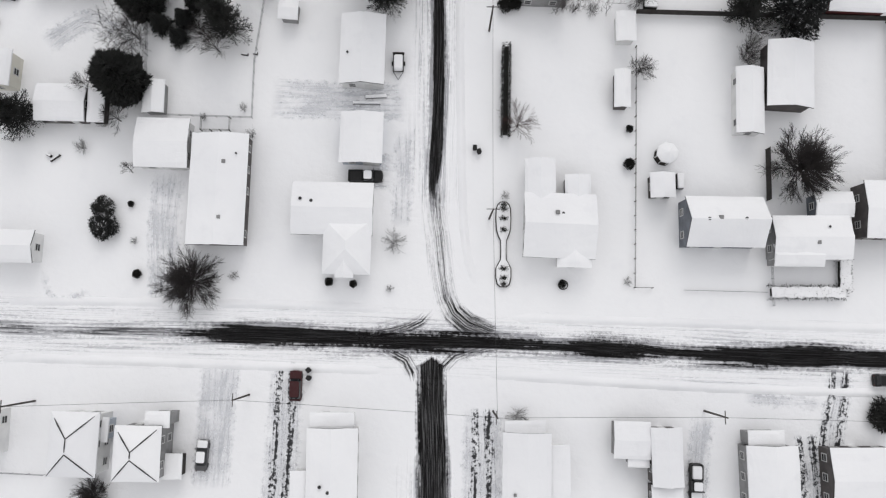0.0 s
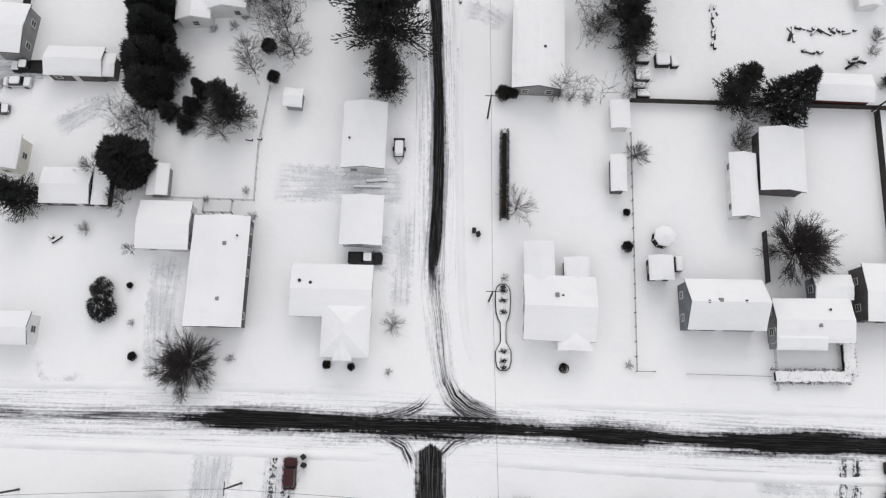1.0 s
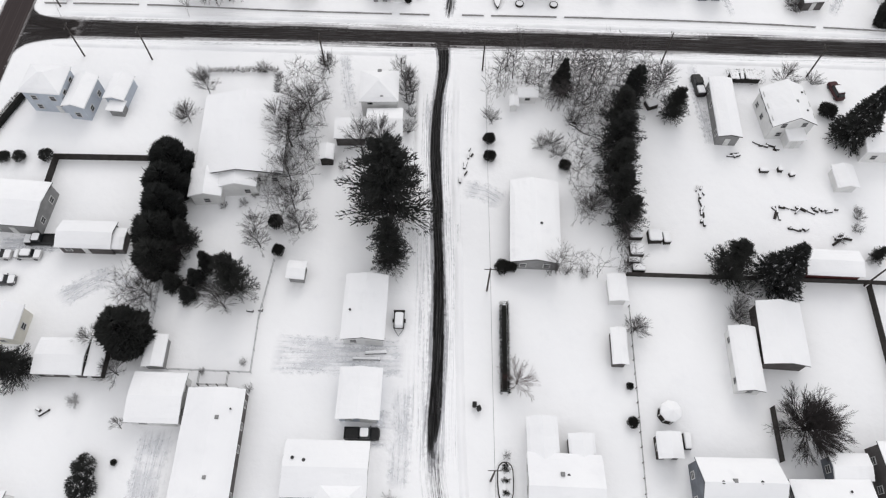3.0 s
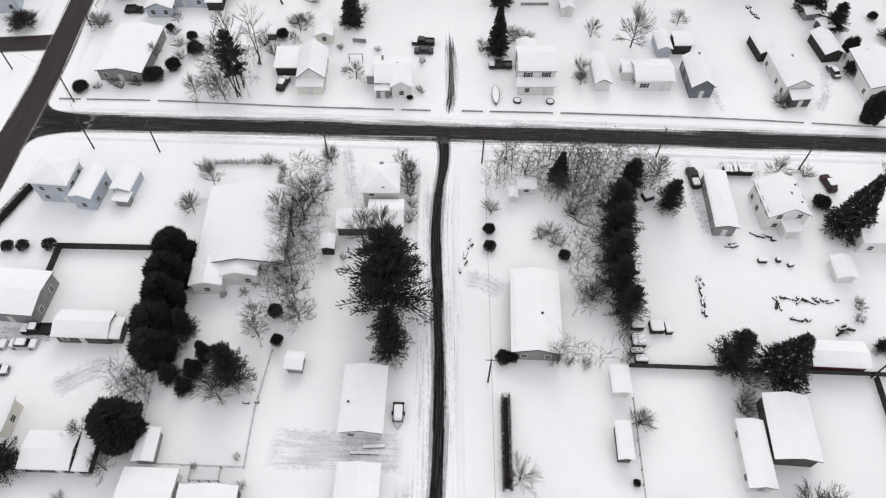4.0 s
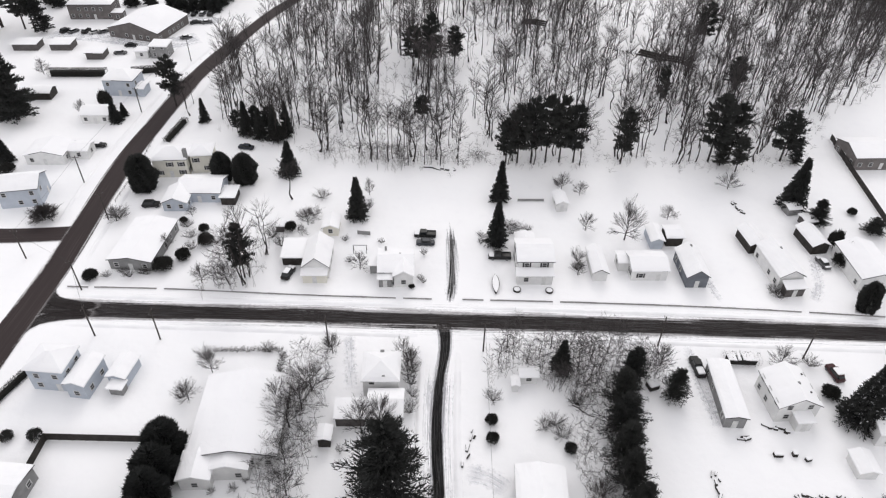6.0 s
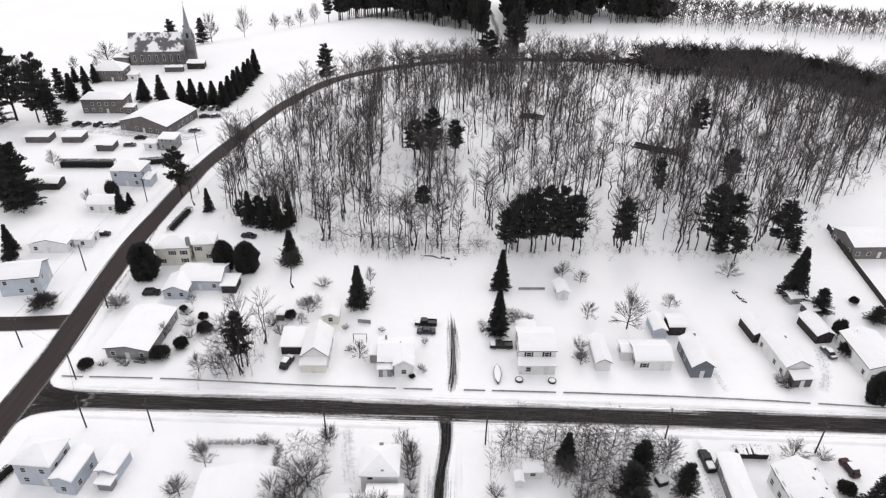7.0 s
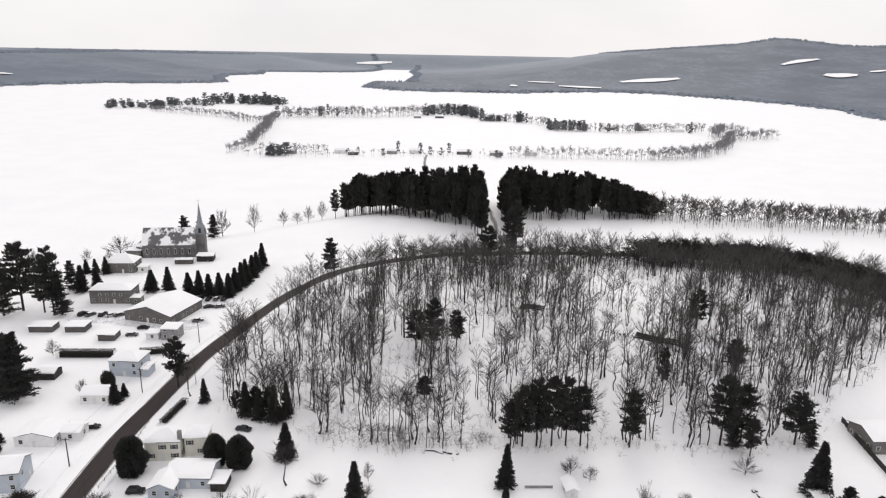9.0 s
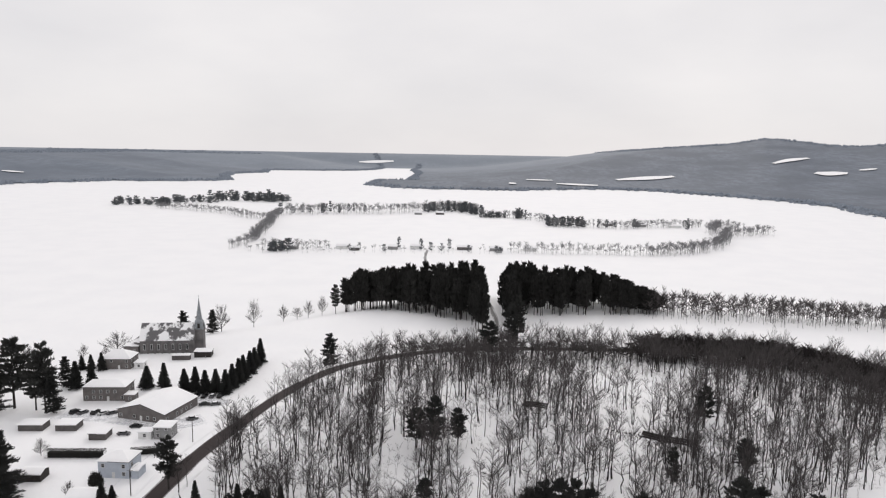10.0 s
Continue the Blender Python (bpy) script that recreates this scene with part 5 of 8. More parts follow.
def stock(kind, variant):
    """Trunk and crown meshes of a kind, made once a variant."""
    key = (kind, variant)
    if key not in STOCK:
        seed = 11 * variant + len(kind) * 7
        if kind in BARE:
            t, c = bare_tree(seed, BARE[kind])
            twig = M["red_twig"] if kind == "red_tree" else M["twig"]
            STOCK[key] = mesh_np("trunk", *prisms(t), M["bark"]), mesh_np("crown", *sticks(c, CUT.get(BARE[kind], 0.66)), twig)
        elif kind in ("bush", "round_shrub"):
            v, f = leafy_ball(seed, 2200, 0.21)
            tv, tf = prisms([(0, 0, -0.03, 0, 0, 0.5, 0.08, 0.05)])
            STOCK[key] = mesh_np("trunk", tv, tf, M["bark"]), mesh_np("crown", v, f, M["needles_snowy"] if kind == "round_shrub" else M["hedge"])
        elif kind == "cedar":
            v, f = cedar_crown(seed, 4600)
            tv, tf = prisms([(0, 0, -0.03, 0, 0, 0.4, 0.08, 0.05)])
            STOCK[key] = mesh_np("trunk", tv, tf, M["bark"]), mesh_np("crown", v, f, M["needles"])
        else:
            style = {"snowy_spruce": "spruce"}.get(kind, kind)
            t, l, v, f = conifer(seed, style, 1.5 if kind in ("pine", "snowy_spruce") else 1.0)
            lv, lf = prisms(l)
            STOCK[key] = mesh_np("trunk", *prisms(t), M["bark"]), mesh_np("crown", np.concatenate([v, lv]), np.concatenate([f, lf + len(v)]), M["needles_snowy"] if kind == "snowy_spruce" else M["needles"])
    return STOCK[key]


PLANTED = 0
FULL = {"spruce": 1.25, "snowy_spruce": 1.15, "pine": 1.12, "tall_pine": 1.12}


def plant(kind, x, y, h, r, variants=4):
    global PLANTED
    PLANTED += 1
    rnd = random.Random(PLANTED)
    trunk_me, crown_me = stock(kind, rnd.randrange(variants))
    label, category, name = TREE_LABEL[kind]
    if kind == "broad_tree" and h < 6:
        h *= 1.35
    ob = thing(name, x, y, ground_at(x, y) - 0.05, rnd.uniform(0, 360), label, category)
    ob.scale = (r * FULL.get(kind, 1.0), r * FULL.get(kind, 1.0), h)
    part("trunk", trunk_me, None, ob)
    part("crown", crown_me, None, ob)
    return ob


def inside(poly, x, y):
    r = False
    for (ax, ay), (bx, by) in zip(poly, poly[1:] + poly[:1]):
        if (ay > y) != (by > y) and x < (bx - ax) * (y - ay) / (by - ay) + ax:
            r = not r
    return r


def woods(name, label, places, shapes, material, category="trees", bark=None):
    """Many trees in one mesh: places are rows of x, y, height, radius, turn, shape. A shape is verts, faces and how many of the faces are trunk."""
    vs, fs, ks, base = [], [], [], 0
    z = land(np.array([p[0] for p in places]), np.array([p[1] for p in places]))
    for (x, y, h, r, a, k), zz in zip(places, z):
        v, f, n = shapes[k % len(shapes)]
        c, s = math.cos(a), math.sin(a)
        w = np.empty_like(v)
        w[:, 0], w[:, 1], w[:, 2] = (v[:, 0] * c - v[:, 1] * s) * r + x, (v[:, 0] * s + v[:, 1] * c) * r + y, v[:, 2] * h + zz - 0.1
        vs.append(w)
        fs.append(f + base)
        ks.append(np.arange(len(f)) < n)
        base += len(v)
    me = mesh_np(name, np.concatenate(vs), np.concatenate(fs), material)
    if bark:
        me.materials.append(bark)
        me.polygons.foreach_set("material_index", np.concatenate(ks).astype(np.int32))
    return tagged(new(name, me), label, category, kind="stuff")


def island_tone(name, a, b, rough=0.85):
    n = Nodes(name, rough)
    rnd = n.add("ShaderNodeNewGeometry").outputs["Random Per Island"]
    n.colour(n.mix(rnd, a, b))
    return n.m


M["wood_twig"] = island_tone("woodland_twigs", (0.048, 0.043, 0.043), (0.14, 0.128, 0.127))
M["wood_bark"] = worn("woodland_bark", (0.022, 0.019, 0.019), (0.040, 0.036, 0.035), 0.5)
# distance haze put into the colour: paler than the near trees' twigs
M["hazy_twig"] = island_tone("hazy_far_trees", (0.16, 0.16, 0.168), (0.29, 0.29, 0.298))
M["belt"] = island_tone("dark_brush", (0.020, 0.017, 0.017), (0.048, 0.042, 0.041))
M["stand"] = island_tone("pine_stand", (0.020, 0.020, 0.019), (0.042, 0.042, 0.039))
# haze in the colour again: greyer and paler than the near pine stands
M["far_pine"] = island_tone("hazy_far_evergreens", (0.095, 0.104, 0.112), (0.16, 0.172, 0.182))


def bare_shape(seed, style):
    t, c = bare_tree(seed, style)
    tv, tf = prisms(t)
    v, f = sticks(c, CUT.get(style, 0.66))
    return np.concatenate([tv, v]), np.concatenate([tf, f + len(tv)]), len(tf)


def pine_shape(seed, style="stand", dense=1.0):
    t, l, v, f = conifer(seed, style, dense)
    tv, tf = prisms(t)
    return np.concatenate([tv, v]), np.concatenate([tf, f + len(tv)]), len(tf)




# ---- church ----
def patchy_slate():
    n = Nodes("slate_with_patches_of_snow", 0.7)
    k = n.math("ADD", n.math("MULTIPLY", n.noise(0.12, 4.0), 0.75), n.math("MULTIPLY", n.noise(0.6, 3.0), 0.25))
    n.colour(n.mix(n.span(k, 0.46, 0.53), (0.14, 0.135, 0.14), SNOW))
    return n.m


M["patchy"] = patchy_slate()


def church(x, y, rot):
    ob = thing("church", x, y, ground_at(x, y), rot, "grey stone church with patchy snowy roof and pointed steeple", "church")
    L, W, e, r = 27.0, 13.0, 7.0, 7.5
    bm = bmesh.new()
    a, b = L / 2, W / 2 - 0.4
    v = [bm.verts.new(p) for p in ((-a, -b, -0.5), (a, -b, -0.5), (a, b, -0.5), (-a, b, -0.5), (-a, -b, e), (a, -b, e), (a, b, e), (-a, b, e), (-a, 0, e + r), (a, 0, e + r))]
    for f in ((3, 2, 1, 0), (0, 1, 5, 4), (2, 3, 7, 6), (1, 2, 6, 9, 5), (3, 0, 4, 8, 7), (4, 5, 9, 8), (8, 9, 6, 7)):
        bm.faces.new([v[i] for i in f])
    part("wall", bm, M["stone"], ob)
    part("roof", slab("gable", L + 0.8, W + 0.6, e - 0.2, r + 0.3, 0.35), M["patchy"], ob, "slate roof with patches of snow")
    for side in (-1, 1):
        for k in range(7):
            px = -L / 2 + 2.2 + k * 3.6
            bm = bmesh.new()
            box(bm, px, side * (b + 0.03), 1.8, 1.1, 0.16, 3.2)
            w = part("window", bm, M["trim"], ob)
            bm = bmesh.new()
            box(bm, px, side * (b + 0.06), 2.0, 0.8, 0.16, 2.8)
            part("pane", bm, M["glass"], w)
            bm = bmesh.new()
            box(bm, px + 1.8, side * (b + 0.4), -0.4, 0.6, 0.9, 5.6)
            part("buttress", bm, M["stone"], ob)
    # tower and spire at the far end
    tx = a + 2.0
    bm = bmesh.new()
    box(bm, tx, 0, -0.5, 4.8, 4.8, 11.5)
    box(bm, tx, 0, 11.0, 5.2, 5.2, 0.5)
    part("tower", bm, M["stone"], ob)
    bm = bmesh.new()
    box(bm, tx, 0, 11.5, 4.0, 4.0, 4.0)
    part("belfry", bm, M["steeple"], ob)
    for turn in range(4):
        bm = bmesh.new()
        c, s = math.cos(turn * math.pi / 2), math.sin(turn * math.pi / 2)
        box(bm, tx + 2.02 * c, 2.02 * s, 12.2, 0.12 if turn % 2 == 0 else 1.3, 1.3 if turn % 2 == 0 else 0.12, 2.5)
        part("louvre", bm, M["dark_wood"], ob)
    bm = bmesh.new()
    tube(bm, [(tx, 0, 15.5), (tx, 0, 17.2), (tx, 0, 28.5)], [2.5, 1.45, 0.06], 8)
    part("spire", bm, M["steeple"], ob, "grey metal-clad spire")
    bm = bmesh.new()
    box(bm, tx, 0, 28.5, 0.12, 0.12, 1.5)
    box(bm, tx, 0, 29.2, 0.8, 0.12, 0.12)
    part("cross", bm, M["metal"], ob)
    for k in (-1, 1):
        for j in (-1, 1):
            bm = bmesh.new()
            tube(bm, [(tx + k * 2.2, j * 2.2, 11.4), (tx + k * 2.2, j * 2.2, 12.4), (tx + k * 2.2, j * 2.2, 14.4)], [0.4, 0.4, 0.04], 6)
            part("pinnacle", bm, M["steeple"], ob)
    bm = bmesh.new()
    tube(bm, [(-a - 0.2, 0, -0.5), (-a - 0.2, 0, 5.5)], [4.6, 4.6], 12)
    part("apse", bm, M["stone"], ob)
    bm = bmesh.new()
    tube(bm, [(-a - 0.2, 0, 5.5), (-a - 0.2, 0, 9.0)], [5.0, 0.4], 12)
    part("apse_roof", bm, M["patchy"], ob)
    block(ob, x - 17.5, y - 5.5, 8.0, 7.0, rot, 4.0, 0.5, "flat", wall="brick")
    return ob


church(-153.0, 354.0, 8)
house("house", "low snowed pavilion beside the church", "pavilion", B(-131.5, 345.0, 9.0, 7.0, 8, 3.0, 0.6, roof="hip", wall="dark_wood", glaze=False), B(-140.5, 338.0, 9.5, 3.5, 8, 2.4, 0.3, roof="flat", wall="brown_siding", glaze=False))


# ---- vehicles ----
def rounded_box(bm, cx, cz, lx, ly, h, top=1.0, top_y=1.0, shift=0.0):
    """A box whose top is narrower, with softened upper edges."""
    lay = [(cz, 1.0, 1.0, 0.0), (cz + h * 0.8, (1 + 4 * top) / 5, (1 + 4 * top_y) / 5, shift * 0.8), (cz + h, top * 0.95, top_y * 0.9, shift)]
    rings = []
    for z, sx, sy, sh in lay:
        c = min(lx, ly) * 0.12
        a, b = lx / 2 * sx, ly / 2 * sy
        rings.append([bm.verts.new((cx + sh + px, py, z)) for px, py in ((-a + c, -b), (a - c, -b), (a, -b + c), (a, b - c), (a - c, b), (-a + c, b), (-a, b - c), (-a, -b + c))])
    bm.faces.new(rings[0][::-1])
    for p, q in zip(rings, rings[1:]):
        for k in range(8):
            bm.faces.new((p[k], p[(k + 1) % 8], q[(k + 1) % 8], q[k]))
    bm.faces.new(rings[-1])


def wheel_meshes():
    bm = bmesh.new()
    bmesh.ops.create_cone(bm, cap_ends=True, segments=14, radius1=0.34, radius2=0.34, depth=0.22, matrix=pose(0, 0, 0, 90))
    tyre = bpy.data.meshes.new("tyre")
    bm.to_mesh(tyre)
    bm.free()
    tyre.materials.append(M["rubber"])
    bm = bmesh.new()
    bmesh.ops.create_cone(bm, cap_ends=True, segments=10, radius1=0.2, radius2=0.17, depth=0.25, matrix=pose(0, 0, 0, 90))
    rim = bpy.data.meshes.new("rim")
    bm.to_mesh(rim)
    bm.free()
    rim.materials.append(M["metal"])
    return tyre, rim


TYRE_ME, RIM_ME = wheel_meshes()


def vehicle(kind, x, y, rot, colour, snow="roof", label=""):
    """A parked car, van or pickup; its nose points along +x before the turn."""
    ob = thing("pickup_truck" if kind == "pickup" else "car", x, y, ground_at(x, y), rot, label, "pickup truck" if kind == "pickup" else "car")
    L, W, deck, h = {"sedan": (4.7, 1.82, 0.62, 0.50), "suv": (4.7, 1.9, 0.75, 0.66), "pickup": (5.6, 1.95, 0.78, 0.70)}[kind]
    bm = bmesh.new()
    rounded_box(bm, 0, 0.32, L, W, deck, 0.96, 0.96)
    if kind == "pickup":
        for cy in (-W / 2 + 0.1, W / 2 - 0.1):
            box(bm, -L * 0.27, cy, 0.9, L * 0.40, 0.10, 0.42)
        box(bm, -L / 2 + 0.12, 0, 0.9, 0.10, W - 0.2, 0.42)
    part("body", bm, PAINT[colour], ob)
    cx, cl = {"sedan": (-0.15, 2.7), "suv": (-0.45, 3.2), "pickup": (0.45, 2.1)}[kind]
    top = 0.32 + deck - 0.02
    bm = bmesh.new()
    rounded_box(bm, cx, top, cl, W * 0.92, h, 0.70 if kind == "sedan" else 0.80, 0.84)
    part("cabin_glass", bm, M["glass"], ob, "dark window glass")
    bm = bmesh.new()
    rounded_box(bm, cx, top + h - 0.01, cl * (0.66 if kind == "sedan" else 0.76), W * 0.76, 0.06, 0.96, 0.96)
    part("roof_panel", bm, PAINT[colour], ob)
    for k in (-1, 1):
        for j in (-1, 1):
            w = part("wheel", TYRE_ME, None, ob)
            w.matrix_local = pose(k * L * 0.31, j * (W / 2 - 0.08), 0.34)
            part("rim", RIM_ME, None, w)
    for j in (-1, 1):
        bm = bmesh.new()
        box(bm, L / 2 - 0.05, j * W * 0.34, 0.66, 0.10, 0.34, 0.16)
        part("headlight", bm, M["trim"], ob)
        bm = bmesh.new()
        box(bm, -L / 2 + 0.05, j * W * 0.37, 0.72, 0.08, 0.22, 0.2)
        part("tail_light", bm, PAINT["red"], ob)
        bm = bmesh.new()
        box(bm, cx + cl * 0.42, j * (W / 2 + 0.06), top, 0.16, 0.2, 0.14)
        part("mirror", bm, PAINT[colour], ob)
    caps = []
    if "roof" in snow:
        caps.append((cx - 0.02, top + h + 0.045, cl * 0.62, W * 0.72, 0.14))
    if "hood" in snow:
        caps.append((L * 0.36, 0.32 + deck, L * 0.24, W * 0.86, 0.07))
    if "bed" in snow and kind == "pickup":
        caps.append((-L * 0.27, 0.32 + deck + 0.02, L * 0.36, W * 0.78, 0.3))
    if "back" in snow and kind != "pickup":
        caps.append((-L * 0.42, 0.32 + deck, L * 0.12, W * 0.84, 0.07))
    for sx, sz, sl, sw, sh in caps:
        bm = bmesh.new()
        rounded_box(bm, sx, sz, sl, sw, sh, 0.93, 0.93)
        part("snow_cap", bm, M["roof_snow"], ob, "settled snow")
    return ob


for kind, x, y, rot, col, sn, lab in (
    ("pickup", -12.3, 24.6, 0, "black", "roof", "black pickup with snow on its cab beside a garage"),
    ("suv", -22.3, -8.6, 90, "red", "", "dark red car on a slushy drive"),
    ("sedan", -36.2, -19.2, 88, "grey", "roof hood", "grey car with snow on roof and bonnet"),
    ("pickup", 39.2, -22.4, -92, "black", "roof hood bed", "dark pickup half covered in snow"),
    ("suv", 69.6, -6.8, 0, "black", "", "black car parked by the road"),
    ("pickup", -71.6, 57.6, 180, "black", "roof hood", "black pickup with a snowy cab beside a garage"),
    ("sedan", -78.2, 54.6, 0, "white", "roof hood back", "car buried under settled snow"),
    ("sedan", -73.0, 54.7, 0, "white", "roof hood back", "pale car covered with snow"),
    ("sedan", -76.0, 49.6, 5, "grey", "roof hood back", "grey car with snow on its roof"),
    ("pickup", 51.4, 96.2, 95, "black", "bed", "black pickup beside a mobile home"),
    ("suv", 79.4, 95.4, 100, "red", "roof", "dark red car beside an evergreen bush"),
    ("suv", -38.2, 122.4, 75, "black", "roof hood", "dark car with snow on its roof beside a cottage"),
    ("pickup", -6.4, 138.4, 178, "black", "hood", "black pickup beside another car"),
    ("sedan", -6.2, 135.2, 180, "blue", "", "dark car beside a pickup"),
    ("pickup", 12.2, 130.4, 180, "black", "hood", "dark pickup beside a white house"),
    ("sedan", 91.6, 130.8, 100, "grey", "roof hood back", "snow-dusted car before a garage"),
    ("suv", -79.8, 148.6, 5, "black", "", "black car beside a pale grey house"),
    ("sedan", -61.8, 179.0, 170, "blue", "", "dark car below the wooded hill"),
    ("sedan", -106.0, 178.0, 10, "black", "roof", "dark car beside a white house"),
    ("suv", -113.0, 285.4, 85, "black", "", "dark car parked under the spruces"),
    ("sedan", -109.4, 285.6, 85, "black", "", "dark car parked under the spruces"),
    ("sedan", -106.0, 285.8, 85, "grey", "roof", "grey car parked under the spruces"),
    ("suv", -102.6, 286.0, 85, "black", "", "dark car parked under the spruces"),
    ("sedan", -106.0, 276.2, 20, "black", "", "dark car in the parking lot"),
    ("sedan", -101.6, 276.8, 20, "grey", "roof", "grey car in the parking lot"),
    ("sedan", -105.2, 260.8, 30, "grey", "roof hood", "car beside the hall"),
    ("suv", -154.4, 264.4, 60, "black", "", "dark car before the brick building"),
    ("sedan", -151.2, 264.2, 60, "grey", "roof", "grey car before the brick building"),
    ("suv", -146.2, 264.6, 80, "black", "roof", "dark car before the brick building"),
    ("sedan", -142.6, 264.0, 45, "white", "roof", "pale car before the brick building"),
    ("sedan", -139.4, 264.6, 45, "grey", "roof", "grey car before the brick building"),
    ("sedan", -125.0, 244.8, 5, "grey", "roof", "grey car beside the garages"),
    ("sedan", -123.6, 251.8, 5, "black", "", "dark car beside the garages"),
):
    vehicle(kind, x, y, rot, col, sn, lab)


def trailer(x, y, rot):
    ob = thing("utility_trailer", x, y, ground_at(x, y), rot, "small utility trailer heaped with snow", "trailer")
    bm = bmesh.new()
    box(bm, 0, 0, 0.5, 1.7, 3.0, 0.16)
    for s in (-1, 1):
        box(bm, s * 0.85, 0, 0.66, 0.06, 3.0, 0.35)
    box(bm, 0, 1.6, 0.5, 1.9, 0.2, 0.5)
    part("bed", bm, M["dark_wood"], ob)
    bm = bmesh.new()
    for s in (-1, 1):
        tube(bm, [(s * 0.8, -1.5, 0.5), (0, -2.8, 0.5)], [0.06, 0.06])
    part("tongue", bm, M["metal"], ob)
    bm = bmesh.new()
    rounded_box(bm, 0, 0.66, 1.55, 2.8, 0.7, 0.85, 0.85)
    part("snow_cap", bm, M["roof_snow"], ob, "heaped snow")
    for s in (-1, 1):
        w = part("wheel", TYRE_ME, None, ob)
        w.matrix_local = pose(s * 0.98, 0, 0.34, 0, 0, 90)
        part("rim", RIM_ME, None, w)


trailer(-7.4, 43.6, 0)


# ---- poles and wires ----
def utility_pole(x, y, rot, h=8.8):
    z = ground_at(x, y)
    ob = thing("utility_pole", x, y, z, rot, "weathered wooden utility pole with a crossarm", "utility pole", "poles along the streets")
    bm = bmesh.new()
    tube(bm, [(0, 0, -0.3), (0, 0, h * 0.6), (0, 0, h)], [0.17, 0.15, 0.11], 8)
    part("pole", bm, M["pole_wood"], ob)
    bm = bmesh.new()
    box(bm, 0, 0.12, h - 0.7, 1.9, 0.10, 0.12)
    arm = part("crossarm", bm, M["pole_wood"], ob)
    for k in (-0.8, 0.0, 0.8):
        bm = bmesh.new()
        tube(bm, [(k, 0.12, h - 0.58), (k, 0.12, h - 0.4)], [0.05, 0.035], 6)
        part("insulator", bm, M["metal"], arm)
    return Vector((x, y, z + h - 0.42))


def wire(a, b, sag=0.5, r=0.022):
    pts = []
    for i in range(9):
        t = i / 8
        p = a.lerp(b, t)
        p.z -= sag * 4 * t * (1 - t)
        pts.append(p)
    bm = bmesh.new()
    tube(bm, pts, [r] * 9, 4)
    me = bpy.data.meshes.new("power_line")
    bm.to_mesh(me)
    bm.free()
    me.materials.append(M["wire"])
    tagged(new("power_line", me), "thin dark cable slung between poles", "power line", "cables between the poles")


lines = [
    [(-100, -10.5, 90), (-62.7, -11.4, 90), (-29.6, -10.1, 90), (8.3, -12.2, 90), (41.1, -11.8, 90), (86, -12.6, 90)],
    [(8.3, -12.2, 0), (7.6, 18, 0), (7.5, 49.6, 0), (7.3, 99.6, 0)],
    [(-84.4, 115.5, 20), (-75.5, 101.4, 90), (-61.3, 100.8, 90), (-25.3, 99.9, 90), (7.3, 99.6, 90), (44.7, 102.3, 90), (74.6, 99.6, 90), (112, 99, 90)],
    [(-102.3, 126.0, 0), (-102.1, 158.7, 0), (-101.0, 200.0, 0), (-97.0, 240.0, 0)],
]
tops = {}
for run in lines:
    for x, y, r in run:
        if (x, y) not in tops:
            tops[(x, y)] = utility_pole(x, y, r)
    for (ax, ay, _), (bx, by, _) in zip(run, run[1:]):
        wire(tops[(ax, ay)], tops[(bx, by)], 0.012 * math.dist((ax, ay), (bx, by)))
utility_pole(-88.7, 142.0, 30)
utility_pole(73.6, 51.9, 60)
wire(tops[(-84.4, 115.5)], tops[(-102.3, 126.0)], 0.3)


# ---- fences ----
def fence(pts, height, style, label, gap=2.4):
    """Posts with boards or rails between, along a line."""
    material = {"board": M["dark_wood"], "grey": M["grey_siding"], "wire": M["metal"], "rail": M["pole_wood"]}[style]
    ob = thing("fence", pts[0][0], pts[0][1], 0, 0, label, "fence")
    ox, oy = pts[0]
    for (ax, ay), (bx, by) in zip(pts, pts[1:]):
        n = max(1, round(math.dist((ax, ay), (bx, by)) / gap))
        turn = math.atan2(by - ay, bx - ax)
        for i in range(n + 1):
            x, y = ax + (bx - ax) * i / n, ay + (by - ay) * i / n
            z = ground_at(x, y)
            bm = bmesh.new()
            w = 0.10 if style != "wire" else 0.06
            box(bm, x - ox, y - oy, z - 0.2, w, w, height + 0.25, turn)
            part("post", bm, material, ob)
            if i == n:
                continue
            x2, y2 = ax + (bx - ax) * (i + 0.5) / n, ay + (by - ay) * (i + 0.5) / n
            long = math.dist((ax, ay), (bx, by)) / n
            bm = bmesh.new()
            if style in ("board", "grey"):
                box(bm, x2 - ox, y2 - oy, z + 0.05, long - 0.1, 0.04, height - 0.1, turn)
                box(bm, x2 - ox, y2 - oy, z + height - 0.05, long, 0.10, 0.06, turn)
                part("panel", bm, material, ob)
            else:
                for k in ((0.95, 0.5) if style == "rail" else (0.98, 0.66, 0.34)):
                    box(bm, x2 - ox, y2 - oy, z + height * k, long, 0.04, 0.07 if style == "rail" else 0.035, turn)
                part("rail", bm, material, ob)
    return ob


fence([(-73.6, 75.3), (-54.4, 75.3)], 1.9, "board", "tall black board fence round a yard")
fence([(-73.6, 75.2), (-73.7, 60.3)], 1.9, "board", "tall black board fence beside a house")
fence([(31.8, 52.9), (73.6, 52.2), (95, 51.6)], 1.6, "board", "long dark board fence between gardens")
fence([(73.9, 51.6), (73.2, 34.4), (72.8, 25)], 1.6, "board", "dark board fence down a garden's side")
fence([(52.5, 29.9), (52.3, 21.5)], 1.7, "board", "short dark board fence beside a house")
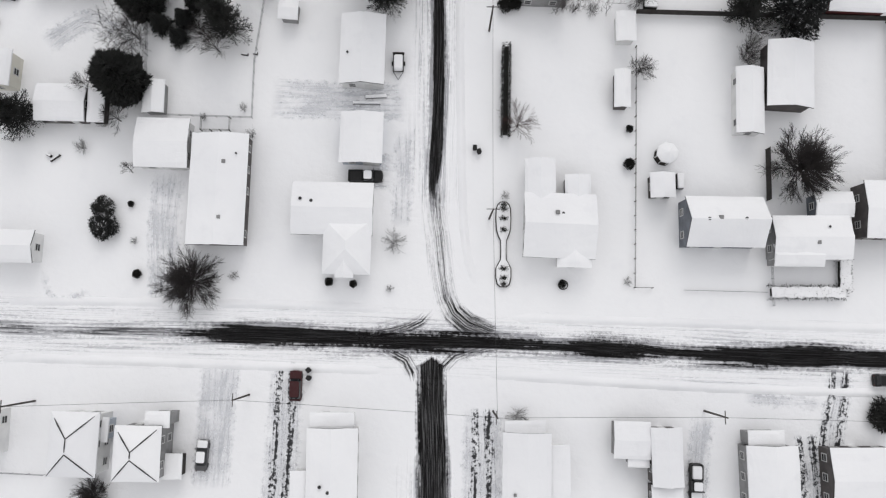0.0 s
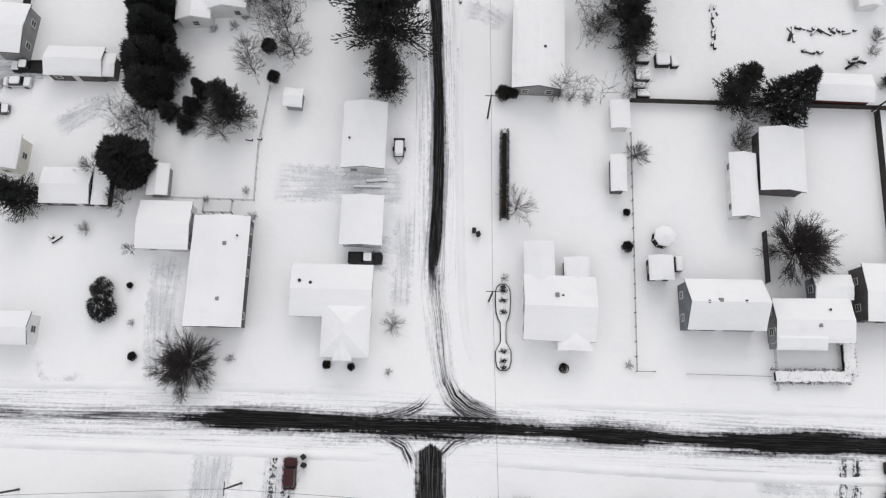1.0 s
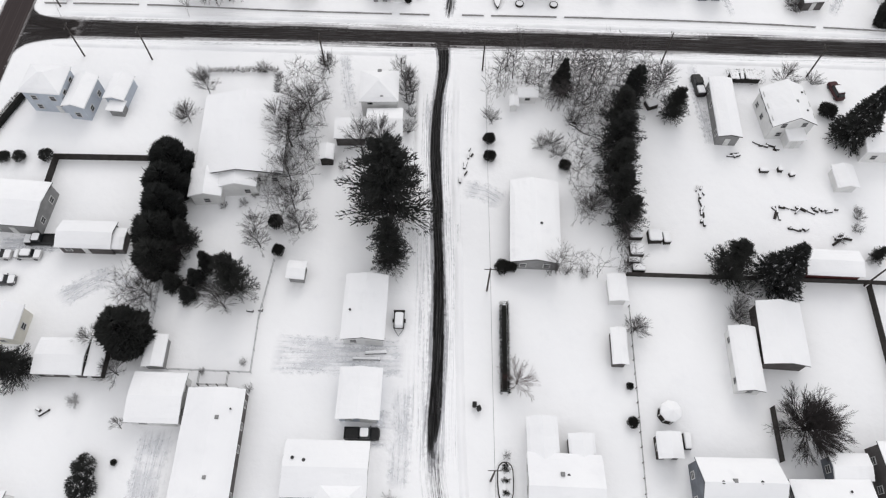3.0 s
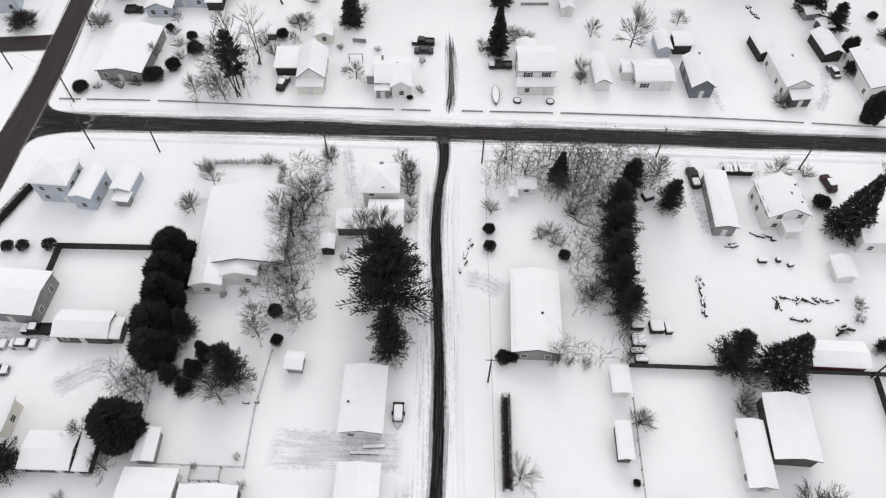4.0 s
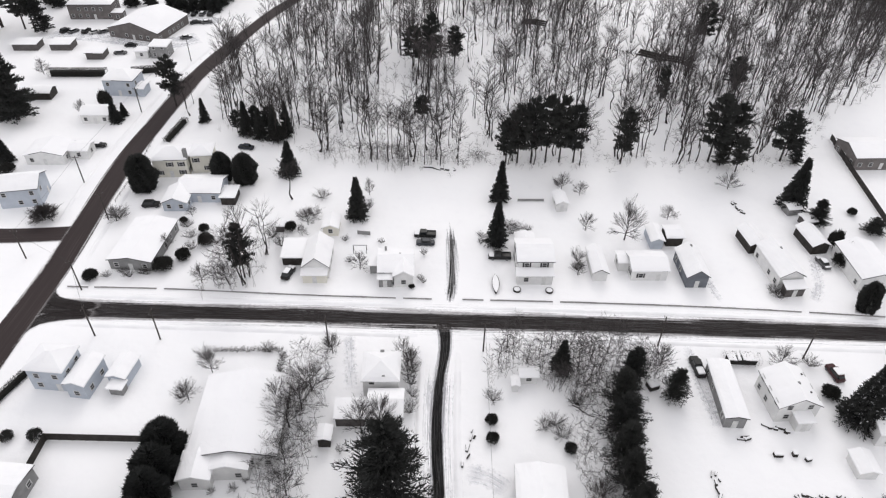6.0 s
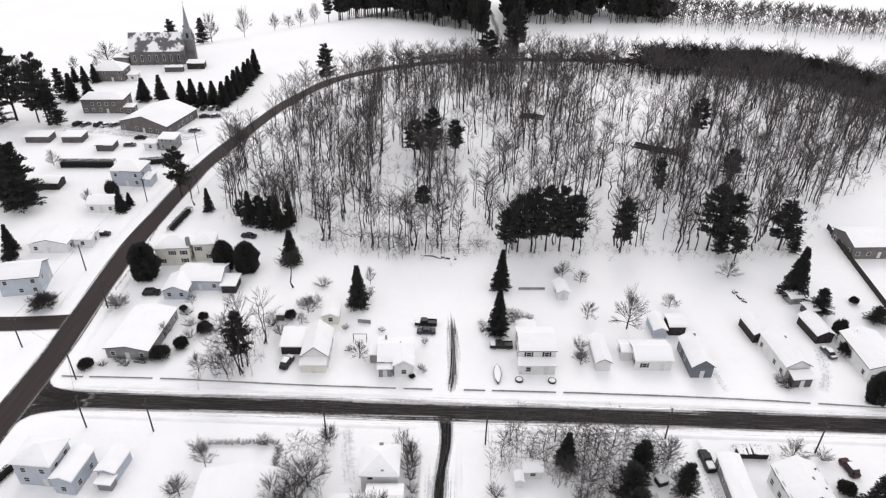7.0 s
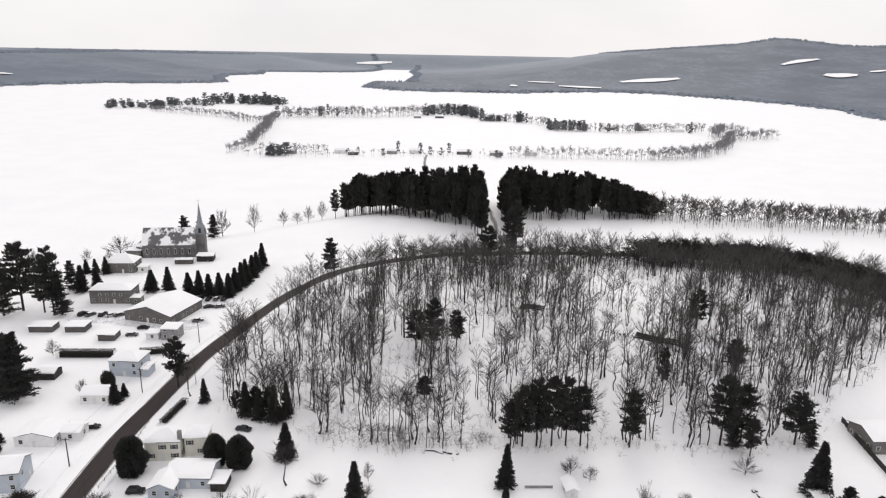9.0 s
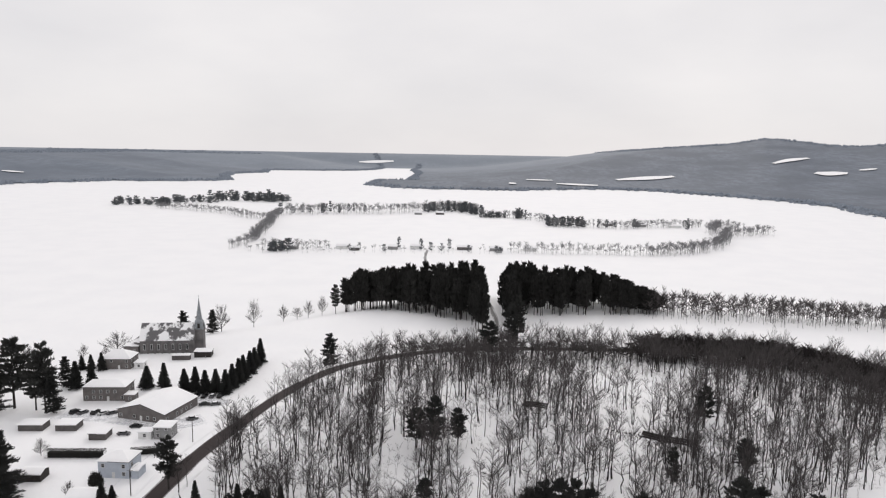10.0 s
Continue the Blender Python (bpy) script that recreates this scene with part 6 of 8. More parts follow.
fence([(-29.8, 54.5), (-31.0, 43.7), (-31.0, 34.1), (-44.6, 34.4)], 1.1, "wire", "thin wire fence round a snowy yard", 2.0)
fence([(-49.2, 53), (-48.7, 44.5), (-48.7, 36)], 1.2, "wire", "thin wire fence beside a cedar", 2.0)
fence([(31.7, 47.0), (31.2, 28), (30.6, 7.2), (33.4, 7.2)], 0.9, "rail", "low dark garden fence half sunk in snow", 2.4)
fence([(38.5, 6.9), (51.5, 6.7)], 0.7, "wire", "low wire fence along a lawn", 2.2)
fence([(117.9, 190), (117.5, 172.3), (116.1, 154.1), (115.0, 140)], 1.8, "board", "board fence beside a brick house", 2.4)
fence([(-39.1, 34.0), (-39.1, 31.9), (-34.5, 31.9), (-34.5, 34.0)], 1.2, "rail", "small railed deck behind a bungalow", 1.6)
fence([(-75, -21.8), (-60.2, -22.4)], 1.0, "wire", "thin wire fence behind a house", 2.4)
fence([(-23.6, 138.5), (-20.4, 138.2)], 1.2, "grey", "short grey panel fence", 1.6)
fence([(18.3, 154.7), (25.4, 155.0)], 0.8, "grey", "low grey garden wall of panels", 1.8)
fence([(-91.0, 182), (-89.9, 166), (-90.0, 150)], 0.8, "rail", "low guard rail along the main road", 3.0)
fence([(52.4, 4.6), (52.4, 11.0)], 1.0, "wire", "thin wire fence beside a hedge", 2.0)


# low broken kerb wall along the north road
def kerb(pts, gaps):
    run = spline(pts, 1.6)
    z = 0.0
    ob = thing("kerb_wall", run[0][0], run[0][1], 0, 0, "low grey retaining kerb capped with snow", "kerb")
    r = random.Random(3)
    for i, (a, b) in enumerate(zip(run, run[1:])):
        if r.random() < gaps:
            continue
        c, turn = (a + b) / 2, math.atan2(b[1] - a[1], b[0] - a[0])
        h = r.uniform(0.30, 0.38)
        bm = bmesh.new()
        box(bm, c[0] - run[0][0], c[1] - run[0][1], -0.1, 1.58, 0.24, h + 0.1, turn)
        p = part("kerb_stone", bm, M["concrete"], ob)
        bm = bmesh.new()
        box(bm, c[0] - run[0][0], c[1] - run[0][1] + 0.14, h, 1.6, 0.36, 0.12, turn)
        part("snow_cap", bm, M["roof_snow"], p)


kerb([(-88, 116.4), (-64, 116.4), (-35, 115.5), (-4, 115.1)], 0.05)
kerb([(3, 115.2), (32, 115.1), (65, 114.4), (100, 112.7)], 0.05)


# ---- hedges ----
def hedge(pts, width, height, snow, label, seed=1):
    """A clipped or rough hedge along a line: leaf sprays round a dark core, snow lying on top."""
    ob = thing("hedge", pts[0][0], pts[0][1], ground_at(*pts[0]), 0, label, "hedge")
    ox, oy = pts[0]
    rnd2 = np.random.RandomState(seed)
    P, D = [], []
    core, cap = bmesh.new(), bmesh.new()
    for (ax, ay), (bx, by) in zip(pts, pts[1:]):
        long, turn = math.dist((ax, ay), (bx, by)), math.atan2(by - ay, bx - ax)
        cx, cy = (ax + bx) / 2 - ox, (ay + by) / 2 - oy
        box(core, cx, cy, 0.0, long * 0.97, width * 0.6, height * 0.72, turn)
        n = int(long * (width + 2 * height) * (16 if snow else 60))
        for k in range(n):
            u, s = rnd2.uniform(-0.5, 0.5) * (long + width * 0.6), rnd2.uniform(-1, 1)
            f = rnd2.uniform(0, 1)
            side = 1 if rnd2.rand() < 0.5 else -1
            if rnd2.rand() < 0.4:
                v, z, d = s * width / 2, height, (rnd2.normal(0, 0.5), rnd2.normal(0, 0.5), 1)
            else:
                v, z, d = side * width / 2, f * height, (rnd2.normal(0, 0.6), side, 0.3)
            v += rnd2.normal(0, 0.12)
            z += rnd2.normal(0, 0.07)
            c, q = math.cos(turn), math.sin(turn)
            P.append((cx + u * c - v * q, cy + u * q + v * c, max(0.03, z)))
            D.append((d[0] * c - d[1] * q, d[0] * q + d[1] * c, d[2]))
        if snow:
            m = max(3, int(long / 0.5))
            for k in range(m):
                if rnd2.rand() < snow:
                    u = (k + 0.5) / m * long - long / 2
                    c, q = math.cos(turn), math.sin(turn)
                    v = rnd2.normal(0, 0.05)
                    box(cap, cx + u * c - v * q, cy + u * q + v * c, height * 0.9, long / m * 1.25, width * rnd2.uniform(0.72, 0.9), 0.16 + rnd2.uniform(0, 0.08), turn + rnd2.normal(0, 0.05))
    part("core", core, M["hedge"], ob)
    part("leaves", mesh_np("leaves", *tufts(P, D, 0.22, rnd2), M["hedge"]), None, ob)
    if snow:
        part("snow_cap", cap, M["roof_snow"], ob, "snow lying on the hedge")
    else:
        cap.free()
    return ob


hedge([(10.3, 46.6), (10.1, 31.6)], 1.1, 1.9, 0, "tall narrow dark hedge by the street", 2)
hedge([(52.0, 6.7), (63.4, 6.8)], 2.0, 1.2, 0.95, "clipped hedge thickly capped with snow", 6)
hedge([(63.6, 7.4), (63.8, 11.8)], 2.0, 1.2, 0.95, "clipped hedge corner capped with snow", 7)
hedge([(-142, 225), (-123, 226)], 2.4, 2.6, 0, "tall dark cedar hedge between gardens", 8)
hedge([(-114, 228.4), (-105.5, 230.3)], 2.0, 2.2, 0, "dark cedar hedge by the main road", 9)
hedge([(-86.5, 181.6), (-85.0, 194.3)], 1.8, 1.4, 0, "dark hedge along the main road", 10)
hedge([(58.0, 98.4), (64.2, 98.3)], 2.6, 1.8, 0.8, "snow-covered hedge beside a mobile home", 11)


def flower_bed(x, y, outline, label, seed):
    """A raised bed with a dark edging, heaped snow and a few dark sprigs; outline gives half-widths along its length."""
    ob = thing("flower_bed", x, y, ground_at(x, y), 0, label, "flower bed")
    r = random.Random(seed)
    rim, heap = bmesh.new(), bmesh.new()
    left = [(-w, v) for v, w in outline]
    ring = left + [(w, v) for v, w in outline[::-1]]
    for k in range(len(ring)):
        (ax, ay), (bx, by) = ring[k], ring[(k + 1) % len(ring)]
        long = math.dist((ax, ay), (bx, by))
        if long > 0.02:
            box(rim, (ax + bx) / 2, (ay + by) / 2, -0.05, long + 0.1, 0.14, 0.42, math.atan2(by - ay, bx - ax))
    rows = []
    for v, w in outline:
        rows.append([heap.verts.new((s * w * 0.93, v * 0.99, 0.36 + 0.32 * (1 - s * s) * min(1, w) + r.uniform(-0.03, 0.03))) for s in (-1, -0.6, 0, 0.6, 1)])
    for p, q in zip(rows, rows[1:]):
        for k in range(4):
            heap.faces.new((p[k], p[k + 1], q[k + 1], q[k]))
    part("edging", rim, M["dark_wood"], ob)
    part("snow_heap", heap, M["roof_snow"], ob, "heaped snow in the bed")
    rnd2 = np.random.RandomState(seed)
    pts = [(rnd2.normal(0, w * 0.3), v + rnd2.normal(0, 0.2), 0.7 + rnd2.uniform(0, 0.15)) for v, w in outline for _ in range(int(170 * (w > 0.8)))]
    part("sprigs", mesh_np("sprigs", *tufts(pts, rnd2.normal(size=(len(pts), 3)) * np.array([1, 1, 0.4]), 0.2, rnd2), M["hedge"]), None, ob)


flower_bed(9.85, 14.0, [(-6.9, 0.5), (-6.5, 0.95), (-5.5, 1.2), (-4.0, 1.2), (-3.2, 0.8), (-2.6, 0.45), (-1.0, 0.4), (0.5, 0.45), (1.2, 0.8), (2.2, 1.1), (4.0, 1.2), (5.6, 1.15), (6.3, 0.9), (6.7, 0.45)], "long waisted flower bed heaped with snow", 4)


# ---- garden clutter ----
def bin_at(x, y, rot):
    ob = thing("wheelie_bin", x, y, ground_at(x, y), rot, "black wheeled bin standing in the snow", "bin", "bins by the street")
    bm = bmesh.new()
    rounded_box(bm, 0, 0.05, 0.6, 0.65, 0.95, 1.08, 1.08)
    part("body", bm, M["rubber"], ob)
    bm = bmesh.new()
    box(bm, 0, 0.02, 1.0, 0.66, 0.74, 0.07)
    part("lid", bm, M["rubber"], ob)


for k, (x, y) in enumerate(((5.2, 29.5), (5.9, 28.9), (-20.4, -6.2), (-20.3, -7.4))):
    bin_at(x, y, 20 * k)


def gazebo(x, y):
    ob = thing("gazebo", x, y, ground_at(x, y), 10, "small octagonal gazebo with a snowed roof", "gazebo")
    for k in range(8):
        a = k * math.pi / 4
        bm = bmesh.new()
        box(bm, 1.45 * math.cos(a), 1.45 * math.sin(a), -0.1, 0.12, 0.12, 2.2, a)
        part("post", bm, M["trim"], ob)
    bm = bmesh.new()
    tube(bm, [(0, 0, 2.05), (0, 0, 2.15), (0, 0, 2.9)], [1.6, 1.6, 0.1], 8)
    part("roof", bm, M["shingle"], ob)
    bm = bmesh.new()
    tube(bm, [(0, 0, 2.2), (0, 0, 2.38), (0, 0, 3.1)], [1.80, 1.66, 0.15], 8)
    part("roof_snow", bm, M["roof_snow"], ob, "smooth snow on the roof")
    bm = bmesh.new()
    tube(bm, [(0, 0, -0.1), (0, 0, 0.15)], [1.6, 1.6], 8)
    part("floor", bm, M["dark_wood"], ob)


gazebo(35.8, 28.6)


def planter(x, y, r=0.9):
    ob = thing("round_planter", x, y, ground_at(x, y), 0, "round stone planter ring filled with snow", "planter")
    bm = bmesh.new()
    tube(bm, [(0, 0, -0.1), (0, 0, 0.45)], [r, r * 1.05], 14)
    part("ring", bm, M["dark_wood"], ob)
    bm = bmesh.new()
    tube(bm, [(0, 0, 0.4), (0, 0, 0.55), (0, 0, 0.7)], [r * 0.9, r * 0.75, r * 0.2], 14)
    part("snow_cap", bm, M["roof_snow"], ob, "mound of snow")


planter(15.7, 118.8)
planter(23.2, 118.7)
planter(19.3, 7.5, 0.75)


def boat(x, y, rot):
    ob = thing("rowing_boat", x, y, ground_at(x, y), rot, "long open boat filled with snow", "boat")
    hull, fill = bmesh.new(), bmesh.new()
    n, rows = 12, []
    for i in range(n + 1):
        t = i / n * 2 - 1
        w = 0.85 * (1 - abs(t) ** 2.4) + 0.03
        rows.append([hull.verts.new((t * 3.2, s * w, z)) for s, z in ((-1, 0.75), (-0.7, 0.05), (0.7, 0.05), (1, 0.75))])
    for p, q in zip(rows, rows[1:]):
        for k in range(3):
            hull.faces.new((p[k], q[k], q[k + 1], p[k + 1]))
    top = [[fill.verts.new((v.co.x, v.co.y * 0.88, 0.68 + 0.08 * (k == 1))) for k, v in enumerate((r[0], r[1], r[3]))] for r in rows]
    for p, q in zip(top, top[1:]):
        for k in range(2):
            fill.faces.new((p[k], q[k], q[k + 1], p[k + 1]))
    part("hull", hull, M["dark_wood"], ob)
    part("snow_fill", fill, M["roof_snow"], ob, "snow filling the boat")


boat(10.8, 120.4, 90)


def crate(x, y, lx, ly, h, rot):
    ob = thing("storage_crate", x, y, ground_at(x, y), rot, "dark wooden storage box capped with snow", "crate", "boxes by the fence")
    bm = bmesh.new()
    box(bm, 0, 0, 0, lx, ly, h)
    for k in range(4):
        box(bm, (k / 3 - 0.5) * (lx - 0.1), -ly / 2 - 0.03, 0, 0.08, 0.06, h)
    part("body", bm, M["dark_wood"], ob)
    bm = bmesh.new()
    rounded_box(bm, 0, h + 0.005, lx * 1.04, ly * 1.04, 0.3, 0.93, 0.93)
    part("snow_cap", bm, M["roof_snow"], ob, "cap of snow")


for x, y, lx, ly, h, r in ((34.4, 61.0, 2.2, 1.8, 1.2, 0), (37.8, 60.6, 2.3, 2.2, 1.3, 2), (34.2, 57.8, 2.3, 2.2, 1.2, 0), (33.5, 55.7, 1.9, 0.9, 1.0, 0), (34.2, 54.2, 2.1, 1.2, 1.0, -2), (39.9, 60.4, 1.2, 2.0, 1.0, 5), (-11.0, 38.0, 3.4, 0.5, 0.3, 4), (-12.5, 36.9, 4.4, 0.4, 0.3, 0), (60.7, 75.7, 1.6, 0.8, 0.7, 0), (63.8, 75.9, 0.8, 0.8, 0.8, 0), (65.9, 74.9, 1.0, 0.7, 0.6, 15), (41.0, 91.0, 2.0, 1.8, 1.2, 20), (38.2, 24.4, 1.0, 2.4, 0.9, 0)):
    crate(x, y, lx, ly, h, r)


def pile(x0, y0, x1, y1, n, seed, label):
    """Scrap boards and logs strewn along a line, with snow on them."""
    ob = thing("scrap_pile", x0, y0, ground_at(x0, y0), 0, label, "pile")
    r = random.Random(seed)
    for k in range(n):
        t = (k + r.random()) / n
        x, y = (x1 - x0) * t + r.gauss(0, 0.3), (y1 - y0) * t + r.gauss(0, 0.3)
        l, w, h, a = r.uniform(0.6, 1.8), r.uniform(0.18, 0.5), r.uniform(0.2, 0.5), math.atan2(y1 - y0, x1 - x0) + r.gauss(0, 0.4)
        bm = bmesh.new()
        box(bm, x, y, -0.05, l, w, h, a)
        p = part("board", bm, M["dark_wood"], ob)
        if r.random() < 0.85:
            bm = bmesh.new()
            box(bm, x, y + 0.05, h - 0.05, l * 0.86, w * 0.8, 0.14, a)
            part("snow_cap", bm, M["roof_snow"], p)


pile(47.8, 72.0, 47.6, 63.6, 12, 1, "long heap of scrap wood under snow")
pile(61.5, 67.8, 72.2, 66.8, 14, 2, "row of scrap and timber in the snow")
pile(61.4, 67.4, 61.3, 65.0, 4, 3, "scrap timber in the snow")
pile(62.6, 63.2, 66.4, 63.2, 6, 4, "scattered boards in the snow")
pile(70.5, 60.8, 73.0, 61.2, 5, 5, "scrap frame beside a garden shrub")
pile(77.4, 157.8, 78.6, 150.6, 8, 6, "snow-covered junk at the end of a garden")
pile(54.5, 240.7, 67.2, 234.9, 9, 7, "fallen dark logs on the wooded hill")
pile(27.0, 275.1, 37.4, 271.2, 8, 8, "fallen dark logs on the wooded hill")
pile(-7.5, 170.6, 1.0, 169.2, 10, 9, "brushwood pile at the edge of the woods")
pile(-63.8, 27.6, -61.6, 26.8, 2, 10, "plank lying in the snow")
pile(-32.4, 45.3, -31.2, 44.9, 2, 11, "log lying by a fence")
pile(5.0, 80.3, 2.9, 72.3, 7, 12, "stones and posts along the street")
pile(55.2, 79.4, 57.0, 79.0, 5, 13, "junk at the foot of a mobile home")
pile(60.8, 82.6, 64.6, 80.6, 6, 14, "clutter behind a white house")
pile(24.4, 86.8, 27.0, 83.6, 6, 15, "branches and scrap among bushes")
pile(-135.5, 347.5, -129.5, 341.0, 6, 16, "timber stacked beside a pavilion")


# houses on the flat island
for k, (x, y, l, w, r) in enumerate(((-205, 792, 12, 8, 5), (-190, 790, 10, 8, -8), (-135, 800, 14, 8, 3), (-118, 790, 10, 7, 12), (-75, 805, 12, 8, -5), (-48, 812, 14, 8, 4), (10, 812, 18, 9, 0), (48, 808, 16, 8, 3), (88, 812, 16, 8, -2), (-30, 1270, 16, 9, 6), (-70, 1262, 14, 9, 0), (210, 1130, 18, 10, 0), (250, 1125, 16, 10, 5), (300, 1120, 22, 10, -4), (355, 1112, 20, 10, 0))):
    house("island_house", "small distant house with a snowed roof on the island", "house", B(x, y, l, w, r, 3.4, 2.2, wall=("brown_siding", "grey_siding", "white_siding")[k % 3], glaze=False), group="island houses")
# trees and bushes of the gardens, the streets and the hill's edge
plant("round_shrub", -53.9, 18.9, 2.2, 1.8)
plant("round_shrub", -53.4, 16.0, 2.6, 2.3)
plant("maple", -39.0, 7.3, 5.5, 4.5)
plant("shrub", -7.6, 14.0, 2.2, 2.0)
plant("shrub", -8.1, 6.6, 1.2, 0.7)
plant("shrub", -32.8, 8.4, 1.2, 0.9)
plant("shrub", 29.5, 8.1, 1.2, 0.8)
plant("maple", 57.0, 26.4, 8, 5.2)
plant("broad_tree", 32.1, 42.6, 4.5, 2.2)
plant("red_tree", 12.1, 33.2, 5, 3.3)
plant("bush", 30.3, 33.0, 1.2, 0.6)
plant("bush", 30.1, 27.1, 1.6, 0.9)
plant("bush", -48.0, 8.5, 1.2, 0.7)
plant("bush", -49.7, 19.7, 1.0, 0.5)
plant("bush", -17.7, 7.6, 1.0, 0.7)
plant("bush", -13.9, 7.3, 1.0, 0.6)
plant("bush", 19.2, 7.6, 1.0, 0.7)
plant("shrub", 10.1, 21.8, 1.2, 0.8)
plant("shrub", -58.2, 28.9, 2.0, 1.3)
plant("leaning_tree", -49.9, 24.8, 4.0, 1.3)
plant("shrub", -48.8, 13.7, 1.2, 0.7)
plant("broad_tree", -38.8, 47.0, 6, 2.8)
plant("broad_tree", -50.5, 47.4, 7, 3.2)
plant("broad_tree", -52.4, 33.4, 5, 2.4)
plant("broad_tree", -57.3, 38.6, 5, 2.2)
plant("shrub", -30.9, 31.3, 1.6, 1.0)
plant("shrub", -32.5, 35.8, 1.4, 0.8)
plant("shrub", -38.9, 34.2, 1.4, 0.7)
plant("shrub", 50.0, 44.9, 4, 2.2)
plant("bush", 68.6, -12.1, 2.0, 2.6)
plant("shrub", 12.0, -12.8, 2.5, 1.9)
plant("maple", -52.1, -25.3, 4.5, 2.6)
plant("shrub", 52.1, 50.2, 4, 2.4)
plant("cedar", -50.7, 38.9, 10.5, 3.8)
plant("pine", -68.0, 33.2, 9, 4.4)
plant("pine", -9.6, 64.6, 22.5, 9.0)
plant("pine", -9.4, 54.6, 15.0, 4.4)
plant("broad_tree", -9.3, 53.4, 4, 3.1)
plant("cedar", -50.2, 72.6, 9.2, 3.4)
plant("cedar", -50.2, 67.6, 8.8, 3.6)
plant("cedar", -49.5, 62.6, 9.8, 3.3)
plant("cedar", -49.8, 57.4, 8.8, 3.7)
plant("cedar", -49.2, 53.0, 8.0, 3.4)
plant("pine", -45.0, 57.4, 8.5, 3.0)
plant("broad_tree", -45.6, 54.5, 6, 2.6)
plant("spruce", -46.4, 49.4, 5.0, 1.9)
plant("pine", -35.0, 48.8, 13, 4.2)
plant("spruce", -42.6, 50.2, 5, 1.9)
plant("spruce", -43.4, 47.2, 4.5, 1.7)
plant("pine", -40.6, 52.4, 7.0, 2.0)
plant("spruce", -41.5, 53.6, 4, 1.5)
plant("bush", -30.3, 61.8, 3, 1.3)
plant("bush", -29.2, 56.1, 2.6, 1.1)
plant("broad_tree", -32.7, 57.3, 5, 2.8)
plant("broad_tree", -26.1, 60.8, 6, 3.4)
plant("broad_tree", -37.0, 45.4, 5, 2.4)
plant("broad_tree", -29.7, 79.3, 9, 4.4)
plant("broad_tree", -28.1, 83.5, 9, 4.3)
plant("broad_tree", -27.0, 87.9, 9, 4.1)
plant("broad_tree", -32.6, 83.4, 9, 3.4)
plant("broad_tree", -29.0, 71.5, 9, 2.8)
plant("broad_tree", -27.6, 65.4, 9, 2.9)
plant("broad_tree", -24.2, 98.0, 5, 2.6)
plant("broad_tree", -47.8, 92.1, 5, 2.3)
plant("shrub", -37.6, 98.1, 3, 1.7)
plant("broad_tree", -50.4, 85.1, 6, 2.5)
plant("broad_tree", -16.1, 78.1, 12.5, 3.1)
plant("broad_tree", -12.6, 78.7, 11.8, 3.3)
plant("shrub", -7.3, 83.4, 4, 2.0)
plant("shrub", -19.5, 74.3, 2, 1.0)
plant("broad_tree", -9.2, 96.8, 5.5, 2.1)
plant("broad_tree", -7.5, 94.5, 5.5, 2.1)
plant("broad_tree", -8.1, 91.4, 5.5, 2.1)
plant("bush", 8.4, 81.4, 2.2, 1.2)
plant("bush", 8.4, 77.4, 2, 1.2)
plant("shrub", 8.8, 86.7, 4, 2.1)
plant("tall_tree", 10.5, 96.6, 8, 2.1)
plant("tall_tree", 13.5, 97.5, 8, 2.2)
plant("tall_tree", 16.4, 96.5, 8, 2.1)
plant("tall_tree", 18.9, 97.7, 8, 2.2)
plant("tall_tree", 22.8, 94.6, 8, 2.1)
plant("tall_tree", 26.5, 95.5, 8, 2.1)
plant("tall_tree", 29.7, 98.0, 8, 2.2)
plant("tall_tree", 33.5, 99.7, 8, 2.2)
plant("tall_tree", 25.0, 98.6, 8, 2.2)
plant("tall_tree", 28.5, 92.5, 8, 2.1)
plant("tall_tree", 31.0, 89.5, 8, 2.1)
plant("tall_tree", 12.4, 100.7, 8, 2.2)
plant("tall_tree", 21.6, 101.0, 8, 2.2)
plant("spruce", 22.8, 94.6, 9, 2.4)
plant("shrub", 18.3, 80.6, 3, 2.2)
plant("shrub", 21.4, 78.7, 3, 2.2)
plant("shrub", 20.5, 81.4, 3, 2.2)
plant("shrub", 24.9, 86.4, 3, 2.3)
plant("bush", 22.6, 75.6, 2, 1.2)
plant("pine", 36.4, 91.4, 11, 3.9)
plant("pine", 33.6, 85.4, 11, 4.6)
plant("pine", 32.4, 79.4, 11.5, 5.2)
plant("pine", 31.8, 73.4, 11.5, 5.0)
plant("pine", 31.8, 68.0, 11, 4.5)
plant("pine", 32.4, 62.8, 10, 3.9)
plant("broad_tree", 27.0, 66.2, 6, 2.9)
plant("broad_tree", 43.9, 96.8, 5, 2.4)
plant("pine", 44.6, 88.4, 8.5, 3.4)
plant("broad_tree", 44.0, 89.9, 5, 2.1)
plant("pine", 48.8, 53.2, 12.0, 4.9)
plant("snowy_spruce", 57.6, 52.4, 12.5, 4.7)
plant("snowy_spruce", 78.7, 83.4, 15.8, 4.5)
plant("broad_tree", 68.7, 97.0, 4.5, 3.6)
plant("shrub", 75.2, 97.7, 3.5, 1.9)
plant("bush", 76.2, 90.0, 2.2, 1.9)
plant("broad_tree", 92.1, 98.2, 6, 2.4)
plant("shrub", 24.5, 53.3, 1.8, 1.5)
plant("shrub", 21.6, 53.5, 1.5, 1.2)
plant("shrub", 32.7, 61.7, 3, 1.2)
plant("bush", 10.3, 53.8, 2.2, 1.4)
plant("bush", 11.8, 53.8, 2.4, 1.0)
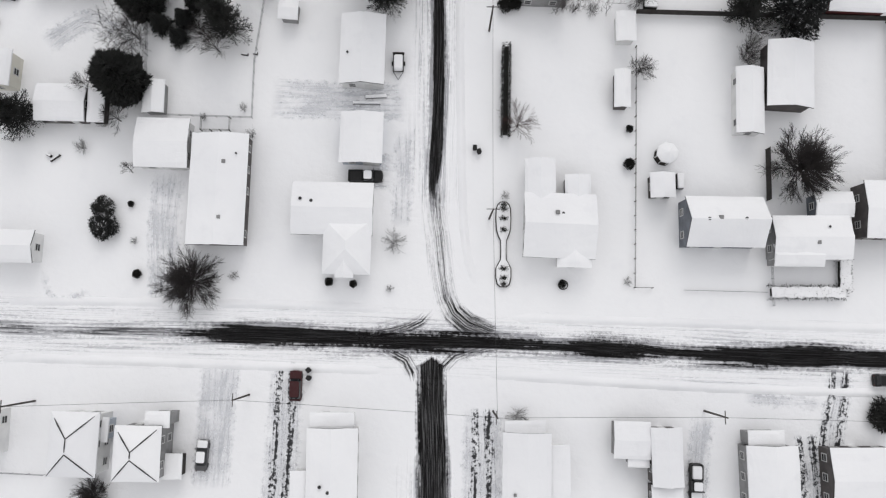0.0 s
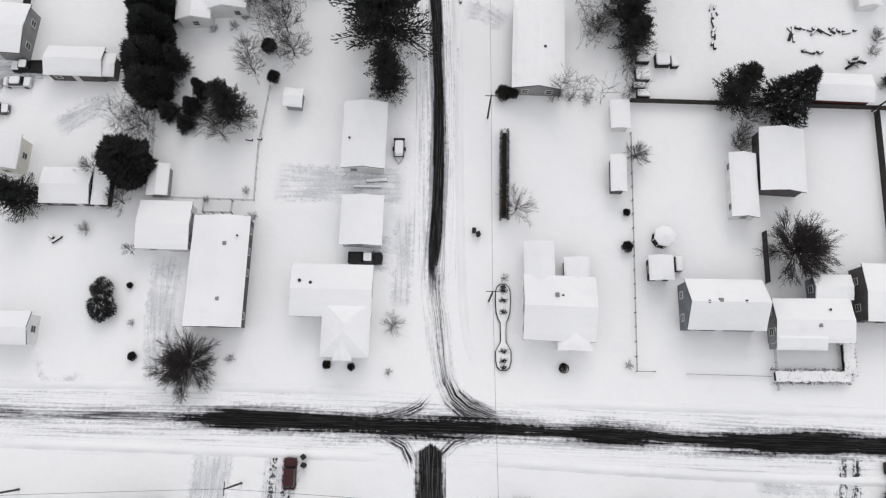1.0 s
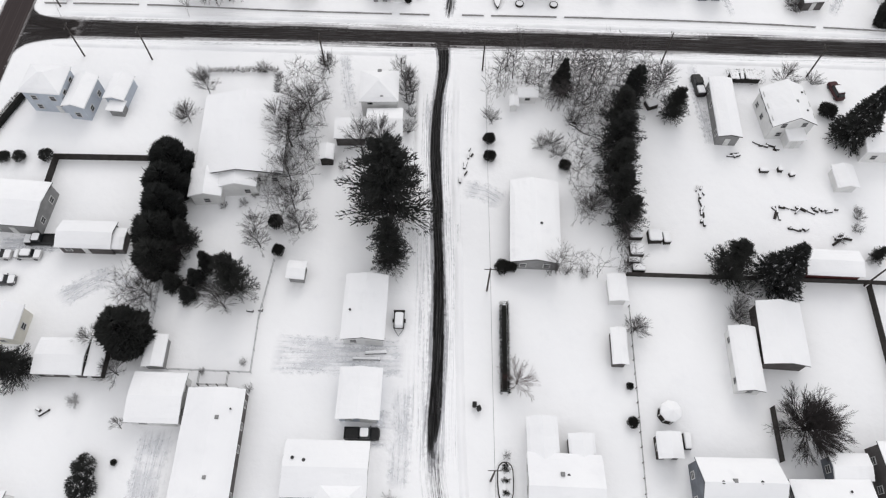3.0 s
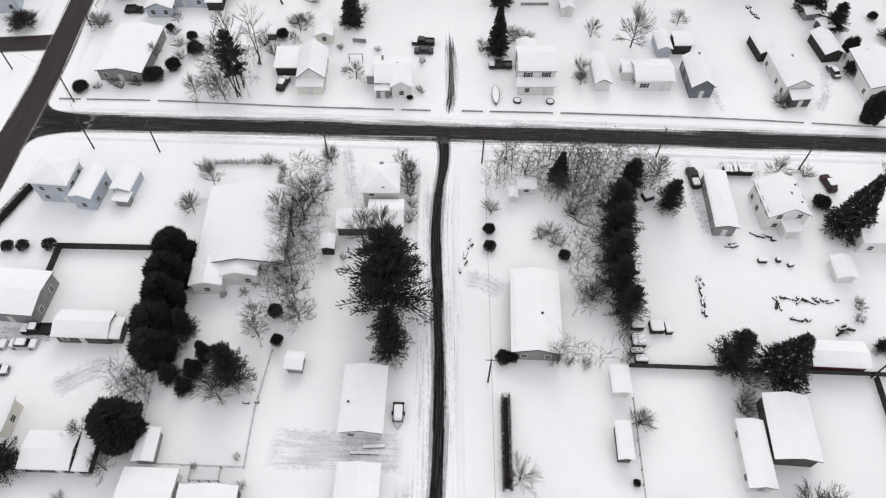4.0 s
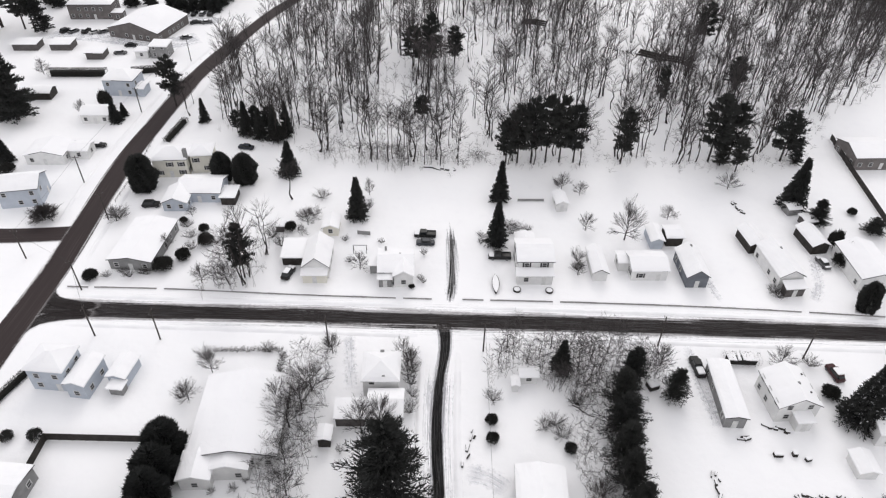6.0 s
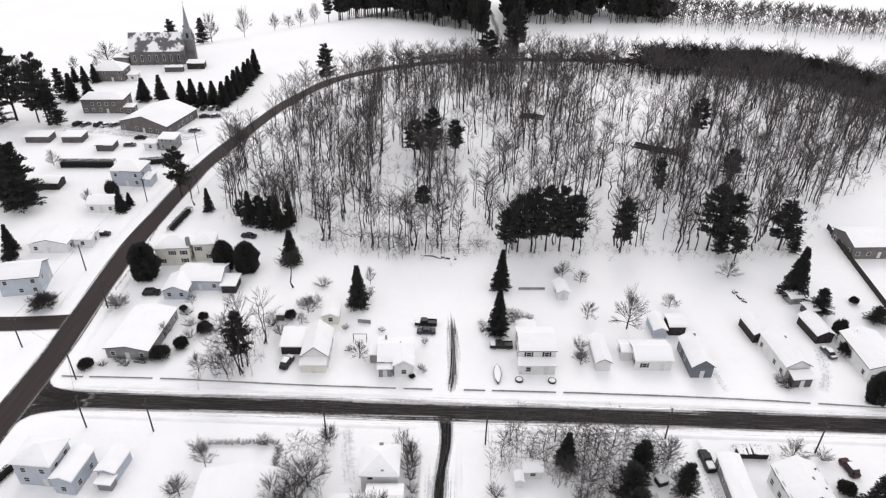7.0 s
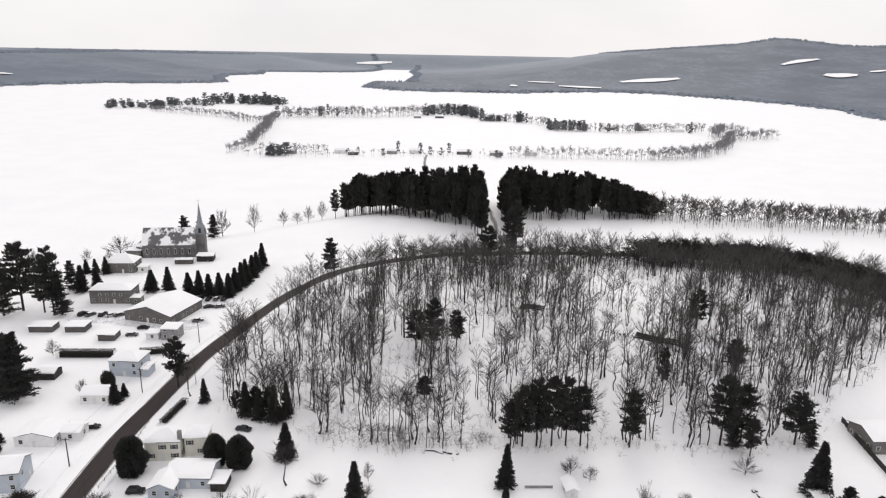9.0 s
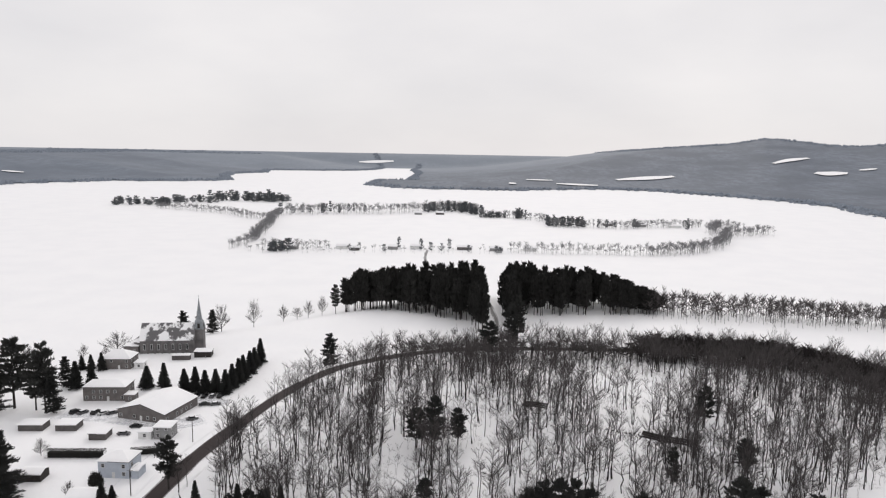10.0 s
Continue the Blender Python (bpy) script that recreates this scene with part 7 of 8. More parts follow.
plant("shrub", 76.0, 66.8, 2, 1.0)
plant("shrub", 71.6, 60.9, 1.5, 1.4)
plant("pine", 76.7, 57.2, 4, 1.8)
plant("broad_tree", 50.3, 46.9, 4, 1.7)
plant("cedar", -84.2, 156.4, 10.6, 3.7)
plant("cedar", -64.0, 161.7, 8.8, 2.8)
plant("cedar", -57.5, 161.1, 8.8, 3.3)
plant("tall_pine", -60.8, 188.4, 9.0, 2.6)
plant("tall_pine", -56.4, 187.2, 9.4, 2.6)
plant("bush", -53.0, 183.6, 5.0, 2.6)
plant("tall_tree", -43.0, 153.2, 13.4, 4.2)
plant("spruce", -46.0, 165.0, 11.0, 3.0)
plant("spruce", -24.3, 145.5, 12.4, 2.9)
plant("broad_tree", -22.3, 156.0, 4.5, 1.8)
plant("tall_tree", -48.0, 118.2, 19.9, 5.2)
plant("tall_tree", -47.0, 121.2, 22.1, 3.4)
plant("tall_tree", -44.6, 129.5, 17.8, 4.1)
plant("tall_tree", -53.6, 127.1, 10.0, 4.6)
plant("tall_pine", -48.2, 121.0, 15.5, 3.0)
plant("tall_tree", -51.6, 133.5, 14.9, 3.0)
plant("leaning_tree", -50.9, 118.1, 6, 3.9)
plant("broad_tree", -57.7, 118.9, 5, 2.4)
plant("broad_tree", -86.5, 141.8, 4, 3.5)
plant("bush", -83.8, 119.6, 2.2, 1.8)
plant("bush", -68.2, 123.5, 3, 2.3)
plant("bush", -64.6, 127.5, 2.8, 1.8)
plant("bush", -69.1, 142.0, 1.4, 1.0)
plant("shrub", -80.4, 120.1, 2, 1.3)
plant("shrub", -75.2, 120.3, 2.5, 1.6)
plant("shrub", -71.2, 121.4, 2.2, 1.3)
plant("broad_tree", -69.6, 130.7, 4, 1.9)
plant("broad_tree", -67.7, 144.4, 3, 1.5)
plant("broad_tree", -21.5, 125.1, 4, 2.7)
plant("shrub", -17.3, 135.2, 1.8, 1.0)
plant("bush", -40.8, 139.5, 2.6, 1.4)
plant("broad_tree", -36.9, 142.0, 4, 2.9)
plant("shrub", -34.9, 154.3, 2.5, 2.7)
plant("broad_tree", -37.6, 137.4, 3, 1.7)
plant("shrub", -6.1, 120.6, 2, 0.7)
plant("bush", -8.8, 118.9, 1, 0.7)
plant("spruce", 13.3, 154.3, 12.6, 2.6)
plant("spruce", 11.6, 135.5, 13.2, 2.8)
plant("shrub", 15.6, 140.4, 2.5, 2.6)
plant("shrub", 20.0, 141.7, 1.8, 1.4)
plant("shrub", 7.7, 136.1, 1.5, 1.1)
plant("broad_tree", 34.9, 142.2, 4.5, 2.6)
plant("broad_tree", 30.6, 124.8, 4, 2.0)
plant("broad_tree", 35.6, 158.2, 4, 2.1)
plant("broad_tree", 31.0, 161.2, 4.5, 2.2)
plant("broad_tree", 44.4, 138.7, 13.0, 4.8)
plant("broad_tree", 57.5, 147.8, 4, 2.5)
plant("broad_tree", 78.1, 163.0, 4.5, 3.1)
plant("spruce", 92.6, 154.8, 15.5, 3.7)
plant("pine", 96.4, 147.0, 8.0, 3.8)
plant("bush", 95.9, 130.5, 3.5, 2.2)
plant("cedar", 94.4, 114.7, 8.3, 2.2)
plant("pine", 110.0, 143.8, 5, 4.1)
plant("bush", 108.1, 152.1, 2, 1.2)
plant("shrub", 76.5, 118.5, 2.5, 2.1)
plant("bush", -125.3, 162.7, 3, 2.2)
plant("maple", -105.2, 141.8, 4.5, 3.7)
plant("tall_pine", -181.5, 267.8, 29, 7.4)
plant("pine", -186, 262, 24, 7.0)
plant("tall_pine", -167.0, 265.5, 28, 5.6)
plant("tall_pine", -171.5, 266.5, 21, 5.4)
plant("pine", -163.0, 264.0, 15, 5.4)
plant("pine", -174.4, 293.3, 14.5, 4.4)
plant("spruce", -169.5, 292, 12.5, 3.6)
plant("spruce", -181, 318.4, 7.0, 2.2)
plant("spruce", -166.5, 300.0, 9.0, 2.6)
plant("spruce", -176.4, 318.1, 7.6, 2.2)
plant("spruce", -171.5, 318.4, 8.6, 2.5)
plant("spruce", -138.7, 294.6, 10.3, 3.6)
plant("spruce", -131.2, 295.1, 11.6, 3.1)
plant("spruce", -120.3, 291.6, 10.5, 3.2)
plant("spruce", -115.8, 292.2, 11.1, 3.2)
plant("spruce", -111.0, 291.2, 10.2, 3.2)
plant("spruce", -106.5, 292.0, 10.4, 3.2)
plant("spruce", -101.9, 290.9, 10.8, 3.2)
plant("spruce", -100.9, 296.7, 11.5, 3.2)
plant("spruce", -99.8, 303.1, 12.2, 3.2)
plant("spruce", -99.6, 309.7, 11.7, 3.2)
plant("spruce", -99.3, 318.3, 11.2, 3.2)
plant("spruce", -99.4, 326.4, 10.5, 3.2)
plant("spruce", -99.0, 334.8, 12.4, 3.2)
plant("pine", -137.7, 193.4, 22.5, 8.4)
plant("spruce", -143, 197.4, 20, 6.0)
plant("spruce", -128.3, 168.2, 8.6, 2.3)
plant("tall_pine", -91.0, 204.5, 17.0, 4.2)
plant("tall_tree", -87.5, 203.0, 13.0, 2.4)
plant("tall_tree", -86.0, 206.5, 12.0, 2.2)
plant("tall_tree", -84.8, 198.2, 14, 2.6)
plant("bush", -113.3, 202.8, 5.7, 2.1)
plant("spruce", -106.4, 193.3, 7.8, 2.2)
plant("spruce", -105.5, 197.2, 4.6, 1.5)
plant("broad_tree", -118.2, 196.5, 5, 2.4)
plant("broad_tree", -144.8, 225.7, 5, 2.9)
plant("pine", -168.1, 409.4, 16.0, 6.1)
plant("pine", -153.9, 397.7, 14.7, 3.3)
plant("pine", -145.8, 398.4, 14.7, 4.6)
plant("broad_tree", -190.1, 370.9, 13.0, 7.5)
plant("broad_tree", -142.9, 405.0, 18.2, 6.1)
plant("broad_tree", -125.5, 413.1, 19.4, 4.1)
plant("broad_tree", -219.9, 337.4, 14.4, 6.9)
plant("broad_tree", -203.0, 358.9, 9.7, 2.7)
plant("broad_tree", -192.2, 361.9, 5.5, 2.4)
plant("broad_tree", -113.8, 439.5, 13.1, 3.6)
plant("broad_tree", -106.2, 446.3, 9.3, 3.7)
plant("broad_tree", -99.9, 451.5, 12.6, 3.7)
plant("broad_tree", -92.2, 460.1, 14.6, 3.8)
plant("tall_pine", -82.0, 456.0, 20.0, 3.6)
plant("tall_pine", 16.0, 173.5, 14.1, 3.9)
plant("tall_pine", 19.3, 173.7, 18.2, 3.9)
plant("tall_pine", 23.4, 173.9, 20.3, 3.9)
plant("tall_pine", 27.6, 174.0, 21.4, 3.9)
plant("tall_pine", 31.7, 174.2, 20.9, 3.9)
plant("tall_pine", 35.9, 174.4, 18.3, 3.9)
plant("tall_pine", 49.6, 174.0, 17.5, 3.9)
plant("tall_pine", 76.0, 176.0, 21.5, 4.8)
plant("pine", 79.0, 174.5, 11.0, 3.4)
plant("tall_pine", 82.4, 177.6, 18.0, 4.2)
plant("tall_pine", 98.0, 177.6, 16.0, 4.6)
plant("pine", 101.5, 176.5, 9.0, 3.0)
plant("tall_pine", 82.7, 171.6, 11.5, 3.0)
plant("spruce", -63.4, 186.9, 11.5, 2.5)
plant("spruce", -58.6, 185.4, 9.9, 2.4)
plant("spruce", -54.1, 184.6, 11.4, 2.3)
plant("spruce", -50.9, 187.5, 11.5, 2.1)
plant("spruce", -78.7, 194.6, 8.2, 1.8)
plant("tall_pine", -7.6, 224.6, 20.4, 3.7)
plant("tall_pine", 0.5, 230.0, 13.2, 3.7)
plant("tall_pine", -14.0, 229.2, 14.3, 4.5)
plant("tall_pine", 91.8, 245.6, 15.6, 3.9)
plant("tall_pine", 94.0, 214.1, 11.7, 4.3)
plant("tall_pine", 66.7, 202.3, 14.3, 2.2)
plant("tall_pine", -66.5, 187.9, 7.9, 1.8)
plant("tall_pine", -9.5, 196.4, 8.1, 2.9)
plant("tall_pine", -60.5, 318.0, 20.0, 4.0)
plant("tall_pine", 16.7, 340.5, 21.1, 5.8)
plant("tall_pine", 29.3, 355.9, 28.0, 4.2)
plant("tall_pine", 34.8, 377.4, 27.8, 4.4)
plant("round_shrub", -83.5, 75.1, 2.0, 1.2)
plant("round_shrub", -80.6, 75.3, 2.0, 1.2)
plant("round_shrub", -75.8, 75.7, 2.0, 1.3)
plant("broad_tree", -34.0, 60.7, 4.5, 2.6)
plant("broad_tree", -38.8, 47.8, 4.0, 2.4)
plant("shrub", -86.4, 143.2, 3.2, 3.0)
plant("shrub", -67.5, 140, 2.6, 1.7)
plant("shrub", -65.3, 135.6, 2.8, 1.9)
plant("shrub", -63.8, 131, 2.6, 1.8)
plant("shrub", -64.4, 126.6, 2.2, 1.7)
plant("shrub", -72.6, 121.6, 1.8, 1.4)
plant("shrub", -77.5, 121.8, 1.6, 1.3)
plant("shrub", -35.9, 146, 3.2, 2.4)
plant("shrub", -38.6, 145.2, 2.8, 2.0)
plant("shrub", -22.0, 149.2, 4.0, 2.0)
plant("shrub", -26.4, 135.7, 1.8, 1.2)
plant("shrub", -24.4, 127.6, 2.0, 1.2)
plant("shrub", -6.4, 130.9, 2.6, 1.0)
plant("shrub", -6.9, 121.6, 2.2, 0.9)
plant("shrub", 14.6, 143.2, 2.8, 2.4)
plant("shrub", 17.4, 142.4, 2.4, 2.0)
plant("shrub", 8.0, 138.4, 2.0, 1.6)
plant("shrub", 31.2, 130.0, 4.6, 2.0)
plant("shrub", 30.6, 126.6, 3.0, 1.6)
plant("shrub", 75.6, 120.2, 2.6, 2.0)
plant("shrub", -50.1, 95.6, 3.8, 2.3)
plant("shrub", -37.0, 66.2, 1.4, 1.1)
plant("shrub", -40.5, 65.5, 1.2, 0.9)
plant("shrub", -35.2, 68.0, 1.2, 0.9)
plant("shrub", -8.0, 96.6, 4.2, 1.7)
plant("shrub", -7.2, 93.4, 4.0, 1.7)
plant("shrub", -7.4, 90.2, 4.0, 1.6)
plant("shrub", -6.9, 87.2, 3.4, 1.4)
plant("shrub", 76.0, 65.5, 2.2, 1.3)
plant("shrub", 75.0, 63.0, 2.0, 1.3)
plant("shrub", -24.8, 100.0, 3.0, 1.6)
plant("shrub", 33.0, 58.5, 2.2, 1.2)
plant("shrub", 32.6, 55.0, 2.0, 1.1)
plant("shrub", 26.8, 66.9, 3.8, 2.4)
plant("shrub", -51.8, 85.7, 3.6, 2.0)
plant("shrub", 32.4, 43.0, 3.4, 2.2)
plant("shrub", 50.2, 46.4, 3.4, 2.0)
plant("shrub", 30.0, 163.0, 3.0, 1.8)
plant("shrub", 101.6, 133.0, 3.6, 1.6)
plant("shrub", -44.8, 136.5, 4.5, 2.4)
plant("shrub", -42.0, 133.0, 4.0, 2.2)
plant("shrub", -48.6, 97.6, 1.5, 0.8)
plant("shrub", -47.5, 97.8, 1.5, 0.8)
plant("shrub", -46.4, 97.9, 1.5, 0.8)
plant("shrub", -45.2, 97.8, 1.5, 0.8)
plant("shrub", -44.1, 97.9, 1.5, 0.8)
plant("shrub", -43.0, 98.1, 1.5, 0.8)
plant("shrub", -41.9, 97.9, 1.5, 0.8)
plant("shrub", -40.8, 98.1, 1.5, 0.8)
plant("shrub", -39.6, 98.2, 1.5, 0.8)
plant("shrub", -38.5, 98.0, 1.5, 0.8)
plant("shrub", -37.4, 98.2, 1.5, 0.8)
plant("shrub", -36.3, 98.4, 1.5, 0.8)
plant("shrub", -35.2, 98.2, 1.5, 0.8)
plant("shrub", -34.3, 97.0, 1.7, 0.9)
plant("shrub", -34.3, 95.7, 1.7, 0.9)
plant("shrub", -34.3, 94.4, 1.7, 0.9)
plant("shrub", -34.3, 93.1, 1.7, 0.9)
plant("shrub", -34.3, 91.8, 1.7, 0.9)
plant("shrub", -34.3, 90.5, 1.7, 0.9)
plant("shrub", -34.3, 89.2, 1.7, 0.9)
plant("bush", 98.4, 133.4, 4.6, 2.2)
plant("bush", 97.0, 137.6, 5.0, 1.8)
plant("bush", -60.9, 133.6, 2.6, 2.0)
plant("bush", -62.8, 138.4, 2.0, 1.3)
hedge([(-84.4, 91.0), (-88.6, 78.6)], 1.0, 1.6, 0, "narrow dark hedge along a garden's edge", 14)
house("shed", "tiny shed with a dark front under bare trees", "shed", B(-43.4, 139.6, 2.6, 2.8, 2.0, 2.0, 0.4, wall="brown_siding", glaze=False))


def swing_frame(x, y, rot):
    """Two splayed leg pairs and a crossbar."""
    ob = thing("swing_frame", x, y, ground_at(x, y), rot, "bare dark swing frame standing in the snow", "swing")
    for u in (-1.6, 1.6):
        for v in (-0.7, 0.7):
            bm = bmesh.new()
            tube(bm, [(u, v, -0.1), (u, 0, 2.1)], [0.06, 0.06], 6)
            part("leg", bm, M["dark_wood"], ob)
    bm = bmesh.new()
    tube(bm, [(-1.75, 0, 2.1), (1.75, 0, 2.1)], [0.07, 0.07], 6)
    part("crossbar", bm, M["dark_wood"], ob)


swing_frame(-22.2, 131.5, 2)

# the wooded hill
HILL = [(-76, 195), (-57, 184), (-40, 176), (-16, 171), (13, 172), (49, 173), (83, 175), (101, 179), (122, 203), (140, 214), (178, 246), (208, 285), (208, 325), (176, 352), (120, 357), (30, 358), (-31, 342), (-52, 320), (-65, 297), (-77, 255), (-83, 225)]
rnd = random.Random(5)
grown, near = [], []
while len(grown) < 1500:
    x, y = rnd.uniform(-85, 210), rnd.uniform(170, 358)
    if not inside(HILL, x, y):
        continue
    bare_patch = 1.4 * math.exp(-(((x - 86) / 26) ** 2 + ((y - 292) / 30) ** 2)) + 0.5 * math.exp(-(((x - 55) / 20) ** 2 + ((y - 308) / 14) ** 2)) + 0.75 * math.exp(-(((x - 8) / 7) ** 2 + ((y - 215) / 55) ** 2))
    if rnd.random() < bare_patch or noise.noise((x / 13, y / 13, 2.0)) < -0.2:
        continue
    grown.append((x, y, rnd.uniform(12, 22), rnd.uniform(2.5, 4.4), rnd.uniform(0, 6.28), rnd.randrange(6)))
grown.sort(key=lambda p: p[1])
near = grown[:110]
for x, y, h, r, a, k in near:
    plant("tall_tree", round(x, 1), round(y, 1), h, r, 6)
TALL = [bare_shape(40 + k, "wood") for k in range(6)]
SAPLING = [bare_shape(60 + k, "sapling") for k in range(4)]
FAR = [bare_shape(70 + k, "far") for k in range(5)]
woods("bare_woods", "dense leafless woods on the snowy hill", grown[110:], TALL, M["wood_twig"], "woods", M["wood_bark"])
young = []
while len(young) < 1700:
    x, y = rnd.uniform(-85, 210), rnd.uniform(168, 358)
    if inside(HILL, x, y) and noise.noise((x / 10, y / 10, 7.0)) > -0.15:
        young.append((x, y, rnd.uniform(2.5, 8), rnd.uniform(1.2, 2.6), rnd.uniform(0, 6.28), rnd.randrange(4)))
woods("undergrowth", "thin leafless saplings under the hill's trees", young, SAPLING, M["wood_twig"], "undergrowth")
# thick brush along the hill's far edge
belt = []
line = spline([(-30, 349), (20, 357), (80, 360), (120, 360), (165, 354), (190, 334), (204, 305), (208, 270), (204, 250)], 1.0)
for x, y in line:
    for k in range(2 + (x > 60) * 2 + (x > 100) * 9):
        belt.append((x + rnd.gauss(0, 3.0), y + rnd.gauss(-2 * (x > 55), 4 + 3 * (x > 55)), rnd.uniform(5, 9) + (x > 100) * rnd.uniform(1, 5), rnd.uniform(2.0, 3.4), rnd.uniform(0, 6.28), rnd.randrange(4)))
woods("brush_belt", "thick dark brush along the far edge of the hill", belt, FAR, M["belt"], "brush")
# the two pine stands before the lake
STAND_A = [(-79, 458), (-59, 447), (-24, 432), (2, 424), (9, 404), (17, 400), (20, 440), (18, 515), (-74, 505)]
STAND_B = [(31, 470), (31, 412), (38, 418), (40, 446), (74, 452), (148, 459), (140, 500), (36, 512)]
pines = []
for poly, n in ((STAND_A, 260), (STAND_B, 220)):
    k = 0
    while k < n:
        x, y = rnd.uniform(-85, 150), rnd.uniform(400, 510)
        if inside(poly, x, y):
            low = 1.0 - 0.62 * max(0.0, (x - 88) / 60) ** 1.2
            pines.append((x, y, rnd.uniform(20, 28.5) * low, rnd.uniform(3.0, 4.8), rnd.uniform(0, 6.28), rnd.randrange(5)))
            k += 1
STAND = [pine_shape(80 + k) for k in range(5)]
woods("pine_stand", "two dense stands of tall dark pines by the lake", pines, STAND, M["stand"], "woods", M["bark"])
FAR_PINE = [pine_shape(90 + k, "far_pine") for k in range(5)]
# bare trees along the near shore
shore = []
for x, y in spline([(130, 470), (160, 462), (218, 455), (280, 445), (340, 430), (430, 405), (560, 350)], 1.3):
    for k in range(5):
        shore.append((x + rnd.gauss(0, 2), y + rnd.gauss(0, 11), rnd.uniform(5, 17), rnd.uniform(1.5, 3.2), rnd.uniform(0, 6.28), rnd.randrange(4)))
woods("shore_trees", "row of bare trees along the near lake shore", shore, FAR[:4], M["wood_twig"], "trees", M["wood_bark"])
# trees on the flat island and along its banks
isle, isle_pines = [], []


def row(store, pts, gap, h0, h1, wide, per=1, r0=2.2, r1=4.0):
    for x, y in spline(pts, gap):
        for k in range(per):
            store.append((x + rnd.gauss(0, gap), y + rnd.gauss(0, wide), rnd.uniform(h0 * 0.7, h1 * 0.85), rnd.uniform(r0, r1), rnd.uniform(0, 6.28), rnd.randrange(5)))


row(isle, [(62, 797), (127, 793), (180, 794), (226, 793), (305, 831)], 2.0, 8, 18, 5, 2, 1.5, 3.2)
row(isle, [(226, 800), (270, 812), (305, 838), (333, 869)], 2.0, 12, 20, 7, 2, 2, 3.6)
row(isle, [(-261, 784), (-208, 762), (-171, 765), (-60, 780), (0, 780), (62, 790)], 4.0, 6, 12, 7, 1, 1.5, 3)
row(isle, [(-230, 790), (-195, 790), (-150, 800)], 2.5, 8, 16, 8, 2, 2, 4)
row(isle, [(-255, 850), (-272, 950), (-282, 1030), (-300, 1100), (-310, 1200)], 2.4, 12, 20, 9, 2, 2.4, 4.4)
row(isle, [(-261, 784), (-258, 862), (-275, 920)], 2.4, 9, 17, 9, 2, 1.8, 3.4)
row(isle, [(-300, 1105), (-345, 1140), (-411, 1205), (-480, 1250), (-541, 1279), (-577, 1305)], 2.4, 9, 17, 9, 2, 2.0, 3.8)
row(isle, [(-310, 1225), (-216, 1250), (-114, 1285), (-8, 1370), (44, 1300)], 1.8, 14, 25, 16, 2, 2.4, 4.5)
row(isle, [(44, 1232), (85, 1235), (149, 1178), (156, 1095), (210, 1090), (263, 1086), (330, 1110), (405, 1132)], 2.2, 8, 18, 10, 2, 2.2, 4.2)
row(isle, [(333, 869), (365, 930), (397, 996), (440, 1020), (476, 1044)], 2.0, 12, 20, 9, 2, 2.2, 4.0)
row(isle, [(375, 1010), (420, 1090), (440, 1060)], 2.2, 14, 24, 12, 2, 2.2, 4.0)
row(isle_pines, [(-687, 1357), (-650, 1370), (-600, 1385), (-577, 1360)], 5.0, 10, 20, 18, 2, 4, 7)
row(isle_pines, [(-610, 1440), (-560, 1450), (-510, 1450)], 8.0, 10, 20, 14, 2, 4, 7)
row(isle_pines, [(-540, 1520), (-500, 1520), (-440, 1520)], 6.0, 13, 27, 14, 2, 5, 8)
row(isle_pines, [(-445, 1510), (-410, 1510), (-375, 1510)], 5.0, 13, 27, 14, 2, 5, 8)
row(isle_pines, [(-300, 1240), (-250, 1270), (-180, 1290)], 9.0, 14, 24, 12, 1, 3, 6)
row(isle_pines, [(-60, 1330), (0, 1360), (44, 1270)], 6.0, 14, 24, 14, 2, 3, 6)
row(isle_pines, [(50, 1225), (85, 1235)], 4.0, 9, 14, 5, 2, 3, 5)
row(isle_pines, [(105, 1215), (118, 1212)], 3.0, 16, 24, 5, 2, 3, 5)
row(isle_pines, [(150, 1110), (175, 1105), (205, 1100)], 4.0, 12, 20, 8, 2, 3, 5)
row(isle_pines, [(225, 1090), (300, 1095), (370, 1110)], 16.0, 12, 19, 8, 1, 3, 5)
row(isle_pines, [(-212, 768), (-195, 772)], 3.0, 10, 17, 5, 2, 3, 4.5)
row(isle_pines, [(-60, 800), (-20, 810), (20, 800), (40, 800)], 12.0, 10, 20, 8, 1, 2.5, 4)
row(isle_pines, [(-130, 785), (-110, 790), (-90, 790)], 12.0, 9, 16, 6, 1, 2.5, 4)
woods("island_trees", "grey bare trees on the flat island", isle, FAR, M["hazy_twig"], "trees")
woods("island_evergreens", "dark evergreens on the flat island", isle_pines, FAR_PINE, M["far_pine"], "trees")


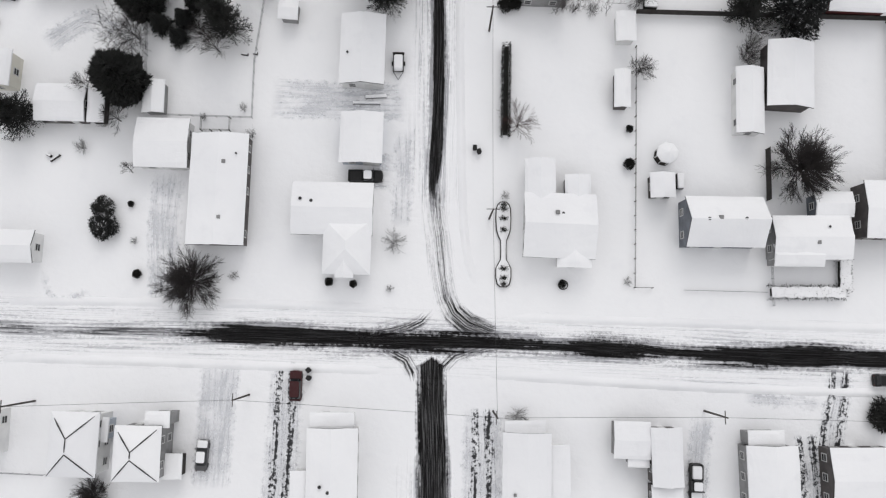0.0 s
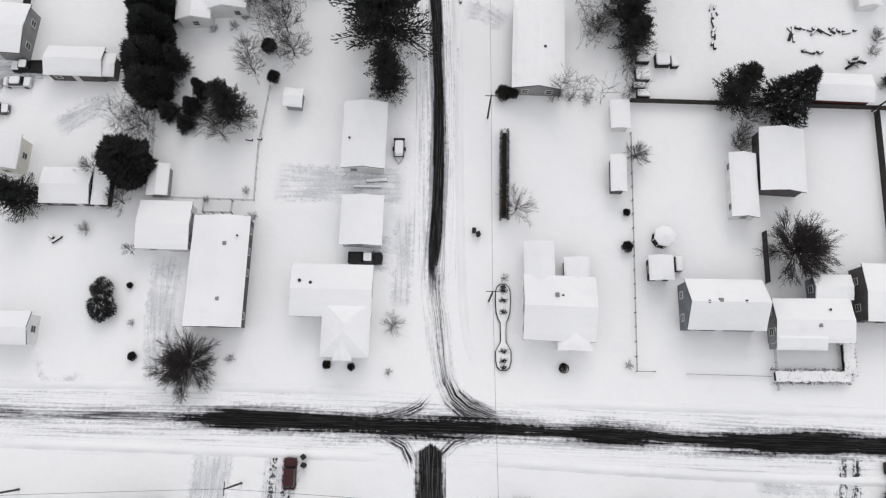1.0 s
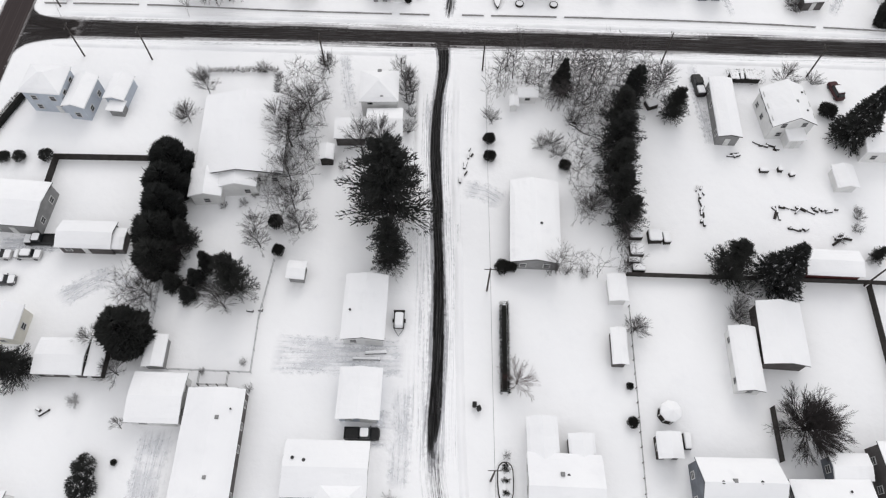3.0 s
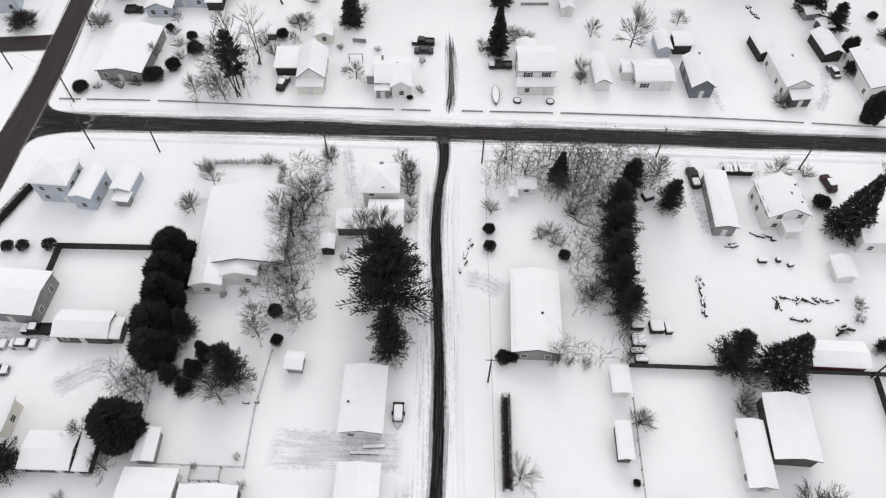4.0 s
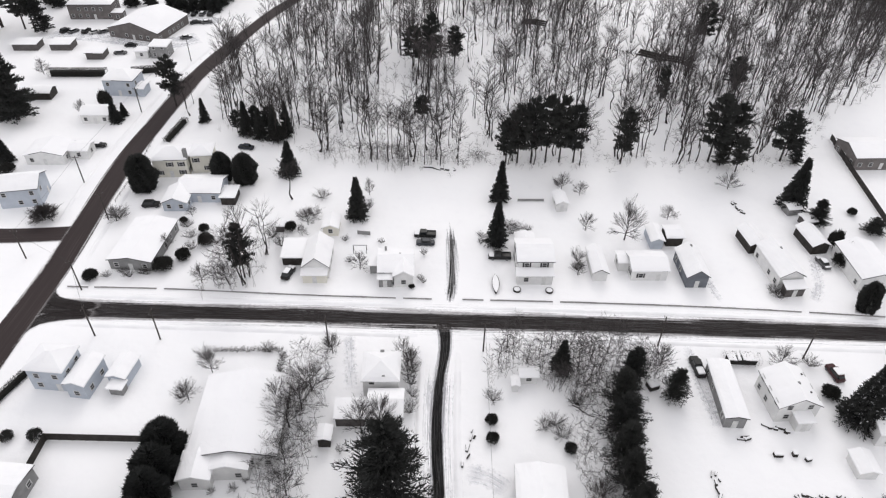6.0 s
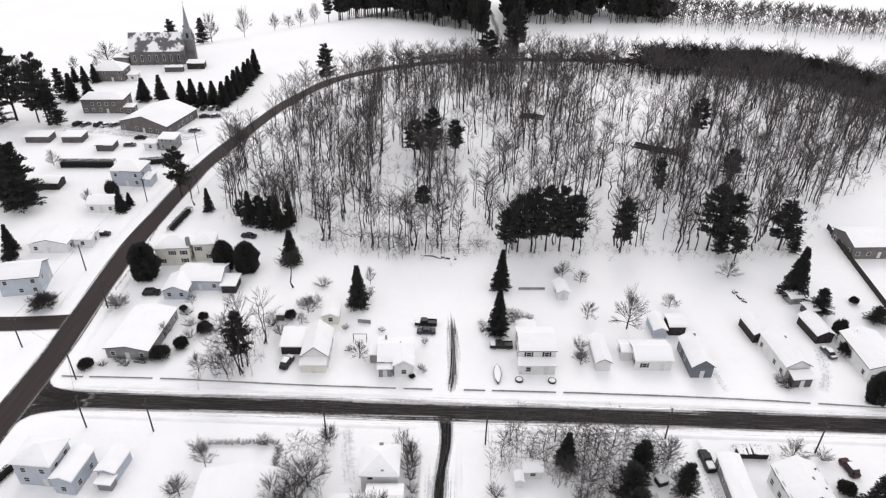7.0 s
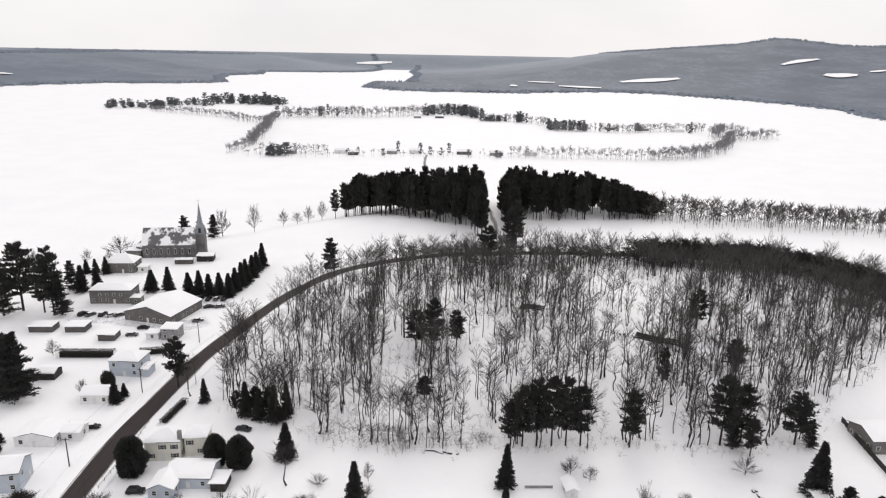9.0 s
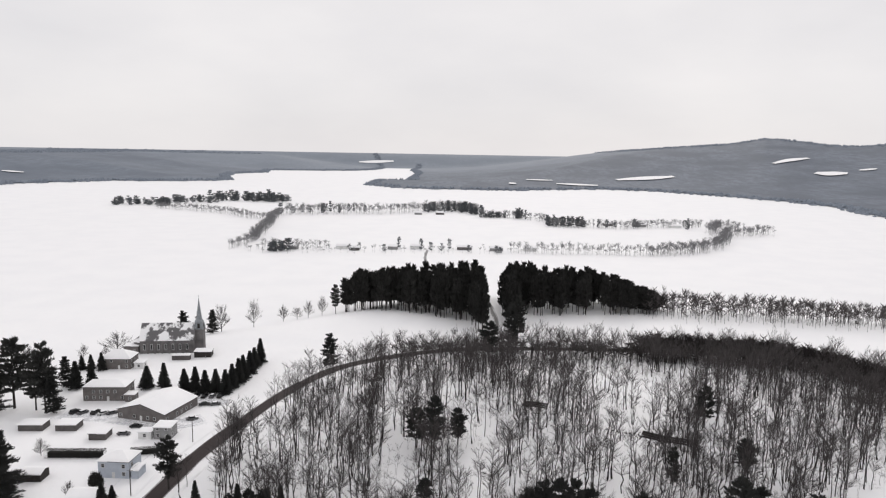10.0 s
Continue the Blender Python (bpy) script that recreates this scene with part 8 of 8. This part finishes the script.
# trees along the far shores and skylines, one small crown each
def far_forest(count):
    rs = np.random.RandomState(3)
    kept = []
    for poly, box4, n, crest in ((LEFT_SHORE, (-3300, -380, 1500, 4950), count * 0.45, 800), (RIGHT_SHORE, (-330, 2900, 1100, 4700), count * 0.55, 1130)):
        got = 0
        while got < n:
            x, y = rs.uniform(box4[0], box4[1], 6000), rs.uniform(box4[2], box4[3], 6000)
            d = inland(poly, x, y)
            ok = ((d > 3) & (d < 40) | (d > crest) & (d < crest + 420)) & (np.abs(np.arctan2(x, y)) < 0.72) & (np.hypot(x, y) < 4900) & (rs.rand(6000) < np.where(d < 120, 1.0, 0.2))
            for (ax, ay), (bx, by), w in CLEARINGS:
                k = np.clip(((x - ax) * (bx - ax) + (y - ay) * (by - ay)) / ((bx - ax) ** 2 + (by - ay) ** 2), 0, 1)
                ok &= np.hypot(x - ax - k * (bx - ax), y - ay - k * (by - ay)) > w * rs.uniform(0.42, 0.62, 6000)
            kept.append(np.stack([x[ok], y[ok]], 1))
            got += ok.sum()
    p = np.concatenate(kept)
    n = len(p)
    h, r, turn = rs.uniform(3, 9, n), rs.uniform(4.5, 8, n), rs.uniform(0, 6.28, n)
    z = land(p[:, 0], p[:, 1])
    verts = np.empty((n, 6, 3))
    for k in range(5):
        a = turn + k * 1.2566
        rr = r * rs.uniform(0.7, 1.2, n)
        verts[:, k] = np.stack([p[:, 0] + rr * np.cos(a), p[:, 1] + rr * np.sin(a), z + h * rs.uniform(-0.1, 0.2, n)], 1)
    verts[:, 5] = np.stack([p[:, 0], p[:, 1], z + h], 1)
    base = np.arange(n)[:, None] * 6
    faces = np.concatenate([base + np.array([[k, (k + 1) % 5, 5]]) for k in range(5)])
    # distance haze mixed into this blue-grey, lifted to offset the crowns' shaded sides
    tone = island_tone("hazy_wooded_slopes", (0.165, 0.192, 0.232), (0.215, 0.247, 0.294), 0.9)
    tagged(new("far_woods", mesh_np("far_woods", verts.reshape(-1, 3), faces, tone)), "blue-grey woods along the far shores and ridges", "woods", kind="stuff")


far_forest(9000)

# thickets between the gardens
thick = []
for poly, n in (([(7, 90), (12, 103), (40, 103), (44, 92), (34, 88), (26, 84), (14, 94)], 260), ([(23, 62), (30, 62), (31, 88), (23, 90)], 50), ([(-33, 60), (-25, 60), (-23, 96), (-32, 96)], 110), ([(-57, 112.5), (-44, 118), (-44, 134), (-56, 132)], 60), ([(-55, 44), (-48.5, 44), (-48.5, 52), (-54, 52)], 24), ([(30, 52.6), (34, 53), (34, 66), (31, 66)], 16), ([(17, 52.8), (27, 52.8), (27, 54), (17, 54)], 14)):
    k = 0
    while k < n:
        x, y = rnd.uniform(-60, 46), rnd.uniform(40, 136)
        if inside(poly, x, y):
            thick.append((x, y, rnd.uniform(2.5, 8.0), rnd.uniform(0.9, 2.0), rnd.uniform(0, 6.28), rnd.randrange(4)))
            k += 1
thick = [(x, y, h * 1.25, r * 1.3, a, k) for x, y, h, r, a, k in thick]
woods("thicket", "tangled bare thicket between the gardens", thick, SAPLING + TALL[:2], M["wood_twig"], "thicket")
# low scrub under the near edge of the hill
scrub = [(rnd.gauss(-18, 9), rnd.gauss(174, 2.0), rnd.uniform(3, 7), rnd.uniform(1.6, 3.2), rnd.uniform(0, 6.28), rnd.randrange(4)) for k in range(70)]
scrub += [(rnd.gauss(6, 4), rnd.gauss(175, 1.6), rnd.uniform(2, 4), rnd.uniform(1.4, 2.6), rnd.uniform(0, 6.28), rnd.randrange(4)) for k in range(24)]
for x, y in spline([(-74, 192), (-57, 182), (-40, 174), (-16, 169.5), (13, 170.5), (49, 171.5), (83, 173), (101, 177), (122, 203)], 1.1):
    scrub.append((x + rnd.gauss(0, 1.5), y + rnd.gauss(1.5, 2.0), rnd.uniform(1.2, 3.6), rnd.uniform(0.8, 1.8), rnd.uniform(0, 6.28), rnd.randrange(4)))
woods("edge_scrub", "low bare scrub along the foot of the hill", scrub, SAPLING, M["wood_twig"], "scrub")

# dark deadfall lying among the hill's trees
for pts in ([(26, 262), (31, 261), (35, 259)], [(66, 236), (72, 233), (80, 231), (84, 226)]):
    for k in range(3):
        bm = bmesh.new()
        q = [(x + 0.6 * k, y + 1.1 * k, ground_at(x, y) + 0.35 + 0.3 * k) for x, y in pts]
        tube(bm, [(x - q[0][0], y - q[0][1], z - q[0][2]) for x, y, z in q], [0.45 - 0.08 * i for i in range(len(q))], 6)
        me = bpy.data.meshes.new("fallen_log")
        bm.to_mesh(me)
        bm.free()
        me.materials.append(M["bark"])
        ob = new("fallen_log", me)
        ob.location = q[0]
        tagged(ob, "dark fallen trunk lying on the wooded hill", "log")
